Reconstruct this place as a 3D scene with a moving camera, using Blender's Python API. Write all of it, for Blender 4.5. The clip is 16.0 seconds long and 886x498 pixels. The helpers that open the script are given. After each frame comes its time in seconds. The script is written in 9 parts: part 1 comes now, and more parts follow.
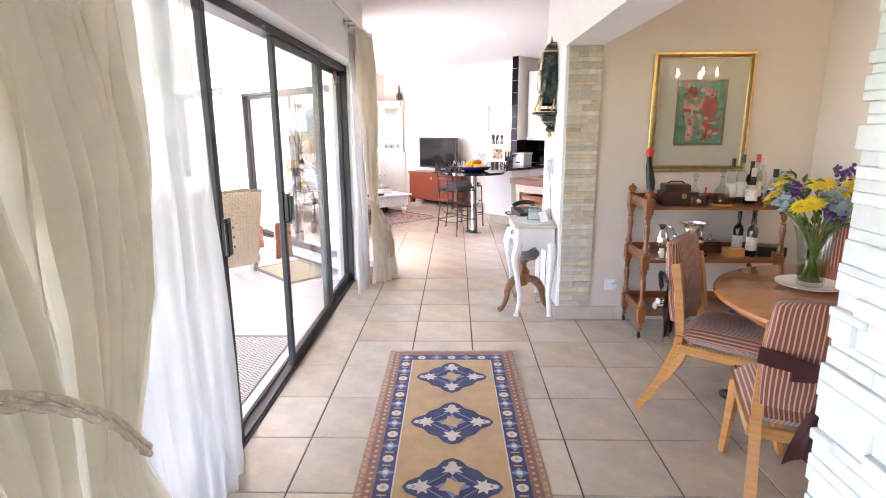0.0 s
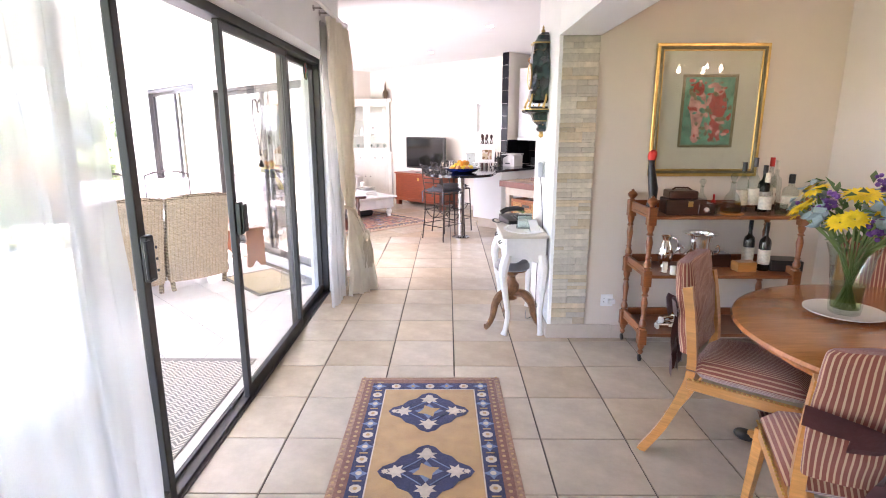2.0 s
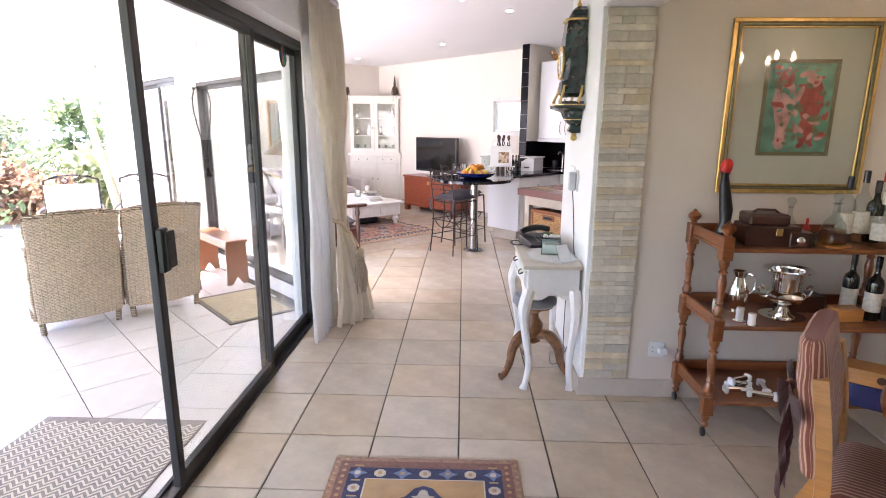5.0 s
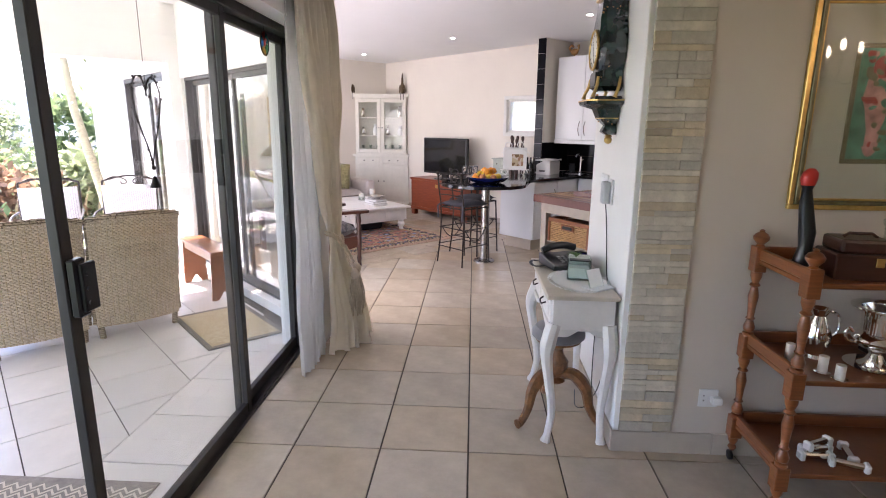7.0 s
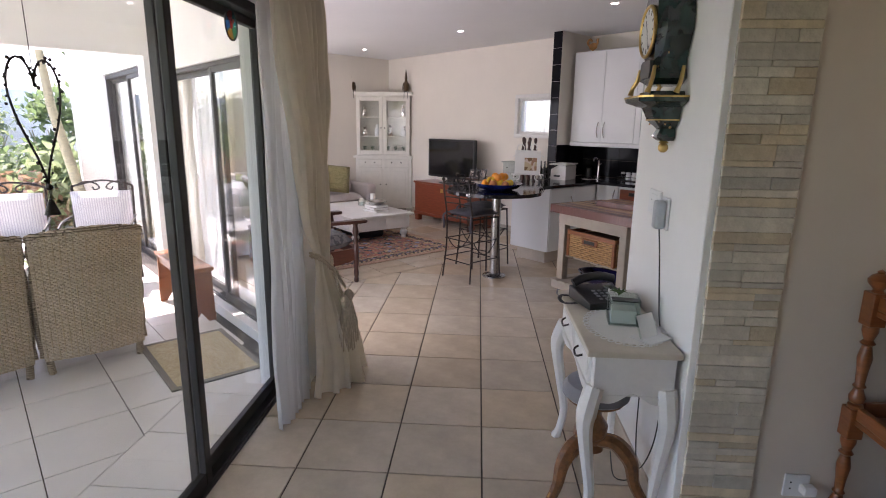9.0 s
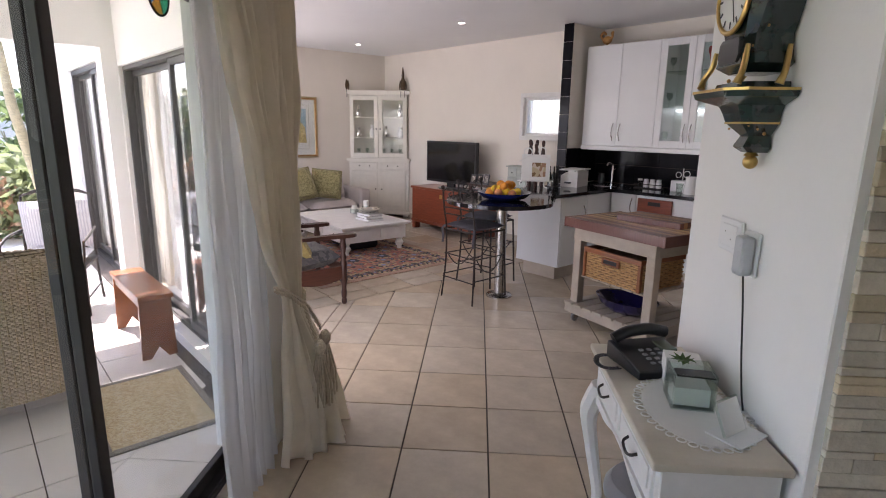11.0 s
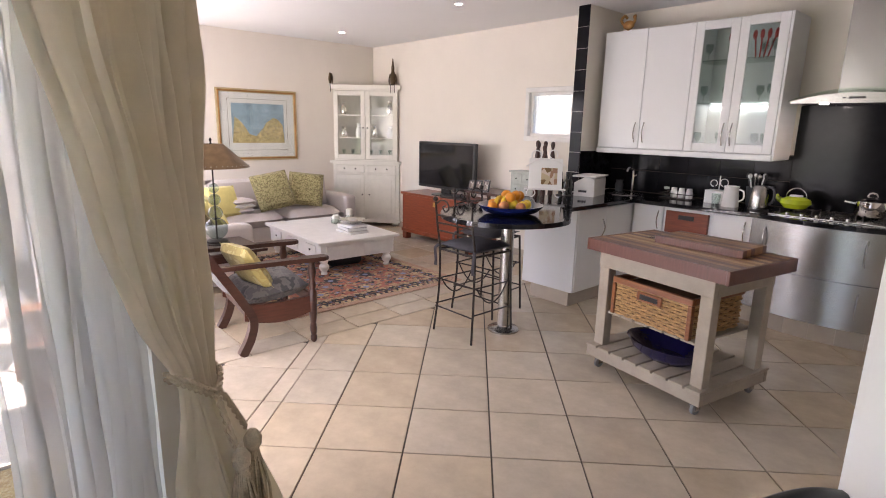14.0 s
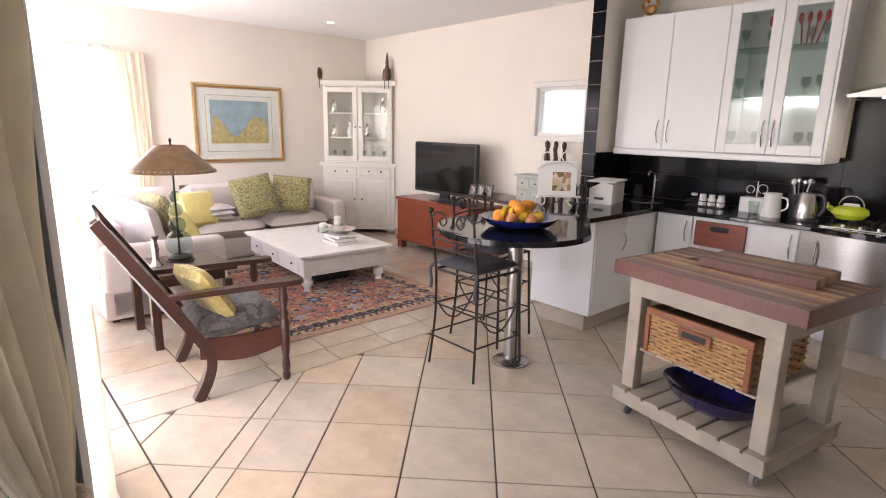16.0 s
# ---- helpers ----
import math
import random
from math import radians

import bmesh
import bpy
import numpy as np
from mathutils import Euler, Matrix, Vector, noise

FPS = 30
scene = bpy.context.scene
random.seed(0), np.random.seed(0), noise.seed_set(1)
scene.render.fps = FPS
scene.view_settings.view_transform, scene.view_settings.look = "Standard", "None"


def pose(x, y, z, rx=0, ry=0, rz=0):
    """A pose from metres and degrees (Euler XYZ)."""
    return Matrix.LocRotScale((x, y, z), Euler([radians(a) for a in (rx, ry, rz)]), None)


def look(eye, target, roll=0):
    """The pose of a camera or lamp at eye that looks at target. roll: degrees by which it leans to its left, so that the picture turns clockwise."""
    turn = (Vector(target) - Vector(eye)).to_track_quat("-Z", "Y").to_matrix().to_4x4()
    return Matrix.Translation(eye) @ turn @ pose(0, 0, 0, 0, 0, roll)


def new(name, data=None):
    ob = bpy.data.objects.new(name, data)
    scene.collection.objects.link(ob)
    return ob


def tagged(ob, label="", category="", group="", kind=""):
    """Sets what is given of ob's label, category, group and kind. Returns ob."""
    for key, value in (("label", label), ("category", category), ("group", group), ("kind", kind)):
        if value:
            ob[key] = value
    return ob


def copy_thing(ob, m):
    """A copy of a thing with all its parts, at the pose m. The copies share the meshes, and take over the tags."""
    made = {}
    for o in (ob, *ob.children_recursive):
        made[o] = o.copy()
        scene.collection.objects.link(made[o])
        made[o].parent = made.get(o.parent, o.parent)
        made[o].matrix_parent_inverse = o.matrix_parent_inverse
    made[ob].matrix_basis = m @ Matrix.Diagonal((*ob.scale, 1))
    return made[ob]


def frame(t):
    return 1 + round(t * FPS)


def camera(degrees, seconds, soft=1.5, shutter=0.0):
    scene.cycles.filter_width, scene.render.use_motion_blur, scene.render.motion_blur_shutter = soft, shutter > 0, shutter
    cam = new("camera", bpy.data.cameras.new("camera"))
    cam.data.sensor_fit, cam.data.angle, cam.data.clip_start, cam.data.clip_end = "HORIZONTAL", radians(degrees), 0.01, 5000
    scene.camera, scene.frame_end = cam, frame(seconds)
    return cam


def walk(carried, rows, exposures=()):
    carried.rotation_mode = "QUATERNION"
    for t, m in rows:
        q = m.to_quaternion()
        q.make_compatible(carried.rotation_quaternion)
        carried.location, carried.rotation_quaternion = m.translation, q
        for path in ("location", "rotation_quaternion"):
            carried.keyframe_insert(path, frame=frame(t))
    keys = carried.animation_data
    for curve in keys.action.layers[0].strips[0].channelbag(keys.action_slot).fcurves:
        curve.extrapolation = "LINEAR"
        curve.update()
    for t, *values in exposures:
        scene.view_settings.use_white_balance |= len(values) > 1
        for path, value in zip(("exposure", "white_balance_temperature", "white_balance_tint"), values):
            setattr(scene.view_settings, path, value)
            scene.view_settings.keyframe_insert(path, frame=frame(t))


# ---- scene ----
cam = camera(78.43, 16.0, 1.0)
ROWS = [
    (0, -0.123, 0.524, 1.568, 1.30, -12.62, 0.28),
    (0.5, -0.131, 0.638, 1.571, 1.02, -12.68, 0.23),
    (1, -0.113, 0.753, 1.566, 0.69, -12.69, 0.16),
    (1.5, -0.074, 0.864, 1.566, 0.48, -12.70, 0.10),
    (2, -0.043, 0.969, 1.565, 0.50, -12.69, 0.05),
    (2.5, -0.033, 1.087, 1.558, 0.58, -12.69, -0.02),
    (3, -0.027, 1.236, 1.564, 0.85, -12.66, -0.10),
    (3.5, -0.018, 1.374, 1.557, 1.10, -12.71, -0.17),
    (4, 0.002, 1.535, 1.561, 1.47, -12.71, -0.26),
    (6.5, 0.000, 2.258, 1.563, 2.92, -12.76, -0.52),
    (7, -0.007, 2.399, 1.560, 3.19, -12.73, -0.60),
    (7.5, -0.027, 2.554, 1.573, 3.36, -12.74, -0.66),
    (8, -0.045, 2.700, 1.570, 3.39, -12.74, -0.71),
    (8.5, -0.042, 2.861, 1.579, 3.52, -12.76, -0.76),
    (9, -0.057, 3.013, 1.573, 3.72, -12.78, -0.81),
    (11.5, -0.108, 3.813, 1.588, 3.65, -12.76, -0.97),
    (12, -0.123, 3.963, 1.585, 3.56, -12.77, -1.10),
    (12.5, -0.118, 4.123, 1.575, 3.42, -12.74, -1.13),
    (13, -0.113, 4.284, 1.572, 3.37, -12.73, -1.16),
    (13.5, -0.116, 4.436, 1.568, 3.31, -12.75, -1.15),
    (14, -0.135, 4.592, 1.567, 3.23, -12.72, -1.19),
    (14.5, -0.138, 4.744, 1.551, 3.04, -12.67, -1.18),
    (15, -0.129, 4.911, 1.554, 2.94, -12.66, -1.19),
    (15.5, -0.131, 5.069, 1.549, 3.02, -12.72, -1.14),
    (16, -0.148, 5.234, 1.555, 3.25, -12.73, -1.13),
]
EXPOSURES = [(0, 4.12, 6300, 31), (4.2, 3.85, 6250, 31), (6.5, 3.1, 6250, 29), (8, 2.75, 6250, 29), (9, 2.35, 6300, 28), (11.5, 2.4, 6350, 28), (14, 2.9, 6600, 27), (16, 3.12, 6700, 27)]
walk(cam, [(t, pose(x, y, z, 90 + pitch, roll, yaw)) for t, x, y, z, yaw, pitch, roll in ROWS], EXPOSURES)

# ---- light ----
world = bpy.data.worlds.new("world")
scene.world = world
world.use_nodes = True
_n = world.node_tree.nodes
sky = _n.new("ShaderNodeTexSky")
sky.sky_type = 'NISHITA'
sky.sun_disc = False
sky.sun_elevation, sky.sun_rotation = radians(58), radians(-60)
world.node_tree.links.new(sky.outputs[0], _n["Background"].inputs[0])
_n["Background"].inputs[1].default_value = 0.15
sun = new("sun", bpy.data.lights.new("sun", "SUN"))
sun.data.energy, sun.data.angle, sun.data.color = 5.0, radians(0.5), (1, 0.95, 0.87)
sun.matrix_world = look((-8.7 * 0.53, 5 * 0.53, 8.5), (0, 0, 0))


def area_lamp(name, eye, target, w, h, watts, color=(1, 1, 1)):
    d = bpy.data.lights.new(name, "AREA")
    d.shape, d.size, d.size_y, d.energy, d.color = "RECTANGLE", w, h, watts, color
    ob = new(name, d)
    ob.matrix_world = look(eye, target)
    return ob


# area lamps added inside the lounge's glass doors and window, standing in for sky light
TURN = pose(0, 0, 0, 0, 0, -45)
for name, eye, way, w, h, watts in (("lounge_door_sky_lamp", (-6.65, 3.82, 1.08), (0, 1, -0.05), 2.5, 1.85, 8.0),
                                    ("sofa_door_sky_lamp", (-9.44, 3.82, 1.15), (0, 1, -0.02), 2.2, 1.95, 7.5),
                                    ("lounge_window_sky_lamp", (-10.84, 4.40, 1.25), (1, 0, -0.02), 1.15, 2.0, 9.0)):
    eye = Vector(eye)
    area_lamp(name, tuple(TURN @ eye), tuple(TURN @ (eye + Vector(way))), w, h, watts, (0.98, 0.985, 1.0))

# ---- helpers of this place ----
LOUNGE = pose(0, 0, 0, 0, 0, -45)


def mat(name, color, rough=0.6, metal=0.0, var=0.12, scale=6.0, bump=0.1, bscale=80.0, spec=None, obj_rand=0.0, coat=0.0, sheen=0.0, stretch=None):
    """A painted, woven, wooden or stone surface with two scales of variation."""
    m = bpy.data.materials.new(name)
    m.use_nodes = True
    t = m.node_tree
    b = t.nodes["Principled BSDF"]
    b.inputs["Roughness"].default_value = rough
    b.inputs["Metallic"].default_value = metal
    b.inputs["Coat Weight"].default_value = coat
    b.inputs["Sheen Weight"].default_value = sheen
    if spec is not None:
        b.inputs["Specular IOR Level"].default_value = spec
    co = t.nodes.new("ShaderNodeTexCoord")
    src = co.outputs["Object"]
    if stretch:
        mp = t.nodes.new("ShaderNodeMapping")
        mp.inputs["Scale"].default_value = stretch
        t.links.new(src, mp.inputs["Vector"])
        src = mp.outputs[0]
    n1 = t.nodes.new("ShaderNodeTexNoise")
    n1.inputs["Scale"].default_value = scale
    n1.inputs["Detail"].default_value = 6
    n1.inputs["Roughness"].default_value = 0.65
    t.links.new(src, n1.inputs["Vector"])
    ramp = t.nodes.new("ShaderNodeValToRGB")
    c = Vector(color)
    ramp.color_ramp.elements[0].color = (*(c * (1 - var)), 1)
    ramp.color_ramp.elements[1].color = (*[min(1, v * (1 + var)) for v in c], 1)
    ramp.color_ramp.elements[0].position, ramp.color_ramp.elements[1].position = 0.3, 0.7
    t.links.new(n1.outputs[0], ramp.inputs[0])
    out = ramp.outputs[0]
    if obj_rand:
        oi = t.nodes.new("ShaderNodeObjectInfo")
        hs = t.nodes.new("ShaderNodeHueSaturation")
        mr = t.nodes.new("ShaderNodeMapRange")
        mr.inputs["To Min"].default_value, mr.inputs["To Max"].default_value = 1 - obj_rand, 1 + obj_rand
        t.links.new(oi.outputs["Random"], mr.inputs["Value"])
        t.links.new(mr.outputs[0], hs.inputs["Value"])
        t.links.new(out, hs.inputs["Color"])
        out = hs.outputs[0]
    t.links.new(out, b.inputs["Base Color"])
    if bump:
        n2 = t.nodes.new("ShaderNodeTexNoise")
        n2.inputs["Scale"].default_value = bscale
        n2.inputs["Detail"].default_value = 3
        t.links.new(src, n2.inputs["Vector"])
        bp = t.nodes.new("ShaderNodeBump")
        bp.inputs["Strength"].default_value = bump
        bp.inputs["Distance"].default_value = 0.01
        t.links.new(n2.outputs[0], bp.inputs["Height"])
        t.links.new(bp.outputs[0], b.inputs["Normal"])
    return m


def glass_mat(name, tint=(1, 1, 1), rough=0.0):
    m = bpy.data.materials.new(name)
    m.use_nodes = True
    t = m.node_tree
    t.nodes.remove(t.nodes["Principled BSDF"])
    tr, gl, mx, fr, pw, ma = (t.nodes.new("ShaderNode" + k) for k in ("BsdfTransparent", "BsdfGlossy", "MixShader", "LayerWeight", "Math", "Math"))
    tr.inputs[0].default_value = (*tint, 1)
    gl.inputs["Roughness"].default_value = rough
    pw.operation, pw.inputs[1].default_value = 'POWER', 4.5
    ma.operation, ma.inputs[1].default_value, ma.inputs[2].default_value = 'MULTIPLY_ADD', 0.85, 0.035
    t.links.new(fr.outputs["Facing"], pw.inputs[0])
    t.links.new(pw.outputs[0], ma.inputs[0])
    t.links.new(ma.outputs[0], mx.inputs[0])
    t.links.new(tr.outputs[0], mx.inputs[1])
    t.links.new(gl.outputs[0], mx.inputs[2])
    t.links.new(mx.outputs[0], t.nodes["Material Output"].inputs[0])
    return m


def emit_mat(name, color, strength):
    m = bpy.data.materials.new(name)
    m.use_nodes = True
    b = m.node_tree.nodes["Principled BSDF"]
    b.inputs["Base Color"].default_value = (*color, 1)
    b.inputs["Emission Color"].default_value = (*color, 1)
    b.inputs["Emission Strength"].default_value = strength
    return m


def mesh_of(bm, name, material, smooth=False):
    me = bpy.data.meshes.new(name)
    bmesh.ops.recalc_face_normals(bm, faces=bm.faces)
    bm.to_mesh(me)
    bm.free()
    for mm in (material if isinstance(material, (list, tuple)) else [material]):
        me.materials.append(mm)
    if smooth:
        for p in me.polygons:
            p.use_smooth = True
        me.set_sharp_from_angle(angle=radians(40))
    return me


def part(name, bm, material, parent=None, label="", smooth=False, at=None):
    ob = new(name, mesh_of(bm, name, material, smooth))
    if parent is not None:
        ob.parent = parent
    if at is not None:
        ob.matrix_basis = at
    if label:
        tagged(ob, label)
    return ob


def thing(name, m, label, category, group="", kind=""):
    ob = new(name)
    ob.empty_display_size = 0.1
    ob.matrix_basis = m
    return tagged(ob, label, category, group, kind)


def setting(name, bm, material, label, m=None, smooth=False, category=""):
    ob = part(name, bm, material, None, "", smooth, m)
    return tagged(ob, label, category or name.split("_")[0], "", "structure")


def box(x0, x1, y0, y1, z0, z1, bevel=0.0, bm=None, seg=1):
    own = bmesh.new()
    vs = [own.verts.new((x, y, z)) for x in (x0, x1) for y in (y0, y1) for z in (z0, z1)]
    for f in ((0, 1, 3, 2), (4, 6, 7, 5), (0, 4, 5, 1), (2, 3, 7, 6), (0, 2, 6, 4), (1, 5, 7, 3)):
        own.faces.new([vs[i] for i in f])
    if bevel:
        bmesh.ops.bevel(own, geom=own.edges[:], offset=bevel, segments=seg, affect='EDGES', profile=0.5)
    return add(own, bm)


def add(own, bm, m=None):
    if m is not None:
        own.transform(m)
    if bm is None:
        return own
    me = bpy.data.meshes.new("tmp")
    own.to_mesh(me)
    own.free()
    bm.from_mesh(me)
    bpy.data.meshes.remove(me)
    return bm


def lathe(profile, n=24, bm=None, m=None):
    """Turn (radius, height) pairs about z."""
    own = bmesh.new()
    rings = []
    for r, z in profile:
        if r < 1e-5:
            rings.append([own.verts.new((0, 0, z))])
        else:
            rings.append([own.verts.new((r * math.cos(2 * math.pi * k / n), r * math.sin(2 * math.pi * k / n), z)) for k in range(n)])
    for a, b in zip(rings, rings[1:]):
        for k in range(n):
            va, vb = a[k % len(a)], b[k % len(b)]
            va2, vb2 = a[(k + 1) % len(a)], b[(k + 1) % len(b)]
            f = [v for i, v in enumerate((va, va2, vb2, vb)) if v not in (va, va2, vb2, vb)[:i]]
            if len(f) > 2:
                own.faces.new(f)
    for ring, flip in ((rings[0], True), (rings[-1], False)):
        if len(ring) > 2:
            own.faces.new(ring[::-1] if flip else ring)
    return add(own, bm, m)


def tube(pts, r, n=8, bm=None, closed=False, square=False):
    """A rod of radius r (a number or one a point) along pts."""
    own = bmesh.new()
    P = [Vector(p) for p in pts]
    rr = [r] * len(P) if isinstance(r, (int, float)) else list(r)
    rings = []
    up = None
    for i, p in enumerate(P):
        a = P[(i - 1) % len(P)] if closed or i else P[0]
        b = P[(i + 1) % len(P)] if closed or i < len(P) - 1 else P[-1]
        d = (b - a).normalized()
        if up is None:
            up = d.orthogonal().normalized()
            if abs(d.z) < 0.9:
                up = (Vector((0, 0, 1)) - d * d.z).normalized()
        else:
            up = (up - d * up.dot(d))
            up = up.normalized() if up.length > 1e-6 else d.orthogonal().normalized()
        side = d.cross(up)
        ring = []
        for k in range(n):
            w = 2 * math.pi * (k + 0.5) / n
            q = rr[i] / (math.cos(math.pi / n) if square else 1)
            ring.append(own.verts.new(p + (up * math.cos(w) + side * math.sin(w)) * q))
        rings.append(ring)
    pairs = list(zip(rings, rings[1:])) + ([(rings[-1], rings[0])] if closed else [])
    for a, b in pairs:
        for k in range(n):
            own.faces.new((a[k], a[(k + 1) % n], b[(k + 1) % n], b[k]))
    if not closed:
        own.faces.new(rings[0][::-1])
        own.faces.new(rings[-1])
    return add(own, bm)


def arc(cx, cz, r, a0, a1, n=12, y=0.0):
    return [(cx + r * math.cos(radians(a0 + (a1 - a0) * k / n)), y, cz + r * math.sin(radians(a0 + (a1 - a0) * k / n))) for k in range(n + 1)]


def spline(pts, n=8):
    """A smooth curve through pts (Catmull-Rom)."""
    P = [Vector(p) for p in pts]
    P = [P[0] * 2 - P[1]] + P + [P[-1] * 2 - P[-2]]
    out = []
    for i in range(1, len(P) - 2):
        for k in range(n):
            t = k / n
            a, b, c, d = P[i - 1:i + 3]
            out.append(0.5 * ((2 * b) + (c - a) * t + (2 * a - 5 * b + 4 * c - d) * t * t + (3 * b - a - 3 * c + d) * t ** 3))
    return out + [P[-2]]


def prism(outline, h0, h1, bm=None, bevel=0.0, m=None, seg=2):
    """A plate: outline in x, y between two heights."""
    own = bmesh.new()
    lo = [own.verts.new((x, y, h0)) for x, y in outline]
    hi = [own.verts.new((x, y, h1)) for x, y in outline]
    own.faces.new(lo[::-1])
    own.faces.new(hi)
    n = len(lo)
    for k in range(n):
        own.faces.new((lo[k], lo[(k + 1) % n], hi[(k + 1) % n], hi[k]))
    if bevel:
        es = [e for e in own.edges if (e.verts[0].co.z == e.verts[1].co.z)]
        bmesh.ops.bevel(own, geom=es, offset=bevel, segments=seg, affect='EDGES', profile=0.5)
    return add(own, bm, m)


def ball(r, m=None, bm=None, seg=14, sq=(1, 1, 1)):
    own = bmesh.new()
    bmesh.ops.create_uvsphere(own, u_segments=seg, v_segments=max(6, seg * 2 // 3), radius=r)
    own.transform(Matrix.Diagonal((*sq, 1)))
    return add(own, bm, m)


def cushion(w, d, h, bm=None, m=None, n=8, puff=0.55):
    """A soft box, w by d by h, centred at x and y, resting on z = 0."""
    own = bmesh.new()
    bmesh.ops.create_grid(own, x_segments=n, y_segments=n, size=0.5)
    top = {}
    for v in own.verts:
        top[v] = v.co.copy()
    for v in own.verts:
        x, y = v.co.x * 2, v.co.y * 2
        k = (1 - abs(x) ** 4) * (1 - abs(y) ** 4)
        v.co = Vector((x * w / 2 * (1 - 0.03 * (1 - k)), y * d / 2 * (1 - 0.03 * (1 - k)), h * (0.5 + 0.5 * (puff * k ** 0.5 + (1 - puff) * min(1, k * 3)))))
    low = own.copy()
    for v in low.verts:
        v.co.z = h - v.co.z
    bmesh.ops.reverse_faces(low, faces=low.faces)
    me = bpy.data.meshes.new("tmp")
    low.to_mesh(me)
    low.free()
    own.from_mesh(me)
    bpy.data.meshes.remove(me)
    bmesh.ops.remove_doubles(own, verts=own.verts, dist=0.0005)
    es = [e for e in own.edges if len(e.link_faces) == 1]
    if es:
        bmesh.ops.bridge_loops(own, edges=es)
    return add(own, bm, m)


def text_bars(bm, x0, x1, z0, z1, rows, y, seed=1):
    """Writing too small to read, as plain bars."""
    rnd = random.Random(seed)
    for k in range(rows):
        z = z1 - (z1 - z0) * (k + 0.5) / rows
        h = (z1 - z0) / rows * 0.22
        box(x0, x0 + (x1 - x0) * rnd.uniform(0.6, 1.0), y - 0.0006, y, z - h, z + h, 0, bm)
    return bm

# ---- materials ----
def stripes(name, c1, c2, period, axis=0, rough=0.85, width=0.5, bump=0.25, obj="Object", wrap=False):
    """Woven cloth with fine stripes along one axis of the piece."""
    m = mat(name, c1, rough, var=0.1, scale=20, bump=bump, bscale=350, sheen=0.3)
    t = m.node_tree
    b = t.nodes["Principled BSDF"]
    co = t.nodes.new("ShaderNodeTexCoord")
    sp = t.nodes.new("ShaderNodeSeparateXYZ")
    t.links.new(co.outputs[obj], sp.inputs[0])
    mu = t.nodes.new("ShaderNodeMath")
    mu.operation = 'PINGPONG'
    mu.inputs[1].default_value = period / 2
    if wrap:
        ad = t.nodes.new("ShaderNodeMath")
        t.links.new(sp.outputs[0], ad.inputs[0])
        t.links.new(sp.outputs[1], ad.inputs[1])
        t.links.new(ad.outputs[0], mu.inputs[0])
    else:
        t.links.new(sp.outputs[axis], mu.inputs[0])
    gt = t.nodes.new("ShaderNodeMath")
    gt.operation = 'GREATER_THAN'
    gt.inputs[1].default_value = period / 2 * (1 - width)
    t.links.new(mu.outputs[0], gt.inputs[0])
    old = b.inputs["Base Color"].links[0].from_socket
    mx = t.nodes.new("ShaderNodeMix")
    mx.data_type = 'RGBA'
    t.links.new(gt.outputs[0], mx.inputs[0])
    t.links.new(old, mx.inputs[6])
    mx.inputs[7].default_value = (*c2, 1)
    t.links.new(mx.outputs[2], b.inputs["Base Color"])
    return m


def wood(name, color, rough=0.35, grain=(2, 2, 25), var=0.25, coat=0.2):
    return mat(name, color, rough, var=var, scale=3.0, bump=0.08, bscale=30, stretch=grain, coat=coat, obj_rand=0.05)


def weave(name, c1, c2, scale, rough=0.8):
    """Basket work: a checker of strands with relief."""
    m = mat(name, c1, rough, var=0.25, scale=25, bump=0)
    t = m.node_tree
    b = t.nodes["Principled BSDF"]
    co = t.nodes.new("ShaderNodeTexCoord")
    br = t.nodes.new("ShaderNodeTexBrick")
    br.inputs["Scale"].default_value = scale
    br.inputs["Mortar Size"].default_value = 0.06
    br.inputs["Brick Width"].default_value = 0.9
    br.inputs["Row Height"].default_value = 0.35
    br.inputs["Color1"].default_value = (*c1, 1)
    br.inputs["Color2"].default_value = (*[v * 0.75 for v in c1], 1)
    br.inputs["Mortar"].default_value = (*c2, 1)
    mp = t.nodes.new("ShaderNodeVectorMath")
    mp.operation = 'MULTIPLY_ADD'
    sp = t.nodes.new("ShaderNodeSeparateXYZ")
    cb = t.nodes.new("ShaderNodeCombineXYZ")
    ad = t.nodes.new("ShaderNodeMath")
    t.links.new(co.outputs["Object"], sp.inputs[0])
    t.links.new(sp.outputs[0], ad.inputs[0])
    t.links.new(sp.outputs[1], ad.inputs[1])
    t.links.new(ad.outputs[0], cb.inputs[0])
    t.links.new(sp.outputs[2], cb.inputs[1])
    t.links.new(cb.outputs[0], br.inputs["Vector"])
    old = b.inputs["Base Color"].links[0].from_socket
    mx = t.nodes.new("ShaderNodeMix")
    mx.data_type, mx.blend_type = 'RGBA', 'MULTIPLY'
    mx.inputs[0].default_value = 0.35
    t.links.new(br.outputs[0], mx.inputs[6])
    t.links.new(old, mx.inputs[7])
    t.links.new(mx.outputs[2], b.inputs["Base Color"])
    bp = t.nodes.new("ShaderNodeBump")
    bp.inputs["Strength"].default_value, bp.inputs["Distance"].default_value = 0.8, 0.006
    bp.invert = True
    t.links.new(br.outputs["Fac"], bp.inputs["Height"])
    t.links.new(bp.outputs[0], b.inputs["Normal"])
    return m


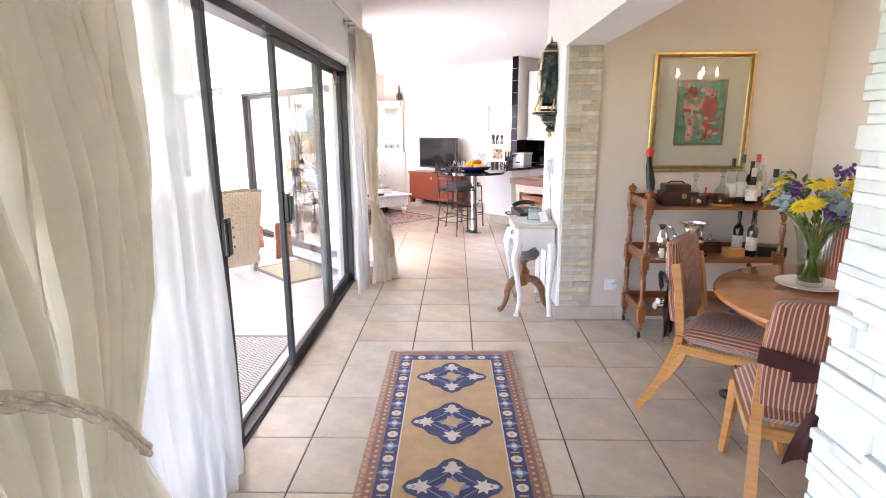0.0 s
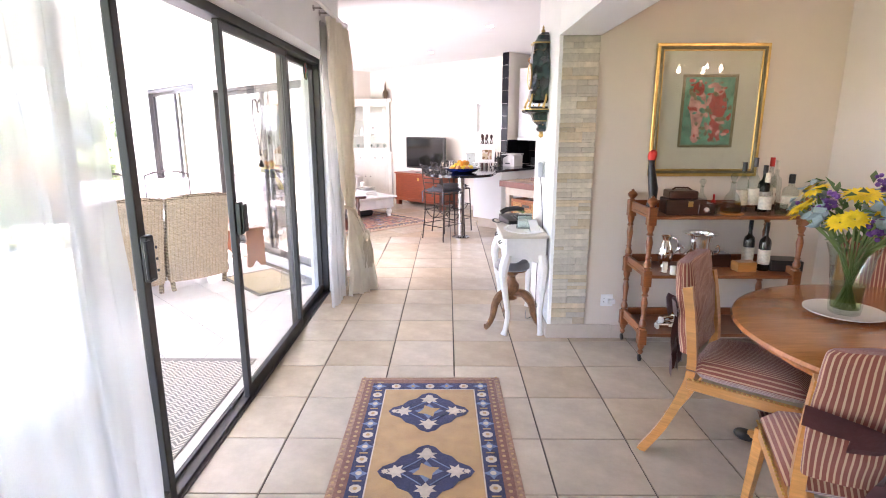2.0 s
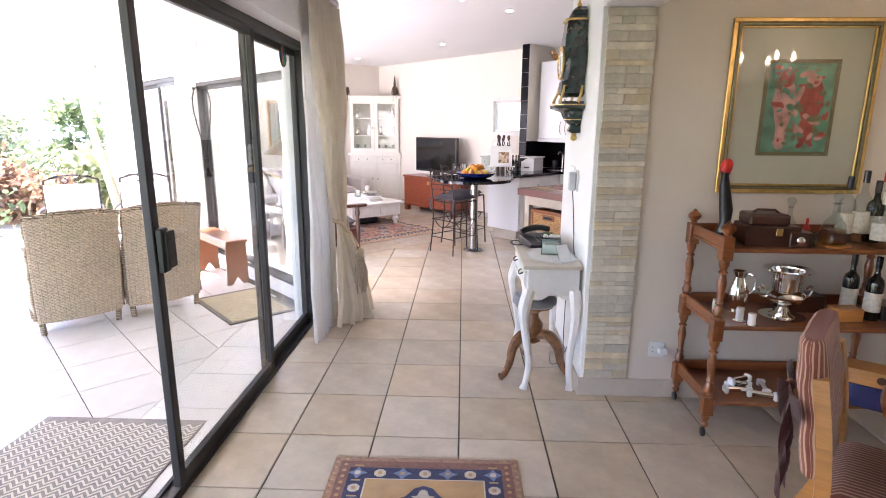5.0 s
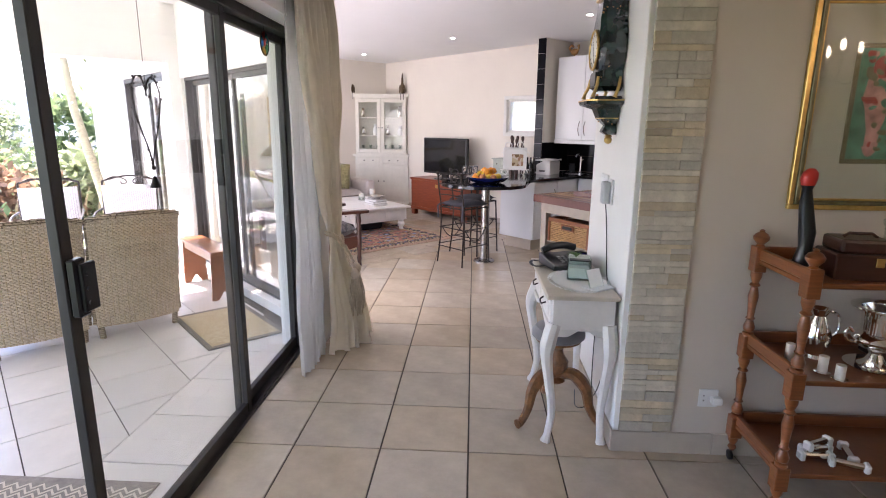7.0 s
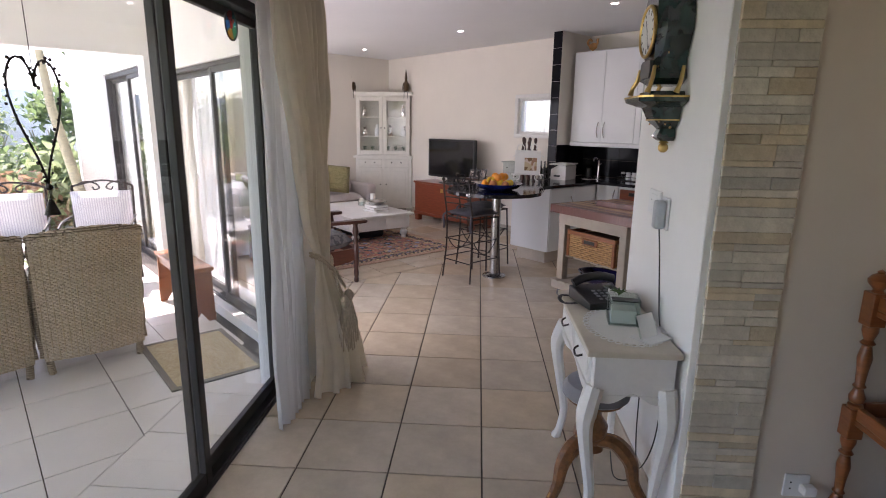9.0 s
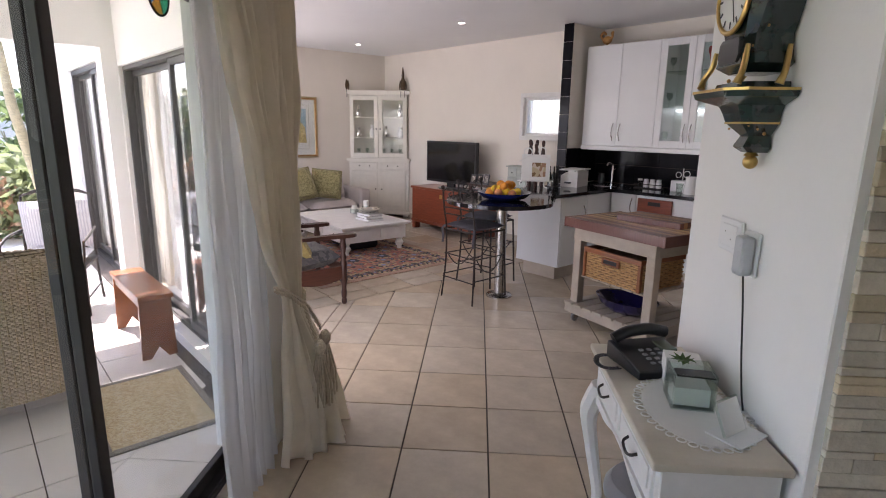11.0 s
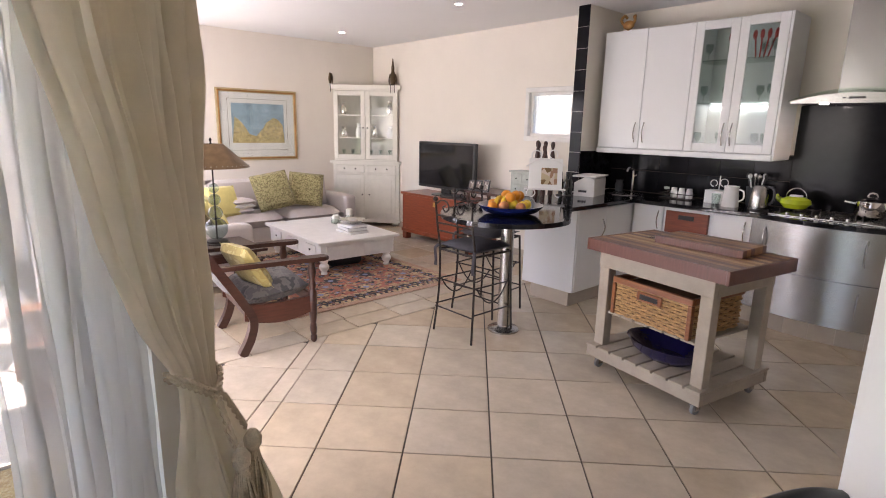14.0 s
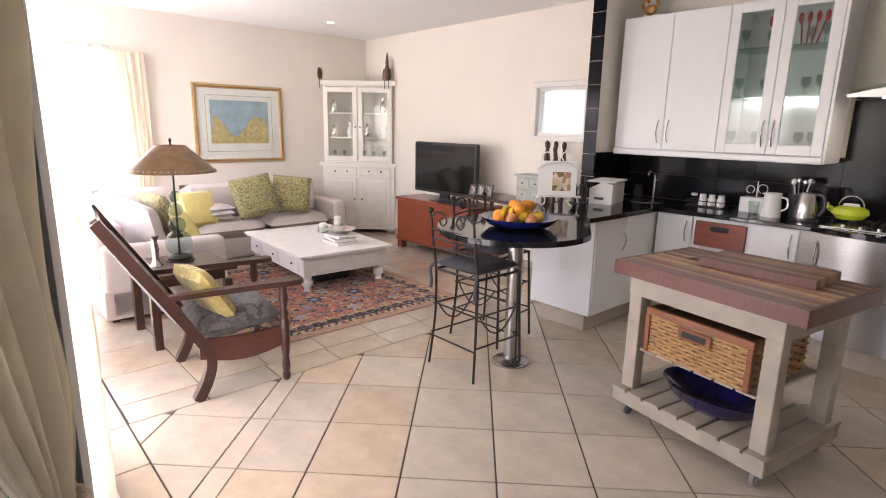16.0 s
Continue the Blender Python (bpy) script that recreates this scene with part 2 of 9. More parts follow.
def figured(name, colors, scale, rough=0.85, kind="VORONOI", bump=0.2):
    """A cloth or stone with a small figured pattern of several colours."""
    m = mat(name, colors[0], rough, var=0.1, scale=15, bump=bump, bscale=250, sheen=0.2)
    t = m.node_tree
    b = t.nodes["Principled BSDF"]
    co = t.nodes.new("ShaderNodeTexCoord")
    if kind == "VORONOI":
        v = t.nodes.new("ShaderNodeTexVoronoi")
        v.inputs["Scale"].default_value = scale
        out = v.outputs["Color"]
        sp = t.nodes.new("ShaderNodeSeparateXYZ")
        t.links.new(out, sp.inputs[0])
        out = sp.outputs[0]
    else:
        v = t.nodes.new("ShaderNodeTexMagic" if kind == "MAGIC" else "ShaderNodeTexNoise")
        v.inputs["Scale"].default_value = scale
        out = v.outputs["Fac"]
    t.links.new(co.outputs["Object"], v.inputs["Vector"])
    ramp = t.nodes.new("ShaderNodeValToRGB")
    ramp.color_ramp.interpolation = 'CONSTANT'
    lo, hi = (0.0, 1.0) if kind != "NOISE" else (0.32, 0.68)
    for k, c in enumerate(colors):
        p = lo + (hi - lo) * k / len(colors)
        e = ramp.color_ramp.elements[k] if k < 2 else ramp.color_ramp.elements.new(p)
        e.position, e.color = p, (*c, 1)
    t.links.new(out, ramp.inputs[0])
    t.links.new(ramp.outputs[0], b.inputs["Base Color"])
    return m


M_WALL = mat("cream_wall_paint", (0.78, 0.725, 0.645), 0.75, var=0.03, scale=1.5, bump=0.06, bscale=60)
M_ALCOVE = mat("peach_beige_wall_paint", (0.66, 0.585, 0.495), 0.75, var=0.03, scale=1.5, bump=0.06, bscale=60)
M_WHITE = mat("white_wall_paint", (0.80, 0.785, 0.76), 0.7, var=0.03, scale=1.5, bump=0.08, bscale=50)
M_CEIL = mat("white_ceiling_paint", (0.78, 0.78, 0.77), 0.85, var=0.02, scale=1.0, bump=0.03)
M_GROUT = mat("dark_grout", (0.075, 0.06, 0.048), 0.9, var=0.25, scale=9)
M_TILE = mat("cream_floor_tile", (0.53, 0.455, 0.36), 0.22, var=0.13, scale=5, bump=0.03, bscale=25, obj_rand=0.07)
M_PATIO = mat("pale_patio_tile", (0.64, 0.60, 0.55), 0.3, var=0.08, scale=4, bump=0.03, bscale=25, obj_rand=0.05)
M_BRONZE = mat("dark_bronze_aluminium", (0.03, 0.025, 0.022), 0.5, 0.0, var=0.1, bump=0.02)
M_BLACKP = mat("black_plastic", (0.012, 0.012, 0.013), 0.3, var=0.15, bump=0.05, bscale=200)
M_GLASS = glass_mat("clear_glass", (0.97, 0.98, 0.97))
M_TGLASS = glass_mat("greenish_glass", (0.86, 0.92, 0.88))
M_CREAM = mat("cream_linen", (0.92, 0.86, 0.74), 0.9, var=0.05, scale=8, bump=0.25, bscale=400, sheen=0.3)
M_CORD = mat("cream_cord", (0.62, 0.53, 0.40), 0.9, var=0.15, scale=60, bump=0.6, bscale=150)
M_SKIRT = mat("beige_baseboard_tile", (0.50, 0.43, 0.35), 0.35, var=0.08, scale=6, obj_rand=0.05)
M_STONE = mat("pale_ledge_stone", (0.56, 0.51, 0.42), 0.85, var=0.22, scale=9, bump=0.6, bscale=35, obj_rand=0.15)
M_WSTONE = mat("white_ledge_stone", (0.76, 0.76, 0.74), 0.85, var=0.08, scale=9, bump=0.5, bscale=35, obj_rand=0.06)
M_HONEY = wood("honey_wood", (0.55, 0.25, 0.07), 0.3, var=0.18)
M_TROLLEY = wood("chestnut_wood", (0.23, 0.075, 0.024), 0.3)
M_TABLE = wood("polished_cherry_wood", (0.40, 0.14, 0.038), 0.12, (2, 14, 2), var=0.2, coat=0.6)
M_DARKW = wood("dark_mahogany", (0.052, 0.019, 0.012), 0.28)
M_REDW = wood("red_mahogany", (0.23, 0.05, 0.02), 0.3)
M_GOLD = mat("gold_leaf", (0.58, 0.39, 0.13), 0.3, 0.9, var=0.2, scale=20, bump=0.1)
M_OLDGOLD = mat("carved_gilt_wood", (0.42, 0.21, 0.06), 0.35, 0.35, var=0.4, scale=25, bump=0.4, bscale=60)
M_CHROME = mat("polished_silver", (0.85, 0.83, 0.80), 0.08, 1.0, var=0.03, bump=0.0)
M_STEEL = mat("brushed_steel", (0.46, 0.45, 0.435), 0.26, 1.0, var=0.05, scale=3, bump=0.05, bscale=60, stretch=(1, 1, 40))
M_IRON = mat("wrought_iron", (0.035, 0.028, 0.024), 0.45, 0.6, var=0.2, scale=30, bump=0.2)
M_WPAINT = mat("white_painted_wood", (0.74, 0.72, 0.69), 0.45, var=0.06, scale=9, bump=0.15, bscale=60)
M_CABINET = mat("white_cabinet_foil", (0.74, 0.745, 0.75), 0.3, var=0.015, scale=3, bump=0.02)
M_GRANITE = mat("black_granite", (0.010, 0.010, 0.012), 0.08, var=0.9, scale=120, bump=0.0)
M_SPLASH = mat("black_wall_tile", (0.009, 0.009, 0.011), 0.1, var=0.2, scale=12, bump=0.03, obj_rand=0.2, spec=0.12)
M_PORC = mat("white_porcelain", (0.80, 0.79, 0.77), 0.15, var=0.02, bump=0.0)
M_PLASTIC = mat("white_plastic", (0.76, 0.76, 0.75), 0.35, var=0.02, bump=0.0)
M_PAPER = mat("white_paper", (0.78, 0.77, 0.74), 0.8, var=0.03, bump=0.0)
M_CHAIRSTRIPE = stripes("rust_striped_upholstery", (0.27, 0.075, 0.045), (0.56, 0.36, 0.22), 0.017, 0, width=0.36)
M_SLEEVE = stripes("rust_striped_cover", (0.24, 0.062, 0.038), (0.54, 0.34, 0.21), 0.017, 0, width=0.34, obj="UV")
M_RIBBON = mat("dark_plum_ribbon", (0.10, 0.022, 0.022), 0.45, var=0.2, scale=12, bump=0.15, sheen=0.4)
M_WICKER = weave("natural_wicker", (0.56, 0.46, 0.33), (0.13, 0.09, 0.05), 24)
M_BASKET = weave("honey_basket", (0.68, 0.44, 0.20), (0.14, 0.06, 0.02), 32)
M_SOFA = mat("pale_grey_linen", (0.56, 0.50, 0.47), 0.9, var=0.05, scale=7, bump=0.25, bscale=350, sheen=0.3)
M_OLIVE = figured("olive_patterned_cloth", [(0.30, 0.27, 0.12), (0.40, 0.35, 0.17), (0.17, 0.14, 0.055)], 95)
M_YELLOW = mat("pale_yellow_cloth", (0.72, 0.62, 0.22), 0.85, var=0.1, scale=12, bump=0.2, bscale=300, sheen=0.3)
M_SEATGREY = figured("grey_scroll_cloth", [(0.075, 0.07, 0.072), (0.12, 0.11, 0.105), (0.045, 0.043, 0.045)], 12, kind="NOISE")
M_PAD = mat("slate_ribbed_cushion", (0.075, 0.072, 0.085), 0.85, var=0.12, scale=20, bump=0.5, bscale=200)
M_WAX = mat("white_wax", (0.80, 0.77, 0.70), 0.5, var=0.03, bump=0.0)
M_BLUE = mat("cobalt_glaze", (0.008, 0.018, 0.12), 0.12, var=0.3, scale=10, bump=0.0, coat=0.5)
M_NAVY = mat("navy_enamel", (0.012, 0.010, 0.065), 0.18, var=0.3, scale=10, bump=0.0, coat=0.4)
M_DKGREEN = mat("dark_green_lacquer", (0.012, 0.028, 0.024), 0.22, var=0.5, scale=18, bump=0.05, coat=0.4)
M_LEAF = mat("leaf_green", (0.07, 0.14, 0.035), 0.5, var=0.4, scale=15, bump=0.1)
M_SAGE = mat("blue_sage_leaf", (0.26, 0.35, 0.38), 0.6, var=0.25, scale=15, bump=0.1)
M_PETALY = mat("yellow_petal", (0.85, 0.62, 0.015), 0.6, var=0.15, scale=20, bump=0.1)
M_PETALP = mat("purple_petal", (0.13, 0.045, 0.24), 0.6, var=0.35, scale=20, bump=0.1)
M_LILAC = mat("lilac_petal", (0.45, 0.28, 0.42), 0.6, var=0.3, scale=20, bump=0.1)
M_STEM = mat("pale_green_stem", (0.16, 0.24, 0.07), 0.5, var=0.2, scale=15, bump=0.05)


def sheer_mat():
    m = bpy.data.materials.new("white_voile")
    m.use_nodes = True
    t = m.node_tree
    b = t.nodes["Principled BSDF"]
    b.inputs["Base Color"].default_value = (0.82, 0.80, 0.77, 1)
    b.inputs["Roughness"].default_value = 0.9
    n = t.nodes.new("ShaderNodeTexNoise")
    n.inputs["Scale"].default_value = 500
    tl, tp, m1, m2 = (t.nodes.new("ShaderNode" + k) for k in ("BsdfTranslucent", "BsdfTransparent", "MixShader", "MixShader"))
    tl.inputs[0].default_value = (0.52, 0.51, 0.50, 1)
    m1.inputs[0].default_value = 0.5
    t.links.new(b.outputs[0], m1.inputs[1])
    t.links.new(tl.outputs[0], m1.inputs[2])
    mr = t.nodes.new("ShaderNodeMapRange")
    mr.inputs["To Min"].default_value, mr.inputs["To Max"].default_value = 0.12, 0.36
    t.links.new(n.outputs[0], mr.inputs["Value"])
    t.links.new(mr.outputs[0], m2.inputs[0])
    t.links.new(m1.outputs[0], m2.inputs[1])
    t.links.new(tp.outputs[0], m2.inputs[2])
    t.links.new(m2.outputs[0], t.nodes["Material Output"].inputs[0])
    return m


def cloth_translucent(m, amount):
    t = m.node_tree
    b = t.nodes["Principled BSDF"]
    tl, mx = t.nodes.new("ShaderNodeBsdfTranslucent"), t.nodes.new("ShaderNodeMixShader")
    mx.inputs[0].default_value = amount
    t.links.new(b.inputs["Base Color"].links[0].from_socket, tl.inputs[0])
    t.links.new(b.outputs[0], mx.inputs[1])
    t.links.new(tl.outputs[0], mx.inputs[2])
    t.links.new(mx.outputs[0], t.nodes["Material Output"].inputs[0])
    return m


def tint_some(m, color, share, seed):
    """Give a share of the pieces made of m another base colour."""
    t = m.node_tree
    b = t.nodes["Principled BSDF"]
    oi, mu, gt, mx = (t.nodes.new("ShaderNode" + k) for k in ("ObjectInfo", "Math", "Math", "Mix"))
    fr = t.nodes.new("ShaderNodeMath")
    mu.operation, mu.inputs[1].default_value = 'MULTIPLY', seed
    fr.operation = 'FRACT'
    gt.operation, gt.inputs[1].default_value = 'LESS_THAN', share
    mx.data_type, mx.blend_type = 'RGBA', 'MULTIPLY'
    old = b.inputs["Base Color"].links[0].from_socket
    t.links.new(oi.outputs["Random"], mu.inputs[0])
    t.links.new(mu.outputs[0], fr.inputs[0])
    t.links.new(fr.outputs[0], gt.inputs[0])
    t.links.new(gt.outputs[0], mx.inputs[0])
    t.links.new(old, mx.inputs[6])
    mx.inputs[7].default_value = (*color, 1)
    t.links.new(mx.outputs[2], b.inputs["Base Color"])


tint_some(M_STONE, (1.0, 0.92, 0.78), 0.25, 13.7)
tint_some(M_STONE, (0.86, 0.865, 0.88), 0.25, 29.3)
tint_some(M_TILE, (1.0, 0.95, 0.88), 0.35, 17.1)
M_SHEER = sheer_mat()
cloth_translucent(M_CREAM, 0.42)
cloth_translucent(M_LEAF, 0.25)

# ---- the house ----
CEIL = 2.76
DX = -1.24
setting("floor", box(-1.3, 7.0, -2.2, 16.0, -0.2, -0.008), M_GROUT, "dark grouted slab under the cream floor tiles")
setting("floor_lounge", box(-11.05, -2.0, 3.45, 8.8, -0.2, -0.0095), M_GROUT, "dark grouted slab under the lounge tiles", LOUNGE)
bm = prism([(-1.36, -2.2), (7.0, -2.2), (7.0, 7.6), (2.2, 7.6), (-1.3, 6.3), (-1.36, 6.25)], CEIL, CEIL + 0.2)
setting("ceiling", bm, M_CEIL, "smooth white painted ceiling")
bm = box(-11.05, -2.0, 3.45, 8.8, CEIL - 0.004, CEIL + 0.18)
setting("ceiling_lounge", bm, M_CEIL, "smooth white painted lounge ceiling with downlights", LOUNGE)
bm = box(-1.36, -1.06, -2.0, 6.03, 2.15, CEIL)
box(-1.36, -1.06, -2.0, -1.75, 0, 2.15, bm=bm)
box(-1.36, -1.06, 6.03, 6.27, 0, CEIL, bm=bm)
setting("wall_west", bm, M_WHITE, "white plastered wall above the sliding glass doors")
setting("wall_clock", box(0.71, 0.86, 4.86, 5.72, 0, CEIL, 0.004), M_WHITE, "white plastered wall end behind the console table")
setting("wall_dining", box(0.86, 2.85, 4.86, 5.0, 0, CEIL), M_ALCOVE, "peach-beige plastered wall behind the drinks trolley")
setting("wall_east", box(2.65, 2.85, 1.68, 4.86, 0, CEIL), M_ALCOVE, "peach-beige plastered dining alcove wall")
setting("wall_alcove", box(0.745, 2.85, 1.40, 1.68, 0, CEIL), M_WHITE, "white wall beside the dining alcove")
setting("wall_hall", box(0.9, 1.1, -2.0, 1.40, 0, CEIL), M_WHITE, "white plastered hall wall")
setting("wall_south", box(-1.36, 1.1, -2.2, -2.0, 0, CEIL), M_WALL, "cream plastered hall end wall")
setting("beam", box(0.71, 0.99, 1.68, 4.86, 2.165, CEIL), M_WHITE, "white plastered beam over the dining alcove")
bm = box(-11.05, -7.63, 8.34, 8.54, 0, CEIL)
box(-7.63, -6.98, 8.34, 8.54, 0, 1.45, bm=bm)
box(-7.63, -6.98, 8.34, 8.54, 2.0, CEIL, bm=bm)
box(-6.98, -6.755, 8.34, 8.54, 0, CEIL, bm=bm)
setting("wall_lounge_north", bm, M_WALL, "cream wall with a small window behind the television", LOUNGE)
setting("wall_kitchen_north", box(-6.63, -2.0, 8.61, 8.80, 0, CEIL), M_WALL, "cream kitchen wall behind the cabinets", LOUNGE)
bm = box(-11.05, -10.85, 3.3, 3.75, 0, CEIL)
box(-11.05, -10.85, 3.75, 5.05, 2.3, CEIL, bm=bm)
box(-11.05, -10.85, 3.75, 5.05, 0, 0.1, bm=bm)
box(-11.05, -10.85, 5.05, 8.34, 0, CEIL, bm=bm)
setting("wall_lounge_west", bm, M_WALL, "cream wall behind the sofa", LOUNGE)
bm = box(-2.2, -2.0, 5.3, 8.6, 0, CEIL)
setting("wall_kitchen_east", bm, M_WALL, "cream kitchen side wall", LOUNGE)
setting("wall_kitchen_south", box(0.86, 4.0, 5.0, 5.2, 0, CEIL), M_WALL, "cream kitchen rear wall")
setting("nib_wall", box(-6.755, -6.63, 7.985, 8.8, 0, CEIL), M_WALL, "cream end wall between lounge and kitchen", LOUNGE)
# lounge glass wall towards the patio
bm = box(-10.85, -10.6, 3.61, 3.78, 0, CEIL)
box(-10.6, -8.28, 3.61, 3.78, 2.15, CEIL, bm=bm)
box(-8.28, -8.0, 3.61, 3.78, 0, CEIL, bm=bm)
box(-8.0, -5.3, 3.61, 3.78, 2.03, CEIL, bm=bm)
box(-8.0, -5.42, 3.56, 3.92, -0.02, 0.075, bm=bm)
box(-5.42, -5.35, 3.56, 3.76, 0, CEIL, bm=bm)
setting("wall_lounge_south", bm, M_WHITE, "white wall round the lounge sliding door", LOUNGE)
# patio roof, bulkhead and outer pillar
# south of y = 0 the roof is unseen, added to cut sky light indoors
setting("patio_ceiling", prism([(-1.36, -2.2), (-1.36, 6.5), (-3.05, 8.25), (-7.6, 3.8), (-3.6, -2.2)], 2.80, 2.95), M_CEIL, "white painted patio ceiling", category="ceiling")
bm = box(-8.25, -8.02, -3.0, 3.61, 2.17, 2.80)
box(-8.25, -8.02, 3.50, 3.61, -0.05, 2.17, bm=bm)
box(-8.25, -8.02, -1.2, -0.9, -0.05, 2.17, bm=bm)
setting("patio_bulkhead", bm, M_WHITE, "white plastered patio beam on pillars", LOUNGE, category="beam")
setting("patio_floor", prism([(-1.3, -2.0), (-1.3, 6.4), (-3.2, 8.3), (-8.0, 3.6), (-4.0, -2.0)], -0.06, -0.006), M_GROUT, "grouted patio slab", category="floor")


# ---- sliding doors ----
def slider(name, m, leaves, x_far, height, label, sill=0.0):
    """leaves: (start, end, track offset, handle at which end) along local x; the head frame runs on top."""
    d = thing(name, m, label, "sliding door", "", "structure")
    bm = box(leaves[0][0], x_far, -0.055, 0.055, sill + height, sill + height + 0.055, 0.004)
    for k in (-0.032, 0.032):
        box(leaves[0][0], x_far, k - 0.006, k + 0.006, sill + 0.006, sill + 0.022, bm=bm)
    box(leaves[0][0], x_far, -0.055, 0.055, sill - 0.002, sill + 0.008, bm=bm)
    box(leaves[0][0], leaves[0][0] + 0.03, -0.05, 0.05, sill, sill + height, 0.003, bm=bm)
    box(x_far - 0.03, x_far, -0.05, 0.05, sill, sill + height, 0.003, bm=bm)
    part("door_frame", bm, M_BRONZE, d)
    for a, b, off, grip in leaves:
        leaf = part("door_leaf", leaf_frame(a, b, off, sill + 0.02, sill + height), M_BRONZE, d)
        g = part("pane", box(a + 0.03, b - 0.03, off - 0.003, off + 0.003, sill + 0.07, sill + height - 0.04), M_GLASS, leaf)
        g.visible_shadow = False
        if grip:
            gx = a + 0.028 if grip < 0 else b - 0.028
            hb = box(gx - 0.025, gx + 0.025, off - 0.050, off - 0.02, 0.985, 1.165, 0.006)
            box(gx - 0.012, gx + 0.05 * -grip, off - 0.062, off - 0.045, 1.0, 1.15, 0.004, bm=hb)
            for z in (1.03, 1.075, 1.12):
                lathe([(0.006, 0), (0.006, 0.004)], 8, hb, pose(gx, off - 0.065, z, 90))
            part("handle", hb, M_BLACKP, leaf, "black plastic door pull")
    return d


def leaf_frame(a, b, off, z0, z1, w=0.048):
    bm = box(a, a + w, off - 0.018, off + 0.018, z0, z1, 0.004)
    box(b - w, b, off - 0.018, off + 0.018, z0, z1, 0.004, bm=bm)
    box(a + w, b - w, off - 0.016, off + 0.016, z0, z0 + 0.06, 0.003, bm=bm)
    box(a + w, b - w, off - 0.016, off + 0.016, z1 - 0.045, z1, 0.003, bm=bm)
    return bm


# local x runs along the wall; local -y faces the room
# the leaf below 0 is unseen, added behind the camera to brighten the hall
slider("door_1", pose(DX, 0, 0, 0, 0, 90), [(-1.75, 0.0, 0.03, 0), (0.0, 1.45, -0.03, 0), (1.35, 2.74, 0.02, 0), (1.75, 3.0, -0.022, 1), (3.875, 5.085, -0.022, -1), (5.04, 6.03, 0.02, 0)], 6.03, 2.10,
       "dark bronze aluminium sliding glass door, open in the middle")
slider("door_2", LOUNGE @ pose(0, 3.695, 0), [(-8.0, -6.68, 0.03, 0), (-6.74, -5.35, -0.03, 0)], -5.35, 1.92,
       "dark bronze sliding glass door between lounge and patio", 0.078)
slider("door_3", LOUNGE @ pose(0, 3.695, 0), [(-10.6, -9.40, 0.03, 0), (-9.46, -8.28, -0.03, 0)], -8.28, 2.09, "dark bronze sliding glass door behind the sofa", 0.0)
bm = box(-11.0, -10.9, 3.75, 3.79, 0.1, 2.3)
box(-11.0, -10.9, 5.01, 5.05, 0.1, 2.3, bm=bm)
box(-11.0, -10.9, 3.79, 5.01, 2.25, 2.3, bm=bm)
w2 = setting("window_2", bm, M_WPAINT, "white framed lounge window behind net curtains", LOUNGE)
part("pane", box(-10.955, -10.945, 3.79, 5.01, 0.1, 2.25), M_GLASS, w2).visible_shadow = False
# small white window behind the television
w1 = thing("window_1", LOUNGE, "small white framed window with a frosted blind", "window", "", "structure")
bm = bmesh.new()
for a0, a1, z0, z1 in ((-7.66, -6.95, 1.42, 1.475), (-7.66, -6.95, 1.975, 2.03), (-7.66, -7.605, 1.475, 1.975), (-7.005, -6.95, 1.475, 1.975)):
    box(a0, a1, 8.305, 8.40, z0, z1, 0.005, bm)
part("window_frame", bm, M_WPAINT, w1)
bm = bmesh.new()
for a0, a1, z0, z1 in ((-7.605, -7.005, 1.475, 1.51), (-7.605, -7.005, 1.94, 1.975), (-7.605, -7.57, 1.51, 1.94), (-7.04, -7.005, 1.51, 1.94)):
    box(a0, a1, 8.35, 8.40, z0, z1, 0.004, bm)
part("sash", bm, M_WPAINT, w1)
part("pane", box(-7.57, -7.04, 8.385, 8.39, 1.51, 1.94), M_GLASS, w1).visible_shadow = False
bm = bmesh.new()
for k in range(54):
    a = -7.57 + 0.53 * k / 53
    b = 8.43 + 0.008 * math.sin(k * 0.9)
    v0, v1 = bm.verts.new((a, b, 1.51)), bm.verts.new((a, b, 1.95))
    if k:
        bm.faces.new((pv[0], v0, v1, pv[1]))
    pv = (v0, v1)
part("net_blind", bm, M_SHEER, w1, "white net hung across the pane", True)


# ---- baseboards ----
def baseboard(m, length, height=0.085):
    n = max(1, round(length / 0.435))
    for k in range(n):
        ob = part("baseboard", box(k * length / n + 0.001, (k + 1) * length / n - 0.001, -0.012, 0, 0, height, 0.002), M_SKIRT, None, "", False, m)
        tagged(ob, "beige tile baseboard piece along the wall", "baseboard", "", "structure")


baseboard(pose(0.70, 4.86, 0), 1.95, 0.11)
baseboard(pose(0.71, 5.72, 0, 0, 0, -90), 0.86, 0.11)
baseboard(pose(2.65, 4.85, 0, 0, 0, -90), 2.9, 0.11)
baseboard(LOUNGE @ pose(-10.85, 8.34, 0), 4.1)
baseboard(LOUNGE @ pose(-10.85, 3.7, 0, 0, 0, 90), 4.6)


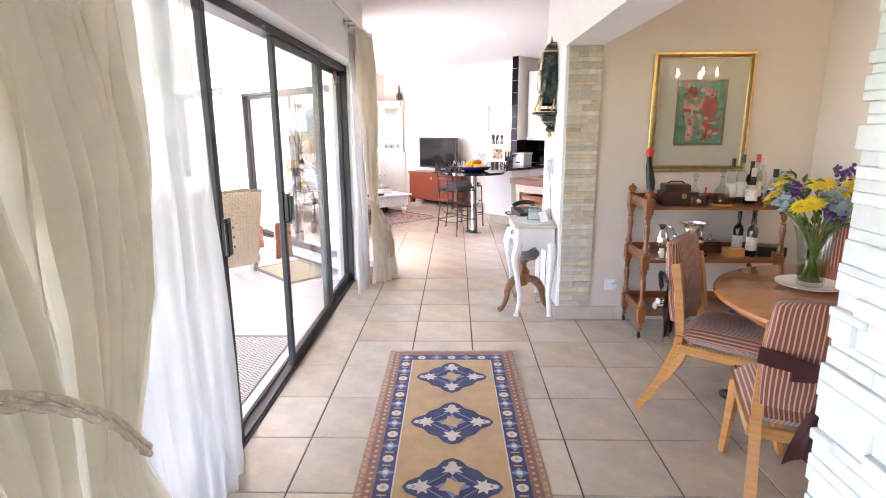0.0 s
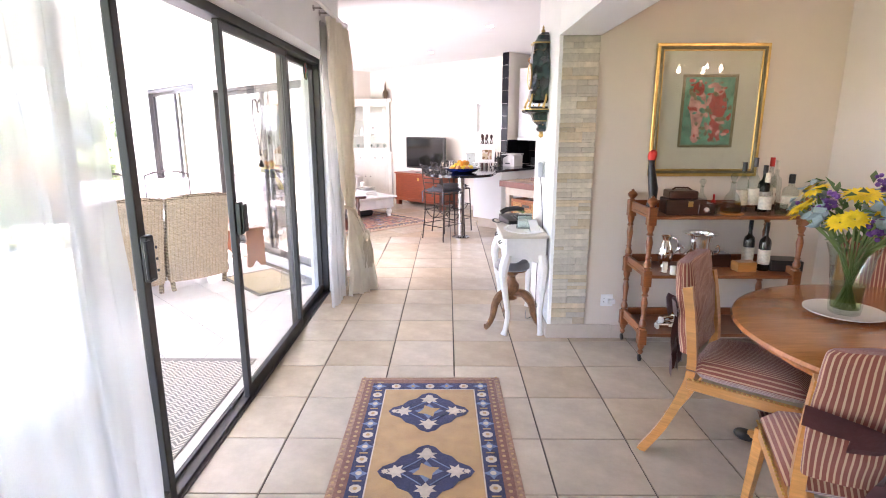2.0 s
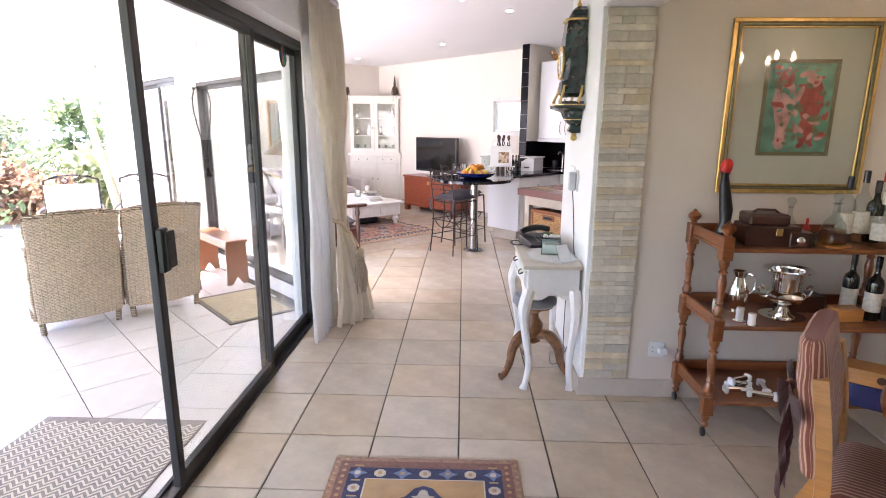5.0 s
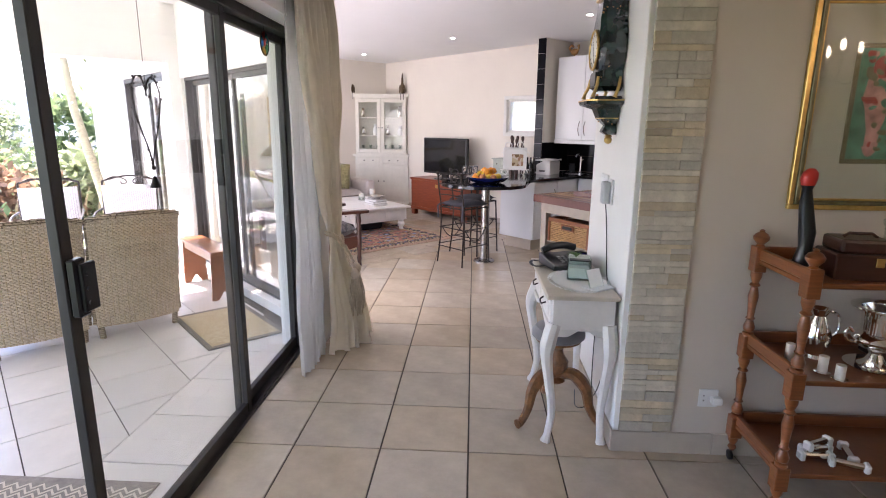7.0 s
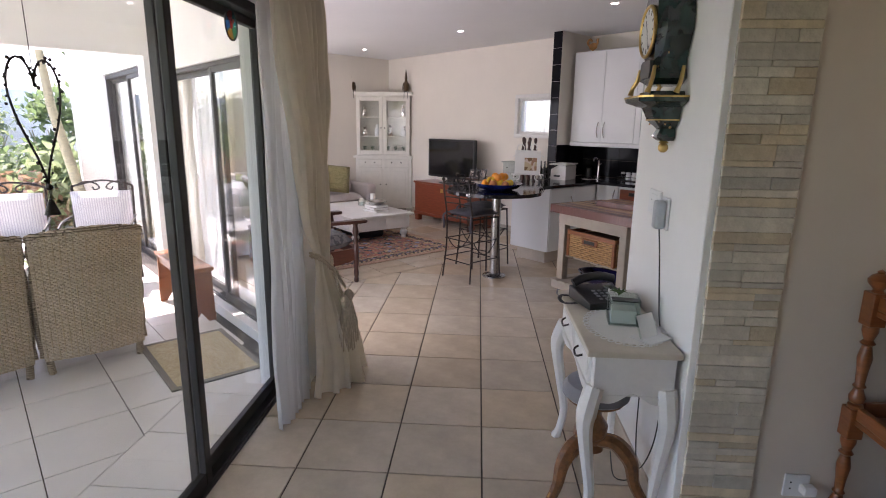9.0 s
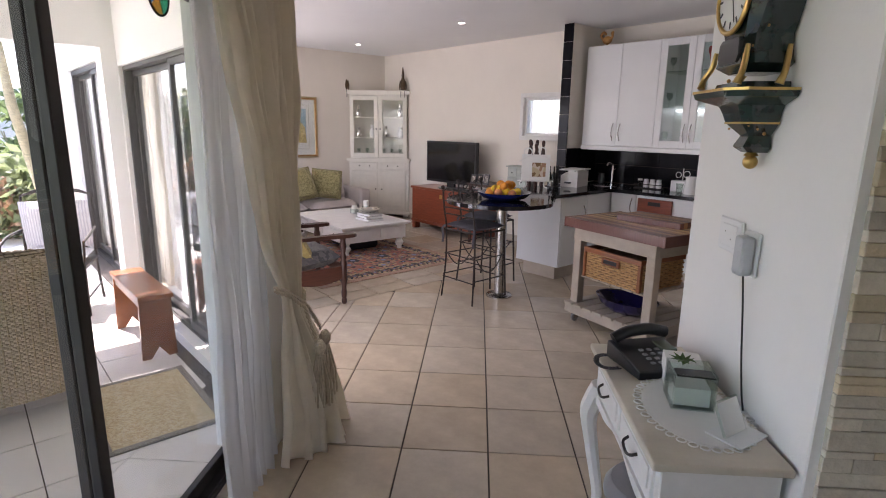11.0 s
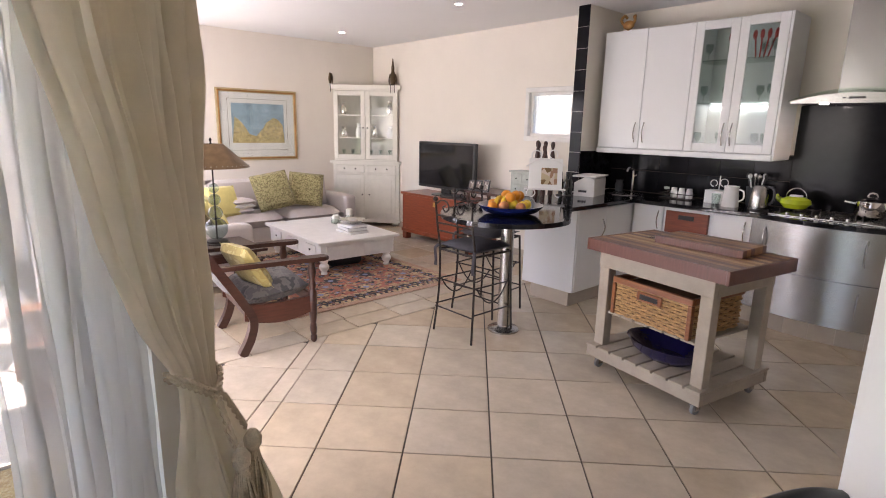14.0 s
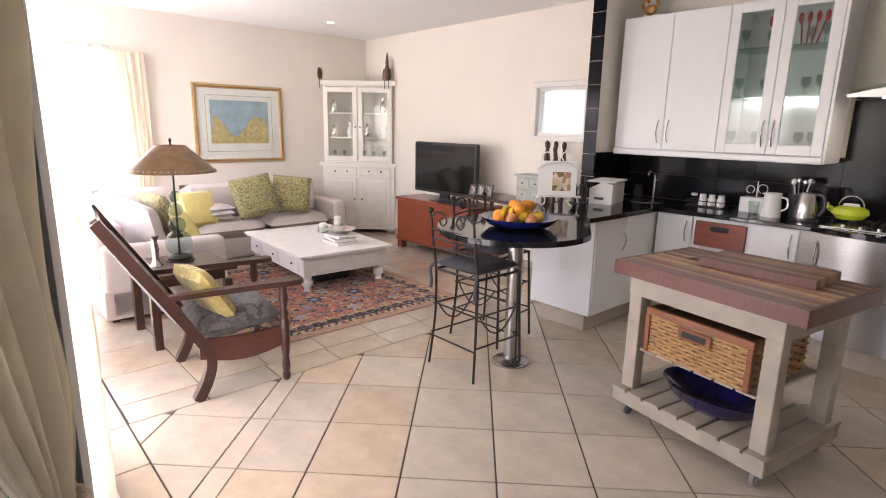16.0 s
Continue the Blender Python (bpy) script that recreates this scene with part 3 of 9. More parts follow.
# ---- ledge stone ----
def ledge_stone(name, m, width, z0, z1, material, label, seed, depth=0.016):
    rnd = random.Random(seed)
    wall = thing(name, m, label, "stone cladding", "", "structure")
    shapes = {}
    z = z0
    while z < z1 - 0.01:
        h = min(rnd.choice((0.02, 0.026, 0.032, 0.04, 0.052)), z1 - z)
        x = 0.0
        while x < width - 0.005:
            w = min(rnd.choice((0.07, 0.11, 0.16, 0.22, 0.28)), width - x)
            if width - x - w < 0.04:
                w = width - x
            d = rnd.choice((0.7, 0.85, 1.0, 1.15)) * depth
            key = (round(w, 3), round(h, 3), d)
            if key not in shapes:
                shapes[key] = mesh_of(box(0.0003, key[0] - 0.0003, -d, 0.0, 0.0003, key[1] - 0.0003, 0.002), "stone", material)
            s = new("stone", shapes[key])
            s.parent = wall
            s.matrix_basis = pose(x, 0, z)
            x += w
        z += h
    return wall


# ---- curtains ----
def curtain(name, m, stations, pleats, material, label, amp=0.05, rows=70, cols=None, seed=1, smooth_top=0.5, thick=True, sharp=1.6):
    """A pleated drape. stations: (height, left edge, right edge, bulge towards the room, pleat depth) from top to bottom."""
    cols = cols or pleats * 9
    rnd = random.Random(seed)
    ph = [rnd.uniform(-0.8, 0.8) for _ in range(pleats + 2)]
    am = [rnd.uniform(0.6, 1.3) for _ in range(pleats + 2)]
    Z = [s[0] for s in stations][::-1]
    bm = bmesh.new()
    grid = []
    for r in range(rows + 1):
        z = stations[0][0] + (stations[-1][0] - stations[0][0]) * r / rows
        a, b, bulge, depth = (float(np.interp(z, Z, [s[k] for s in stations][::-1])) for k in (1, 2, 3, 4))
        row = []
        for c in range(cols + 1):
            u = c / cols
            s = u * pleats
            i = int(s)
            f = s - i
            wv = am[i] * (1 - f) + am[i + 1] * f
            w = math.sin(2 * math.pi * s + ph[i] * (1 - f) + ph[i + 1] * f + 0.5 * math.sin(z * 2.1 + i))
            w = math.copysign(abs(w) ** (1 / sharp), w) * wv
            n2 = noise.noise(Vector((s * 0.9, z * 1.7, seed))) * 0.5 + noise.noise(Vector((s * 3.1, z * 4.0, seed + 5))) * 0.16
            x = a + (b - a) * u + 0.25 * depth * math.cos(2 * math.pi * s + ph[i])
            y = -bulge * math.sin(math.pi * min(1, max(0, u))) - depth * (w * 0.5 + n2)
            row.append(bm.verts.new((x, y, z)))
        grid.append(row)
    for r in range(rows):
        for c in range(cols):
            bm.faces.new((grid[r][c], grid[r + 1][c], grid[r + 1][c + 1], grid[r][c + 1]))
    return part(name, bm, material, None, label, True, m)


def tie_cord(parent, pts, r=0.009):
    """A twisted rope: two strands wound about one another."""
    P = spline(pts, 10)
    for ph in (0, math.pi):
        strand = []
        for k, p in enumerate(P):
            a = ph + k * 0.9
            strand.append(p + Vector((0, math.cos(a), math.sin(a))) * r * 0.8)
        part("cord", tube(strand, r, 6), M_CORD, parent, "", True)


def tassel(parent, x, y, z, length=0.26):
    bm = lathe([(0, 0), (0.016, -0.01), (0.03, -0.035), (0.028, -0.06), (0.018, -0.075), (0.022, -0.085)], 14, None, pose(x, y, z))
    part("tassel_knot", bm, M_CORD, parent, "", True)
    bm = bmesh.new()
    for k in range(26):
        a = k * 2.4
        r0, r1 = 0.016, 0.03 + 0.028 * ((k * 7) % 5) / 5
        tube([(x + r0 * math.cos(a), y + r0 * math.sin(a), z - 0.08), (x + r1 * 0.9 * math.cos(a), y + r1 * 0.9 * math.sin(a), z - 0.08 - length * 0.5),
              (x + r1 * math.cos(a), y + r1 * math.sin(a), z - 0.08 - length)], 0.005, 5, bm)
    part("tassel_skirt", bm, M_CORD, parent, "cream thread skirt of the tassel", True)


# near drape, gathered by a rope, and its voile; local x runs along the hall (world y), local -y into the room
near = curtain("curtain", pose(-0.97, 0, 0, 0, 0, 90), [(2.40, 0.90, 1.88, 0.0, 0.085), (1.9, 0.92, 1.94, 0.01, 0.09), (1.45, 0.97, 1.98, 0.03, 0.09), (1.15, 1.03, 1.94, 0.04, 0.08), (0.92, 1.10, 1.86, 0.05, 0.06), (0.78, 1.14, 1.80, 0.06, 0.05), (0.68, 1.14, 1.81, 0.06, 0.055), (0.45, 1.08, 1.90, 0.06, 0.075), (0.0, 1.0, 2.05, 0.05, 0.085)], 15, M_CREAM, "", seed=4, rows=90, cols=190, sharp=1.25)
tagged(near, "long cream linen curtain tied back with a rope", "curtain", "cream curtains")
for dz, r in ((0.0, 0.006), (-0.022, 0.0055)):
    tie_cord(near, [(1.0, 0.03, 1.27 + dz), (1.06, -0.09, 1.25 + dz), (1.2, -0.125, 1.20 + dz), (1.37, -0.13, 1.115 + dz), (1.53, -0.125, 0.99 + dz), (1.66, -0.105, 0.85 + dz), (1.74, -0.07, 0.785 + dz), (1.785, -0.02, 0.76 + dz), (1.79, 0.04, 0.77 + dz)], r)
nv = curtain("voile", pose(-1.10, 0, 0, 0, 0, 90), [(2.38, 1.0, 2.66, 0, 0.03), (1.2, 1.0, 2.68, 0, 0.03), (0.01, 1.0, 2.72, 0, 0.035)], 13, M_SHEER, "", seed=9, cols=150)
tagged(nv, "white voile net curtain hanging behind the cream curtain", "net curtain")
# far drape at the corner, tied with a tasselled rope
far = curtain("curtain", pose(-0.98, 0, 0, 0, 0, 90) @ pose(5.545, 0, 0), [(2.41, -0.06, 0.66, 0.0, 0.075), (2.1, 0.0, 0.67, 0.02, 0.08), (1.7, 0.09, 0.67, 0.03, 0.08), (1.26, 0.22, 0.67, 0.035, 0.07), (1.0, 0.36, 0.665, 0.03, 0.055), (0.86, 0.45, 0.655, 0.03, 0.035), (0.78, 0.485, 0.645, 0.03, 0.03), (0.70, 0.475, 0.665, 0.04, 0.035), (0.52, 0.40, 0.74, 0.10, 0.065), (0.3, 0.36, 0.82, 0.15, 0.085), (0.0, 0.32, 0.92, 0.20, 0.10)], 8, M_CREAM, "", seed=11, rows=120, cols=170, sharp=1.3)
tagged(far, "long cream linen curtain gathered by a tasselled rope", "curtain", "cream curtains")
for dz, r in ((0.0, 0.0065), (-0.018, 0.006)):
    tie_cord(far, [(0.462, 0.03, 0.845 + dz), (0.47, -0.025, 0.825 + dz), (0.505, -0.053, 0.79 + dz), (0.57, -0.062, 0.745 + dz), (0.62, -0.054, 0.77 + dz), (0.655, -0.028, 0.79 + dz), (0.662, 0.04, 0.80 + dz)], r)
tie_cord(far, [(0.555, -0.075, 0.73), (0.535, -0.105, 0.66), (0.525, -0.135, 0.58)], 0.007)
tie_cord(far, [(0.585, -0.075, 0.73), (0.60, -0.105, 0.66), (0.605, -0.135, 0.60)], 0.007)
tassel(far, 0.525, -0.15, 0.58)
tassel(far, 0.605, -0.155, 0.60)
fv = curtain("voile", pose(-1.05, 0, 0, 0, 0, 90) @ pose(5.2, 0, 0), [(2.38, 0.30, 0.80, 0.0, 0.03), (1.2, 0.30, 0.78, 0.01, 0.04), (0.01, 0.30, 0.76, 0.02, 0.045)], 8, M_SHEER, "", seed=15, cols=110)
tagged(fv, "white voile net curtain beside the tied cream curtain", "net curtain")
rail = thing("curtain_rail", pose(-0.97, 0, 2.44), "cream painted wooden curtain rail on brackets", "curtain rail")
part("rod", tube([(0, 0.4, 0), (0, 6.12, 0)], 0.018, 12), M_WPAINT, rail, "", True)
part("finial", ball(0.035, pose(0, 6.15, 0)), M_WPAINT, rail, "", True)
for y in (0.6, 3.0, 5.35, 5.55, 6.05):
    bm = tube([(-0.09, y, 0.0), (-0.02, y, 0.0)], 0.008, 8)
    lathe([(0.022, 0), (0.022, 0.008)], 14, bm, pose(-0.09, y, 0.0, 0, 90))
    part("bracket", bm, M_STEEL, rail, "", True)
# lounge curtains: by the glass door and by the far window
lc = curtain("curtain", LOUNGE @ pose(-6.25, 3.89, 0, 0, 0, 180), [(2.35, -0.2, 0.2, 0.0, 0.05), (1.0, -0.18, 0.18, 0, 0.06), (0.0, -0.2, 0.2, 0, 0.07)], 6, M_CREAM, "", seed=21, cols=60)
tagged(lc, "cream linen curtain at the end of the lounge glass door", "curtain", "cream curtains")
lv = curtain("voile", LOUNGE @ pose(-7.75, 3.90, 0, 0, 0, 180), [(2.35, -0.35, 0.2, 0.0, 0.04), (0.01, -0.35, 0.2, 0, 0.045)], 6, M_SHEER, "", seed=22, cols=70)
tagged(lv, "white voile net curtain behind the lounge glass door", "net curtain")
lc2 = curtain("curtain", LOUNGE @ pose(-8.55, 3.96, 0, 0, 0, 180), [(2.35, -0.3, 0.3, 0.0, 0.05), (1.3, -0.25, 0.2, 0, 0.06), (0.9, -0.18, 0.1, 0.03, 0.05), (0.0, -0.25, 0.25, 0, 0.07)], 7, M_CREAM, "", seed=23, cols=60)
tagged(lc2, "cream linen curtain tied back behind the sofa", "curtain", "cream curtains")
wv = curtain("voile", LOUNGE @ pose(-10.80, 4.4, 0, 0, 0, 90), [(2.33, -0.68, 0.62, 0.0, 0.03), (0.02, -0.68, 0.62, 0, 0.035)], 12, M_SHEER, "", seed=27, cols=120)
tagged(wv, "white voile net curtain across the lounge window", "net curtain")
wc = curtain("curtain", LOUNGE @ pose(-10.76, 5.12, 0, 0, 0, 90), [(2.28, -0.15, 0.2, 0.0, 0.05), (1.3, -0.1, 0.2, 0.02, 0.06), (0.5, -0.05, 0.15, 0.02, 0.05)], 5, M_CREAM, "", seed=24, cols=50)
tagged(wc, "cream linen curtain beside the lounge window", "curtain", "cream curtains")


# ---- downlights ----
M_BULB = emit_mat("lit_downlight", (1.0, 0.93, 0.82), 14.0)
first = None
for x, y in ((-0.03, 7.45), (0.47, 7.99), (-0.33, 10.37), (-1.93, 12.15), (1.22, 8.76), (-2.2, 9.6)):
    if first is None:
        first = thing("downlight", pose(x, y, CEIL - 0.004), "small round white recessed downlight, lit", "downlight", "ceiling downlights")
        part("rim", lathe([(0.033, -0.001), (0.036, -0.006), (0.045, -0.005), (0.048, 0)], 24), M_PLASTIC, first, "", True)
        part("bulb", lathe([(0, -0.003), (0.032, -0.002), (0.032, 0)], 20), M_BULB, first)
    else:
        copy_thing(first, pose(x, y, CEIL - 0.004))

# ---- the dining alcove and the hall ----
def rug(name, m, w, l, field, border, seed, label, build):
    r = thing(name, m, label, "rug")
    build(r, w, l)
    return r


M_RUGTAN = mat("tan_wool", (0.48, 0.30, 0.13), 0.95, var=0.14, scale=10, bump=0.4, bscale=300, sheen=0.2)
M_RUGNAVY = mat("navy_wool", (0.025, 0.028, 0.095), 0.95, var=0.3, scale=30, bump=0.4, bscale=300, sheen=0.2)
M_RUGBROWN = mat("brown_wool", (0.34, 0.19, 0.115), 0.95, var=0.35, scale=45, bump=0.4, bscale=300, sheen=0.2)
M_RUGRED = mat("wine_wool", (0.23, 0.10, 0.07), 0.95, var=0.25, scale=40, bump=0.4, bscale=300, sheen=0.2)
M_RUGCREAM = mat("cream_wool", (0.60, 0.52, 0.42), 0.95, var=0.15, scale=40, bump=0.4, bscale=300, sheen=0.2)
M_RUGBLUE = mat("soft_blue_wool", (0.16, 0.21, 0.36), 0.95, var=0.2, scale=40, bump=0.4, bscale=300, sheen=0.2)
M_FRINGE = mat("undyed_fringe", (0.50, 0.40, 0.30), 0.95, var=0.2, scale=40, bump=0.3, bscale=200)


def motif(points, x, y, z, s=1.0, bm=None, rz=0, h=0.0012):
    return prism([(px * s, py * s) for px, py in points], 0, h, bm, 0, pose(x, y, z, 0, 0, rz))


LEAFY = [(0, -0.05), (0.02, -0.02), (0.055, -0.03), (0.035, 0.0), (0.06, 0.02), (0.03, 0.025), (0.02, 0.055), (0, 0.035), (-0.02, 0.055), (-0.03, 0.025), (-0.06, 0.02), (-0.035, 0.0), (-0.055, -0.03), (-0.02, -0.02)]
OCT = [(math.cos(a) * 0.03, math.sin(a) * 0.03) for a in [math.pi / 8 + k * math.pi / 4 for k in range(8)]]
STAR = [((0.024 if k % 2 else 0.046) * math.cos(k * math.pi / 4), (0.024 if k % 2 else 0.046) * math.sin(k * math.pi / 4)) for k in range(8)]


def hall_runner(r, w, l):
    x1, y1 = w / 2, l
    part("ground_weave", box(-x1, x1, 0, y1, 0.0, 0.008, 0.003), M_RUGBROWN, r, "brown and wine outer border of the rug")
    part("guard_stripe", box(-x1 + 0.035, x1 - 0.035, 0.035, y1 - 0.035, 0.0075, 0.0092), M_RUGRED, r)
    part("border", box(-x1 + 0.085, x1 - 0.085, 0.085, y1 - 0.085, 0.0085, 0.0102), M_RUGNAVY, r, "navy blue border with cream flowers")
    part("inner_stripe", box(-x1 + 0.165, x1 - 0.165, 0.165, y1 - 0.165, 0.0095, 0.0112), M_RUGCREAM, r)
    part("field", box(-x1 + 0.172, x1 - 0.172, 0.172, y1 - 0.172, 0.0105, 0.0121), M_RUGTAN, r, "plain tan field")
    # border flowers
    cream, blue, rust = bmesh.new(), bmesh.new(), bmesh.new()
    n = round((l - 0.25) / 0.108)
    for k in range(n + 1):
        y = 0.125 + (l - 0.25) * k / n
        for sx in (-1, 1):
            motif(OCT if k % 2 else STAR, sx * (x1 - 0.125), y, 0.0102, 0.95, cream if k % 2 else blue)
            motif(OCT, sx * (x1 - 0.125), y, 0.0114, 0.35 if k % 2 else 0.5, rust if k % 2 else cream)
            motif([(-0.03, -0.006), (0.03, -0.006), (0.03, 0.006), (-0.03, 0.006)], sx * (x1 - 0.125), y + 0.054, 0.0102, 0.7, rust)
    m = 5
    for k in range(1, m + 1):
        x = -x1 + 0.125 + (w - 0.25) * k / (m + 1)
        for y in (0.125, y1 - 0.125):
            motif(OCT if k % 2 else STAR, x, y, 0.0102, 0.95, cream if k % 2 else blue)
            motif(OCT, x, y, 0.0114, 0.35, rust)
    tagged(part("border_flower", cream, M_RUGCREAM, r, "cream octagon flowers in the border"), kind="stuff")
    tagged(part("border_star", blue, M_RUGBLUE, r, "blue stars in the border"), kind="stuff")
    tagged(part("flower_heart", rust, M_RUGTAN, r), kind="stuff")
    guard = bmesh.new()
    for k in range(60):
        y = 0.02 + (l - 0.04) * k / 59
        for sx in (-1, 1):
            motif(OCT, sx * (x1 - 0.06), y, 0.0092, 0.32, guard)
            motif(OCT, sx * (x1 - 0.018), y + 0.02, 0.008, 0.26, guard)
    tagged(part("guard_flower", guard, M_RUGTAN, r), kind="stuff")
    # medallions
    step = 0.545
    for k in range(4):
        cy = y1 - 0.172 - 0.255 - k * step
        if cy < 0.3:
            break
        med = bmesh.new()
        P = []
        for q, (ex, ey) in enumerate(((0.225, 0), (0, 0.215), (-0.225, 0), (0, -0.215))):
            fx, fy = ((0.225, 0), (0, 0.215), (-0.225, 0), (0, -0.215))[(q + 1) % 4]
            for s in range(6):
                f = s / 6
                bx, by = ex + (fx - ex) * f, ey + (fy - ey) * f
                kx = 1.09 if s % 2 else 1.0
                P.append((bx * kx, by * kx))
        motif(P, 0, cy, 0.0121, 1.0, med)
        part("medallion", med, M_RUGNAVY, r, "navy diamond medallion")
        lf = bmesh.new()
        for sx, sy, rz in ((0, 0.125, 0), (0, -0.125, 180), (0.135, 0, -90), (-0.135, 0, 90)):
            motif(LEAFY, sx, cy + sy, 0.0133, 0.85, lf, rz)
            motif(LEAFY, sx * 1.4, cy + sy * 1.36, 0.0133, 0.34, lf, rz)
        tagged(part("leaf_figure", lf, M_RUGCREAM, r), kind="stuff")
        bl = bmesh.new()
        for sx, sy in ((1, 1), (1, -1), (-1, 1), (-1, -1)):
            tube([(sx * 0.02, cy + sy * 0.1, 0.0135), (sx * 0.06, cy + sy * 0.062, 0.0135), (sx * 0.11, cy + sy * 0.02, 0.0135)], 0.0035, 4, bl)
        motif(STAR, 0, cy, 0.0133, 1.75, bl)
        part("blue_figure", bl, M_RUGBLUE, r)
        part("star_heart", motif(STAR, 0, cy, 0.0145, 1.45, None, 22), M_RUGTAN, r)
    fr = bmesh.new()
    rnd = random.Random(3)
    for y, s in ((0, -1), (y1, 1)):
        for k in range(110):
            x = -x1 + w * k / 109
            tube([(x, y - s * 0.004, 0.006), (x + rnd.uniform(-0.006, 0.006), y + s * rnd.uniform(0.015, 0.03), 0.002)], 0.0016, 4, fr)
    tagged(part("fringe", fr, M_FRINGE, r), kind="stuff")


rug("runner_rug", pose(-0.125, 1.55, 0, 0, 0, 0.6), 0.87, 2.61, None, None, 1, "tan and navy wool runner rug with diamond medallions", hall_runner)

ledge_stone("stone_strip", pose(0.735, 4.86, 0), 0.25, 0.113, 2.163, M_STONE, "pale ledge stone cladding on the pillar front", 5)
ledge_stone("stone_pillar", pose(0.745, 1.69, 0, 0, 0, -90), 0.28, 0.0, CEIL, M_WSTONE, "white painted ledge stone pillar front", 7, 0.035)


# ---- picture ----
def picture(m, w, h, moulding, frame_mat, mat_col, label, art):
    """Flat in local x, z, facing local -y; the art is made by a function of its own."""
    p = thing("framed_picture", m, label, "picture")
    out = [(0, 0), (w, 0), (w, h), (0, h)]
    for step, (i0, i1, d) in enumerate(((0.0, 0.45, 0.022), (0.45, 0.8, 0.03), (0.8, 1.0, 0.02))):
        bm = bmesh.new()
        a, b = i0 * moulding, i1 * moulding
        box(a, w - a, -d, 0, a, b, 0.003, bm)
        box(a, w - a, -d, 0, h - b, h - a, 0.003, bm)
        box(a, b, -d, 0, b, h - b, 0.003, bm)
        box(w - b, w - a, -d, 0, b, h - b, 0.003, bm)
        part("frame_moulding", bm, frame_mat[step % len(frame_mat)], p)
    part("mount", box(moulding - 0.004, w - moulding + 0.004, -0.008, -0.002, moulding - 0.004, h - moulding + 0.004), mat_col, p, "plain card mount")
    art(p, w, h)
    g = part("glazing", box(moulding, w - moulding, -0.0155, -0.0145, moulding, h - moulding), M_GLASS, p)
    g.visible_shadow = False
    return p


M_MOUNT = mat("pale_olive_card", (0.52, 0.50, 0.40), 0.85, var=0.03, scale=3)
M_ARTGREEN = mat("green_gouache", (0.10, 0.26, 0.17), 0.8, var=0.6, scale=14)
M_ARTRED = mat("red_gouache", (0.36, 0.06, 0.045), 0.8, var=0.6, scale=18)
M_ARTPINK = mat("pink_gouache", (0.52, 0.26, 0.22), 0.8, var=0.5, scale=18)
M_GREENF = mat("dark_olive_gilt", (0.16, 0.14, 0.07), 0.4, 0.3, var=0.3, scale=30)


def art_figures(p, w, h):
    cx, cz = w / 2, h / 2 + 0.0
    bm = bmesh.new()
    for x0, x1, z0, z1 in ((-0.19, 0.19, 0.225, 0.245), (-0.19, 0.19, -0.245, -0.225), (-0.19, -0.168, -0.225, 0.225), (0.168, 0.19, -0.225, 0.225)):
        box(cx + x0, cx + x1, -0.012, -0.008, cz + z0, cz + z1, 0.002, bm)
    part("inner_frame", bm, M_GREENF, p, "dark olive slip round the painting")
    part("painting", box(cx - 0.168, cx + 0.168, -0.0095, -0.008, cz - 0.225, cz + 0.225), M_ARTGREEN, p, "green painted ground")
    rnd = random.Random(8)
    for x, material in ((-0.075, M_ARTPINK), (0.065, M_ARTRED)):
        P = []
        for k in range(28):
            a = 2 * math.pi * k / 28
            rx = 0.05 + 0.016 * math.sin(a * 3) + rnd.uniform(-0.006, 0.006)
            P.append((cx + x + rx * math.cos(a), cz - 0.02 + 0.195 * math.sin(a)))
        part("painted_shape", prism(P, 0.0, 0.0007, None, 0, Matrix(((1, 0, 0, 0), (0, 0, -1, -0.0096), (0, 1, 0, 0), (0, 0, 0, 1)))), material, p)
        P = [(cx + x + 0.038 * math.cos(2 * math.pi * k / 20), cz + 0.15 + 0.045 * math.sin(2 * math.pi * k / 20)) for k in range(20)]
        part("painted_shape", prism(P, 0.0, 0.0009, None, 0, Matrix(((1, 0, 0, 0), (0, 0, -1, -0.0104), (0, 1, 0, 0), (0, 0, 0, 1)))), M_ARTPINK if material is M_ARTRED else M_ARTRED, p)


def brush_marks(p, cx, cz, w, h, depth, seed, inks, count):
    """Loose dabs of paint over a painting, a few of each colour."""
    rnd = random.Random(seed)
    for material in inks:
        bm = bmesh.new()
        for k in range(count):
            x, z, r, q = cx + rnd.uniform(-w, w), cz + rnd.uniform(-h, h), rnd.uniform(0.006, 0.017), rnd.uniform(0.8, 2.6)
            tilt = rnd.uniform(0, math.pi)
            P = []
            for i in range(9):
                a = 2 * math.pi * i / 9
                u, v = r * math.cos(a) * rnd.uniform(0.8, 1.2), r * q * math.sin(a) * rnd.uniform(0.8, 1.2)
                P.append((min(cx + w + 0.01, max(cx - w - 0.01, x + u * math.cos(tilt) - v * math.sin(tilt))), min(cz + h + 0.01, max(cz - h - 0.01, z + u * math.sin(tilt) + v * math.cos(tilt)))))
            prism(P, 0.0, 0.0005, bm, 0, Matrix(((1, 0, 0, 0), (0, 0, -1, depth - 0.00004 * k), (0, 1, 0, 0), (0, 0, 0, 1))))
        depth -= 0.0004
        tagged(part("brush_mark", bm, material, p), kind="stuff")


gilt = picture(pose(1.37, 4.857, 1.222), 0.76, 0.89, 0.05, [M_GOLD, M_GREENF, M_GOLD], M_MOUNT, "large gilt framed painting of two red shapes above the trolley", art_figures)
brush_marks(gilt, 0.38, 0.445, 0.15, 0.205, -0.0112, 4, [M_ARTRED, M_ARTGREEN, M_ARTPINK, M_GREENF], 22)


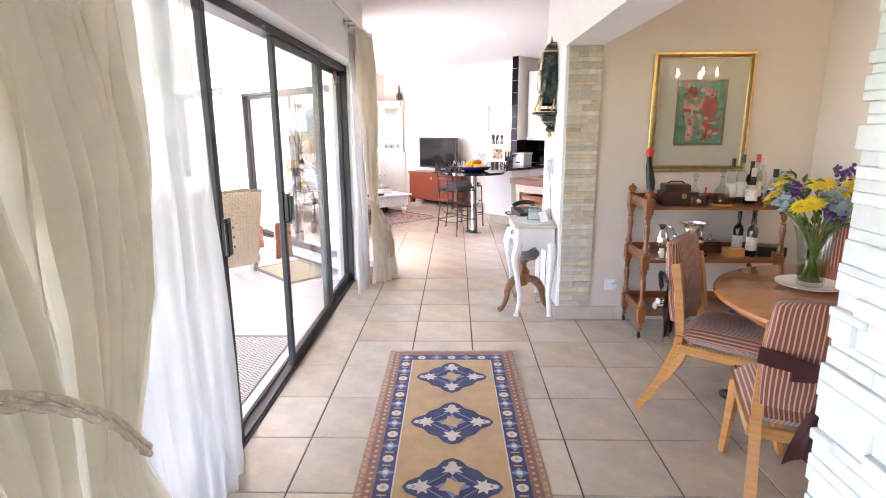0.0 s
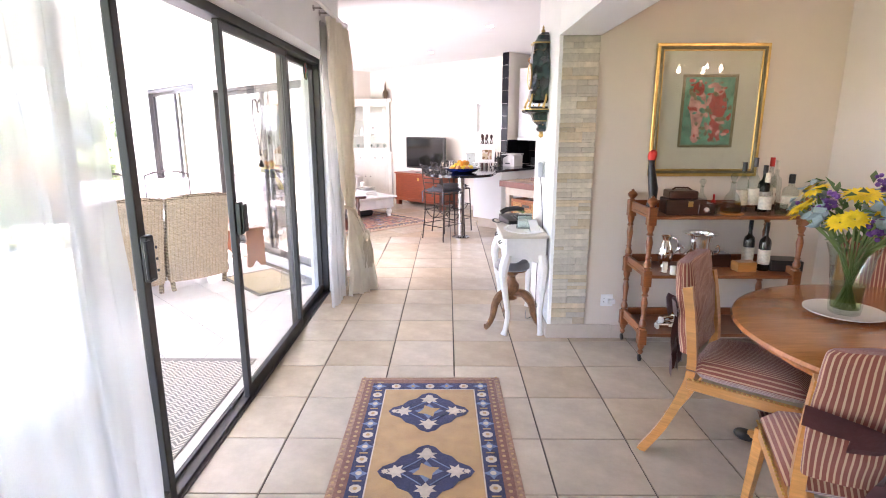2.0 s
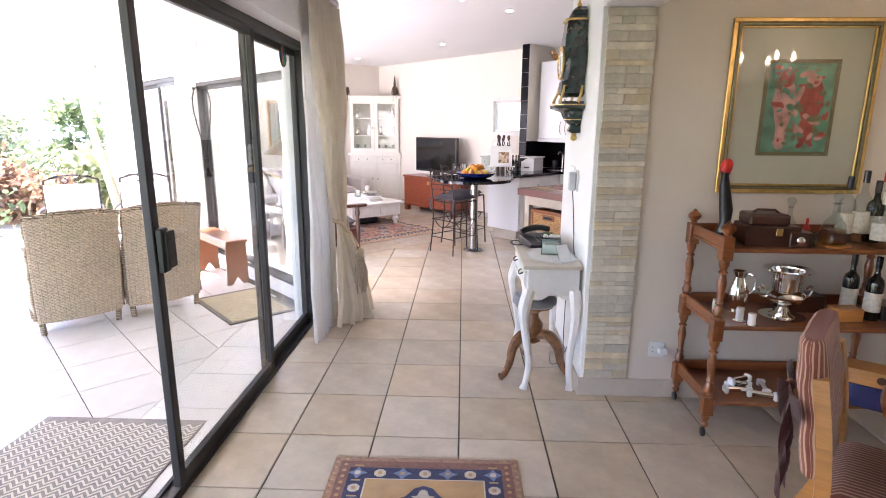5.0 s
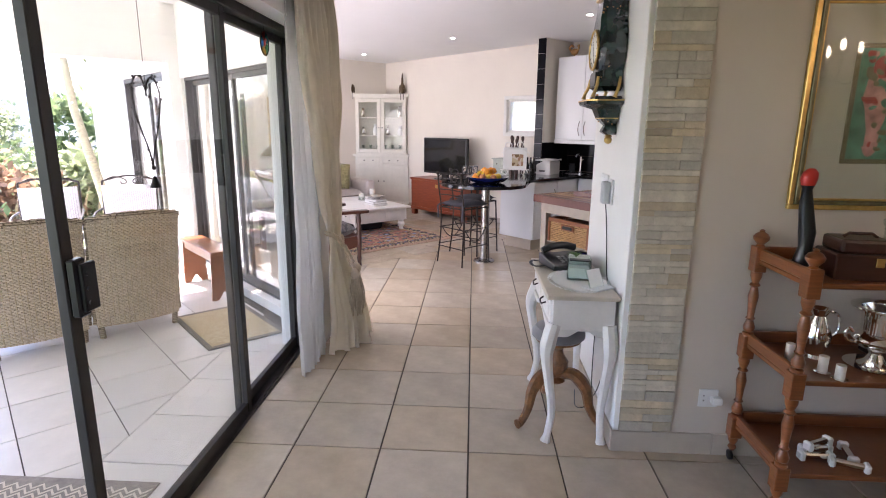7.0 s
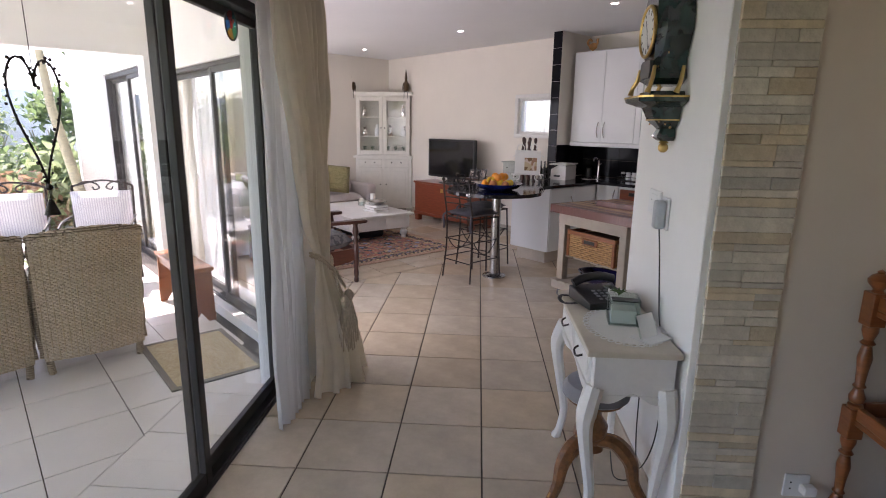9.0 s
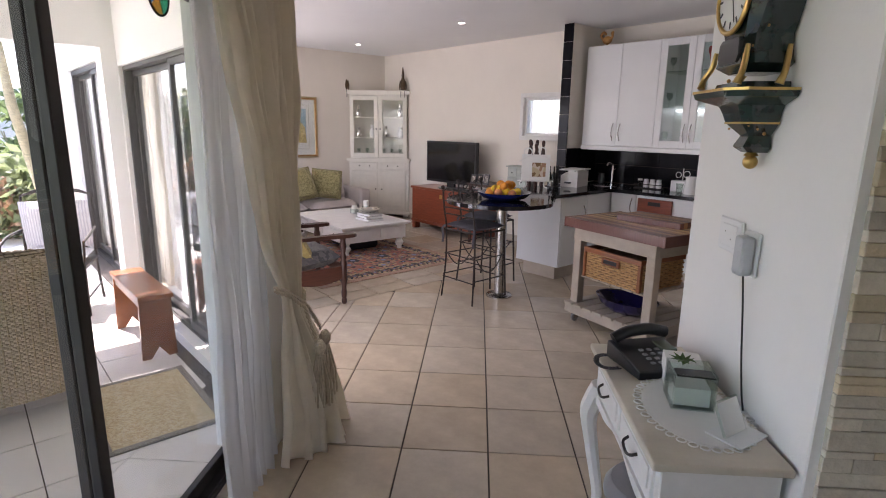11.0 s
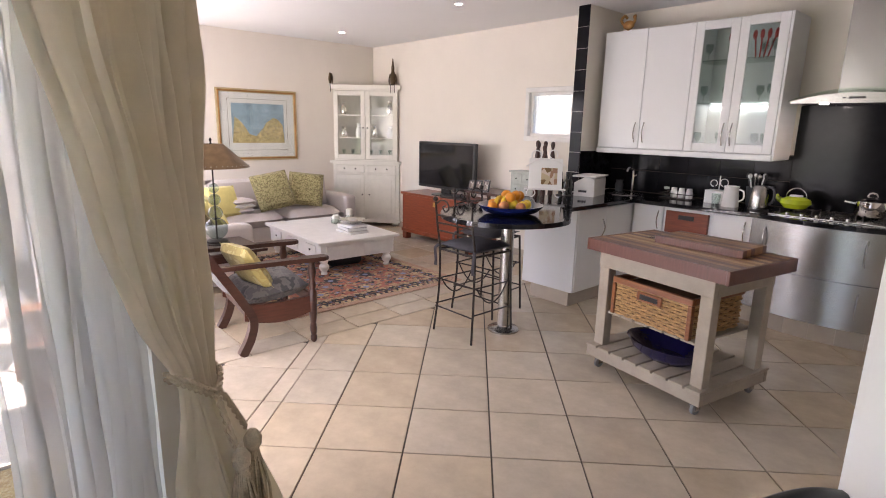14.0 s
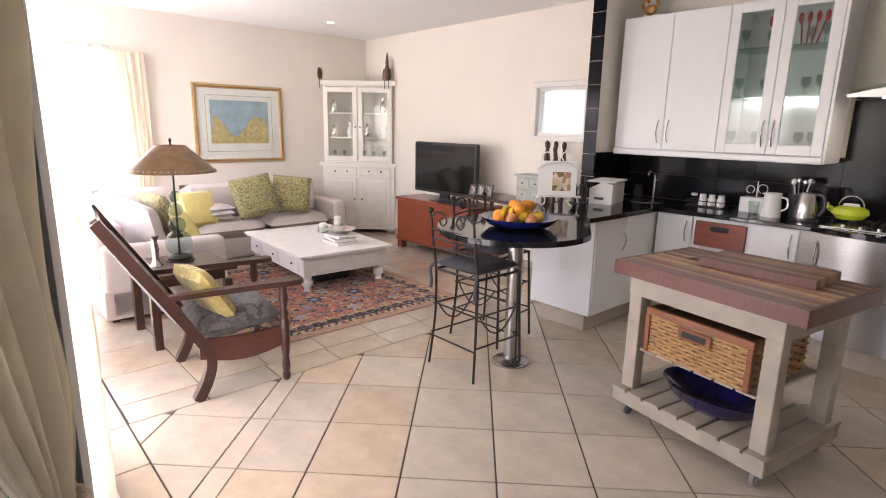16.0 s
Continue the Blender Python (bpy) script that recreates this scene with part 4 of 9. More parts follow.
# ---- drinks trolley ----
def turned(h, r=0.022):
    """A turned post of height h."""
    k = [(1.0, 0), (1.0, 0.04), (0.6, 0.055), (0.95, 0.08), (1.05, 0.14), (0.75, 0.2), (0.6, 0.24), (0.85, 0.27), (0.6, 0.3), (0.72, 0.45), (0.95, 0.62), (0.7, 0.72), (0.6, 0.76), (0.95, 0.79), (0.6, 0.83), (1.0, 0.93), (1.0, 1.0)]
    return [(r * a, h * b) for a, b in k]


def trolley():
    t = thing("drinks_trolley", pose(1.265, 4.425, 0), "three-tier chestnut wood drinks trolley with turned posts on castors", "trolley")
    W, D = 0.97, 0.385
    for x in (0, W):
        for y in (0, D):
            post = part("post", box(x - 0.027, x + 0.027, y - 0.027, y + 0.027, 0.13, 0.235, 0.003), M_TROLLEY, t)
            for z0, z1 in ((0.535, 0.645), (0.945, 1.06)):
                part("block", box(x - 0.027, x + 0.027, y - 0.027, y + 0.027, z0, z1, 0.003), M_TROLLEY, post)
            for z0, z1 in ((0.235, 0.535), (0.645, 0.945)):
                part("turning", lathe(turned(z1 - z0, 0.024), 18, None, pose(x, y, z0)), M_TROLLEY, post, "", True)
            part("finial", lathe([(0.02, 0), (0.014, 0.008), (0.02, 0.016), (0.032, 0.03), (0.034, 0.042), (0.024, 0.056), (0.01, 0.064), (0.012, 0.07), (0, 0.078)], 18, None, pose(x, y, 1.06)), M_TROLLEY, post, "", True)
            part("foot", lathe([(0.012, 0.06), (0.02, 0.075), (0.012, 0.09), (0.022, 0.11), (0.025, 0.13)], 16, None, pose(x, y, 0)), M_TROLLEY, post, "", True)
            wheel = lathe([(0.02, -0.008), (0.024, -0.006), (0.024, 0.006), (0.02, 0.008)], 18, None, pose(x, y + 0.012, 0.024, 0, 90))
            tube([(x, y, 0.065), (x, y + 0.006, 0.045), (x, y + 0.012, 0.024)], 0.005, 6, wheel)
            part("castor", wheel, M_IRON, post, "small dark metal castor", True)
    for z in (0.183, 0.590, 0.983):
        bm = box(-0.01, W + 0.01, -0.012, D + 0.012, z, z + 0.022, 0.004)
        part("shelf", bm, M_TROLLEY, t)
        part("gallery", box(0.027, W - 0.027, D - 0.008, D + 0.012, z + 0.022, z + 0.075, 0.003), M_TROLLEY, t)
        for x in (0, W):
            part("side_rail", box(x - 0.012, x + 0.012, 0.027, D - 0.027, z + 0.022, z + 0.068, 0.004), M_TROLLEY, t)
    return t


trolley()
TZ3, TZ2, TZ1 = 1.005, 0.612, 0.205
M_DGLASS = glass_mat("dark_green_glass", (0.06, 0.09, 0.05))
M_WINE = mat("dark_wine_bottle", (0.012, 0.012, 0.010), 0.08, var=0.1, bump=0.0, coat=0.5)
M_CLEAR = glass_mat("bottle_glass", (0.88, 0.92, 0.90))
M_AMBER = glass_mat("amber_spirit", (0.85, 0.62, 0.30))
M_CAPRED = mat("red_cap", (0.55, 0.03, 0.02), 0.35, var=0.1, bump=0.0)
M_CAPBLACK = mat("black_cap", (0.02, 0.018, 0.018), 0.3, var=0.1, bump=0.0)


def bottle(x, y, z, h, r, glass, cap, label_mat, label, neck=0.3, fill=None):
    b = thing("bottle", pose(x, y, z), label, "bottle", "bottles on the trolley")
    sh = h * (1 - neck)
    part("body", lathe([(0, 0), (r * 0.9, 0), (r, 0.006), (r, sh * 0.82), (r * 0.85, sh * 0.92), (r * 0.42, sh), (r * 0.34, sh + 0.02), (r * 0.34, h - 0.03)], 20), glass, b, "", True)
    part("cap", lathe([(r * 0.40, h - 0.06), (r * 0.40, h - 0.002), (r * 0.3, h), (0, h)], 16), cap, b, "", True)
    if label_mat:
        part("paper_label", lathe([(r + 0.0005, sh * 0.2), (r + 0.0012, sh * 0.21), (r + 0.0012, sh * 0.62), (r + 0.0005, sh * 0.63)], 20), label_mat, b, "printed paper label", True)
    return b


M_LABCREAM = mat("cream_label", (0.68, 0.63, 0.52), 0.7, var=0.2, scale=60)
for args in ((1.93, 4.62, TZ3, 0.33, 0.037, M_CLEAR, M_CAPBLACK, M_LABCREAM, "tall clear spirit bottle with a black cap on the trolley"),
             (1.99, 4.60, TZ3, 0.36, 0.036, M_CLEAR, M_CAPBLACK, M_LABCREAM, "tall clear bottle with a dark cap on the trolley"),
             (2.01, 4.48, TZ3, 0.27, 0.038, M_CLEAR, M_LABCREAM, M_LABCREAM, "clear bottle with a white label on the trolley"),
             (2.07, 4.62, TZ3, 0.31, 0.037, M_DGLASS, M_CAPBLACK, M_LABCREAM, "green bottle with a cream label on the trolley"),
             (2.12, 4.64, TZ3, 0.36, 0.038, M_CLEAR, M_CAPRED, M_LABCREAM, "clear bottle with a red cap on the trolley"),
             (2.17, 4.66, TZ3, 0.34, 0.036, M_CLEAR, M_LABCREAM, None, "tall empty clear bottle on the trolley"),
             (2.19, 4.52, TZ3, 0.26, 0.048, M_CLEAR, M_CAPBLACK, M_LABCREAM, "squat clear bottle with a brown cap on the trolley"),
             (2.03, 4.64, TZ2, 0.33, 0.036, M_WINE, M_WINE, M_LABCREAM, "dark wine bottle with a pale label on the middle shelf"),
             (2.095, 4.56, TZ2, 0.33, 0.037, M_WINE, M_WINE, M_LABCREAM, "dark wine bottle with a cream label on the middle shelf"),
             (1.735, 4.60, TZ3, 0.12, 0.016, M_CAPRED, M_CAPRED, None, "small red bottle on the trolley")):
    bottle(*args)
# decanters
for x, y, r, h, fill, lab in ((1.815, 4.52, 0.062, 0.27, M_AMBER, "cut glass decanter of amber spirit on a wooden coaster"), (1.68, 4.66, 0.045, 0.22, None, "clear glass decanter with a round stopper")):
    d = thing("decanter", pose(x, y, TZ3), lab, "decanter")
    part("coaster", lathe([(0, 0), (r + 0.018, 0), (r + 0.022, 0.006), (r + 0.016, 0.010), (0, 0.010)], 24), M_HONEY, d, "", True)
    part("body", lathe([(0, 0.011), (r, 0.011), (r * 1.02, 0.05), (r * 0.7, h * 0.42), (r * 0.26, h * 0.56), (r * 0.24, h * 0.74), (r * 0.36, h * 0.77)], 20), M_CLEAR, d, "", True)
    if fill:
        part("spirit", lathe([(0, 0.014), (r * 0.94, 0.014), (r * 0.96, 0.05), (r * 0.8, 0.08), (0, 0.08)], 18), fill, d, "", True)
    part("stopper", lathe([(0.01, h * 0.74), (0.012, h * 0.8), (0.02, h * 0.86), (0.022, h * 0.92), (0.012, h * 0.98), (0, h)], 14), M_CLEAR, d, "", True)
# tumblers
for k, (x, y) in enumerate(((1.62, 4.50), (1.66, 4.46), (1.70, 4.50), (1.64, 4.56), (2.10, 4.45))):
    g = tagged(part("tumbler", lathe([(0, 0), (0.026, 0), (0.034, 0.004), (0.038, 0.075), (0.035, 0.075), (0.03, 0.012), (0, 0.010)], 18), M_CLEAR, None, "", True, pose(x, y, TZ3)), "small cut glass tumbler on the trolley", "glass", "tumblers")
# humidor box
hb = thing("jewel_box", pose(1.375, 4.50, TZ3, 0, 0, -6), "dark cherry wooden box with a brass clasp on the trolley", "box")
part("body", box(0, 0.25, -0.03, 0.14, 0, 0.10, 0.005), M_DARKW, hb)
part("lid", box(0.015, 0.20, -0.02, 0.13, 0.10, 0.155, 0.012, seg=2), M_DARKW, hb)
part("handle", tube([(0.05, 0.05, 0.155), (0.07, 0.05, 0.17), (0.15, 0.05, 0.17), (0.17, 0.05, 0.155)], 0.006, 8), M_DARKW, hb, "", True)
part("side_box", box(0.20, 0.30, -0.035, 0.10, 0, 0.075, 0.004), M_DARKW, hb)
part("clasp", box(0.135, 0.165, -0.035, -0.03, 0.055, 0.09, 0.002), M_GOLD, hb, "brass clasp")
part("dial", lathe([(0, 0.006), (0.016, 0.005), (0.02, 0)], 20, None, pose(0.25, -0.035, 0.035, 90)), M_CHROME, hb, "round silver dial", True)
# ebony figure with a red top
fg = tagged(part("carved_figure", lathe([(0, 0), (0.034, 0), (0.036, 0.02), (0.026, 0.10), (0.032, 0.16), (0.026, 0.26), (0.018, 0.33), (0.024, 0.345), (0.03, 0.37), (0.027, 0.395), (0.012, 0.41), (0, 0.412)], 18), [M_BLACKP, M_CAPRED], None, "", True, pose(1.315, 4.60, TZ3)), "tall slim black carved figure with a red round top", "figurine")
for p in fg.data.polygons:
    p.material_index = 1 if p.center.z > 0.34 else 0
for v in fg.data.vertices:
    v.co.x += 0.014 * math.sin(v.co.z * 14)
# silver on the middle shelf
ju = thing("silver_jug", pose(1.47, 4.66, TZ2) @ Matrix.Scale(1.25, 4), "small ribbed silver jug on the trolley shelf", "jug")
bm = lathe([(0, 0), (0.028, 0), (0.024, 0.012), (0.04, 0.05), (0.044, 0.08), (0.03, 0.125), (0.02, 0.15), (0.032, 0.175), (0.029, 0.175), (0.016, 0.15)], 20)
part("body", bm, M_CHROME, ju, "", True)
part("handle", tube(spline([(0.03, 0, 0.165), (0.06, 0, 0.15), (0.066, 0, 0.10), (0.042, 0, 0.07)]), 0.005, 6), M_CHROME, ju, "", True)
ub = thing("wine_cooler", pose(1.665, 4.58, TZ2) @ Matrix.Scale(1.06, 4), "polished silver urn wine cooler with two scrolled handles", "wine cooler")
part("body", lathe([(0, 0), (0.055, 0), (0.058, 0.01), (0.035, 0.025), (0.022, 0.05), (0.03, 0.065), (0.075, 0.085), (0.088, 0.11), (0.082, 0.125), (0.062, 0.14), (0.066, 0.20), (0.075, 0.225), (0.105, 0.235), (0.107, 0.242), (0.072, 0.236), (0.06, 0.15), (0, 0.11)], 30), M_CHROME, ub, "", True)
for s in (-1, 1):
    part("handle", tube(spline([(s * 0.08, 0, 0.10), (s * 0.115, 0, 0.105), (s * 0.128, 0, 0.135), (s * 0.115, 0, 0.155), (s * 0.1, 0, 0.14)]), 0.006, 8), M_CHROME, ub, "", True)
part("saucer", lathe([(0, -0.001), (0.10, 0.004), (0.102, 0.007), (0, 0.003)], 24), M_CHROME, ub, "", True)
for x, y, h in ((1.41, 4.50, 0.07), (1.335, 4.60, 0.08), (1.44, 4.44, 0.06)):
    c = thing("candle", pose(x, y, TZ2), "short white candle on a small silver stand", "candle", "trolley candles")
    part("wax", lathe([(0, 0.006), (0.018, 0.006), (0.018, h), (0, h)], 16), M_WAX, c, "", True)
    part("stand", lathe([(0, 0), (0.028, 0), (0.03, 0.004), (0.019, 0.007), (0, 0.007)], 16), M_CHROME, c, "", True)
tagged(part("wooden_box", box(0, 0.13, 0, 0.09, 0, 0.065, 0.004), M_HONEY, None, "", False, pose(1.90, 4.50, TZ2, 0, 0, 4)), "small pale wooden box on the trolley shelf", "box")
tagged(part("black_case", box(0, 0.20, 0, 0.16, 0, 0.075, 0.005), M_BLACKP, None, "", False, pose(2.13, 4.53, TZ2, 0, 0, -12)), "flat black case on the trolley shelf", "case")
tagged(part("dark_box", box(0, 0.2, 0, 0.12, 0, 0.09, 0.004), M_DARKW, None, "", False, pose(1.72, 4.64, TZ2)), "dark wooden box at the back of the shelf", "box")
cr = thing("wine_crate", pose(1.93, 4.44, TZ1, 0, 0, -35), "pale wooden wine crate on a dark box on the bottom shelf", "crate")
part("body", box(0, 0.30, 0, 0.14, 0.12, 0.20, 0.003), M_HONEY, cr)
part("base_box", box(0, 0.30, 0, 0.14, 0, 0.118, 0.003), M_NAVY, cr, "dark blue box")
part("mark", lathe([(0, 0.001), (0.02, 0.001), (0.02, 0)], 16, None, pose(0.15, -0.0005, 0.16, 90)), M_DARKW, cr)
for x, y, z, rz in ((0, 0, 0, 0), (0.03, 0.055, 0, 8), (0.15, 0.03, 0, 75), (0.02, 0.03, 0.041, 25), (0.10, -0.055, 0, -20)):
    kr = thing("knife_rest", pose(1.46 + x, 4.52 + y, TZ1 + z, 0, 0, rz), "small silver knife rest with two white ends", "knife rest", "knife rests on the trolley")
    part("bar", box(-0.06, 0.06, -0.013, 0.013, 0.010, 0.034, 0.006), M_CHROME, kr)
    for e in (-0.06, 0.06):
        part("cross_end", box(e - 0.012, e + 0.012, -0.021, 0.021, 0.0, 0.040, 0.007), M_PORC, kr)
so = thing("wall_socket", pose(1.10, 4.858, 0.255), "white three-pin wall socket with a plug", "socket")
part("plate", box(0, 0.09, -0.008, 0, 0, 0.09, 0.002), M_PLASTIC, so)
part("holes", add(box(0.02, 0.026, -0.0088, -0.008, 0.03, 0.036), box(0.02, 0.026, -0.0088, -0.008, 0.055, 0.061)), M_BLACKP, so)
part("plug", box(0.05, 0.10, -0.045, -0.008, 0.025, 0.06, 0.006), M_PLASTIC, so)


# ---- dining table ----
dt = thing("dining_table", pose(1.90, 3.00, 0), "round polished cherry pedestal dining table", "dining table")
part("tabletop", lathe([(0, 0.722), (0.70, 0.722), (0.725, 0.728), (0.735, 0.742), (0.728, 0.756), (0.70, 0.762), (0, 0.762)], 72), M_TABLE, dt, "", True)
part("apron", lathe([(0.60, 0.66), (0.61, 0.66), (0.61, 0.722), (0.60, 0.722)], 48), M_TABLE, dt, "", True)
part("pedestal", lathe([(0.06, 0.22), (0.10, 0.24), (0.07, 0.30), (0.05, 0.34), (0.09, 0.42), (0.075, 0.52), (0.05, 0.58), (0.08, 0.62), (0.16, 0.66), (0.16, 0.722)], 28), M_TABLE, dt, "", True)
for k in range(4):
    a = radians(222 + 90 * k)
    pts = spline([(0.05 * math.cos(a), 0.05 * math.sin(a), 0.30), (0.25 * math.cos(a), 0.25 * math.sin(a), 0.24), (0.50 * math.cos(a), 0.50 * math.sin(a), 0.085), (0.62 * math.cos(a), 0.62 * math.sin(a), 0.045)], 6)
    leg = part("leg", tube(pts, [0.045 - 0.022 * i / (len(pts) - 1) for i in range(len(pts))], 8, square=False), M_HONEY, dt, "", True)
    part("toe_cap", ball(0.036, pose(0.64 * math.cos(a), 0.64 * math.sin(a), 0.033, 0, 0, math.degrees(a)), None, 14, (1.5, 0.9, 0.85)), M_IRON, leg, "dark claw toe cap", True)


# ---- dining chairs ----
def dining_chair(m, label, bow=True):
    """Faces local +y; the back stands at local y = -0.24."""
    c = thing("dining_chair", m, label, "chair", "chairs round the table")
    for s in (-1, 1):
        pts = spline([(s * 0.215, -0.41, 0.0), (s * 0.205, -0.32, 0.16), (s * 0.20, -0.25, 0.34), (s * 0.20, -0.22, 0.47), (s * 0.20, -0.235, 0.66), (s * 0.195, -0.27, 0.86)], 6)
        part("back_leg", tube(pts, 0.02, 4, square=True), M_HONEY, c)
        pts = spline([(s * 0.225, 0.30, 0.0), (s * 0.22, 0.26, 0.18), (s * 0.215, 0.23, 0.34), (s * 0.21, 0.22, 0.42)], 5)
        part("front_leg", tube(pts, [0.014 + 0.008 * i / (len(pts) - 1) for i in range(len(pts))], 4, square=True), M_HONEY, c)
        part("seat_rail", box(s * 0.215 - 0.014, s * 0.215 + 0.014, -0.23, 0.24, 0.385, 0.435, 0.004), M_HONEY, c)
    part("front_rail", box(-0.2, 0.2, 0.215, 0.243, 0.385, 0.435, 0.004), M_HONEY, c)
    part("rear_rail", box(-0.2, 0.2, -0.235, -0.21, 0.385, 0.435, 0.004), M_HONEY, c)
    part("seat", cushion(0.485, 0.50, 0.10, None, pose(0, 0.005, 0.43)), M_CHAIRSTRIPE, c, "rust and cream striped seat", True)
    nails = bmesh.new()
    for k in range(24):
        y = -0.22 + 0.46 * k / 23
        for s in (-1, 1):
            ball(0.005, pose(s * 0.232, y, 0.44), nails, 6)
    tagged(part("brass_nail", nails, M_GOLD, c, "row of brass nails"), kind="stuff")
    # sleeve over the back
    loops, n = [], 48
    bm = bmesh.new()
    for r2 in range(17):
        v = min(1.0, r2 / 14)
        shut = (1.0, 0.93, 0.70)[max(0, r2 - 14)]
        hw = (0.205 + 0.010 * math.sin(math.pi * v)) * (shut + (1 - shut) * 0.75)
        hd = (0.030 + 0.014 * math.sin(math.pi * (0.15 + 0.7 * v))) * shut
        z = 0.545 + 0.40 * v + 0.009 * max(0, r2 - 14)
        loop = []
        for k in range(n):
            a = 2 * math.pi * k / n
            ca, sa = math.cos(a), math.sin(a)
            x = hw * math.copysign(abs(ca) ** 0.55, ca)
            y = -0.25 - 0.055 * v + hd * math.copysign(abs(sa) ** 0.7, sa)
            y += 0.012 * noise.noise(Vector((x * 9, v * 5, sa)))
            loop.append(bm.verts.new((x, y, z + 0.012 * (1 - (x / hw) ** 2) * v)))
        loops.append(loop)
    uvs = bm.loops.layers.uv.new("along_the_cloth")
    arc = [0.0]
    for k in range(n):
        arc.append(arc[-1] + (loops[7][(k + 1) % n].co - loops[7][k].co).length)
    for L0, L1 in zip(loops, loops[1:]):
        for k in range(n):
            f = bm.faces.new((L0[k], L0[(k + 1) % n], L1[(k + 1) % n], L1[k]))
            for lp, at in zip(f.loops, (k, k + 1, k + 1, k)):
                lp[uvs].uv = (arc[at], 0.0)
    bm.faces.new(loops[-1])
    bm.faces.new(loops[0][::-1])
    part("backrest", bm, M_SLEEVE, c, "striped slip cover over the backrest", True)
    if bow:
        bm = bmesh.new()
        def ribbon(pts, w):
            prev = None
            for p, ww in zip(pts, w):
                v = [bm.verts.new(Vector(p) + Vector((0, -0.006 * q, ww * q))) for q in (-1, -0.33, 0.33, 1)]
                if prev:
                    for k in range(3):
                        bm.faces.new((prev[k], v[k], v[k + 1], prev[k + 1]))
                prev = v
        ribbon([(-0.235, -0.30, 0.755), (-0.18, -0.335, 0.755), (-0.1, -0.35, 0.745), (-0.02, -0.355, 0.735)], [0.035, 0.035, 0.03, 0.016])
        ribbon([(0.235, -0.30, 0.755), (0.18, -0.335, 0.755), (0.1, -0.35, 0.745), (0.02, -0.355, 0.735)], [0.035, 0.035, 0.03, 0.016])
        ribbon([(-0.01, -0.36, 0.735), (-0.07, -0.385, 0.75), (-0.13, -0.375, 0.745), (-0.14, -0.365, 0.71), (-0.07, -0.365, 0.715), (-0.01, -0.36, 0.73)], [0.012, 0.03, 0.035, 0.02, 0.02, 0.012])
        ribbon([(0.01, -0.36, 0.735), (0.07, -0.385, 0.75), (0.13, -0.375, 0.74), (0.14, -0.365, 0.70), (0.07, -0.365, 0.715), (0.01, -0.36, 0.73)], [0.012, 0.03, 0.035, 0.02, 0.02, 0.012])
        ball(0.024, pose(0, -0.362, 0.735), bm, 10, (1, 0.7, 1))
        for s, dx in ((-1, -0.05), (1, 0.03)):
            prev = None
            for k in range(9):
                f = k / 8
                cx, w = dx * f * 1.3, 0.014 + 0.05 * f
                v = [bm.verts.new((cx + w * q, -0.362 - 0.012 * math.sin(q * 5 + f * 6) + 0.02 * f, 0.73 - 0.34 * f - (0.03 * abs(q) if k == 8 else 0))) for q in (-1, -0.5, 0, 0.5, 1)]
                if prev:
                    for j in range(4):
                        bm.faces.new((prev[j], v[j], v[j + 1], prev[j + 1]))
                prev = v
        bmesh.ops.solidify(bm, geom=bm.faces[:], thickness=0.003)
        part("ribbon_bow", bm, M_RIBBON, c, "dark plum ribbon tied in a bow", True)
    return c


dining_chair(pose(1.375, 3.31, 0, 0, 0, -129), "honey wood dining chair with a rust striped cover beside the table")
dining_chair(pose(1.305, 2.60, 0, 0, 0, -20), "honey wood dining chair with a striped slip cover and plum bow")
dining_chair(pose(2.20, 3.62, 0, 0, 0, 150), "honey wood dining chair tucked in beyond the table")

# ---- flowers in a vase ----
va = thing("flower_vase", pose(1.685, 3.235, 0.762), "clear glass vase of mixed flowers on a white plate", "vase")
part("plate", lathe([(0, 0.004), (0.09, 0.004), (0.15, 0.018), (0.155, 0.02), (0.155, 0.024), (0.09, 0.011), (0, 0.010)], 40), M_PORC, va, "shallow white china plate", True)
part("vase", lathe([(0, 0.012), (0.058, 0.012), (0.062, 0.03), (0.066, 0.12), (0.085, 0.26), (0.10, 0.31), (0.097, 0.31), (0.081, 0.26), (0.06, 0.12), (0.055, 0.035), (0, 0.032)], 28), M_CLEAR, va, "", True)
M_WATER = glass_mat("water", (0.80, 0.84, 0.62))
part("water", lathe([(0, 0.033), (0.054, 0.036), (0.06, 0.12), (0.062, 0.14), (0, 0.14)], 24), M_WATER, va, "", True)
rnd = random.Random(12)
stems = bmesh.new()
heads = []
for k in range(38):
    a, e = rnd.uniform(0, 2 * math.pi), rnd.uniform(0.15, 1.0)
    if k < 19:
        a = -2.2 + rnd.uniform(-2.0, 2.0)
    r = 0.25 * math.sqrt(e)
    h = 0.60 - 0.20 * e + rnd.uniform(-0.05, 0.05)
    top = Vector((r * math.cos(a), r * math.sin(a), h))
    a2 = a + math.pi + rnd.uniform(-0.6, 0.6)
    tube(spline([(0.04 * math.cos(a2), 0.04 * math.sin(a2), 0.04), (0.05 * math.cos(a), 0.05 * math.sin(a), 0.27), top], 5), 0.0035, 5, stems)
    heads.append(top)
part("stem", stems, M_STEM, va, "pale green flower stems", True)


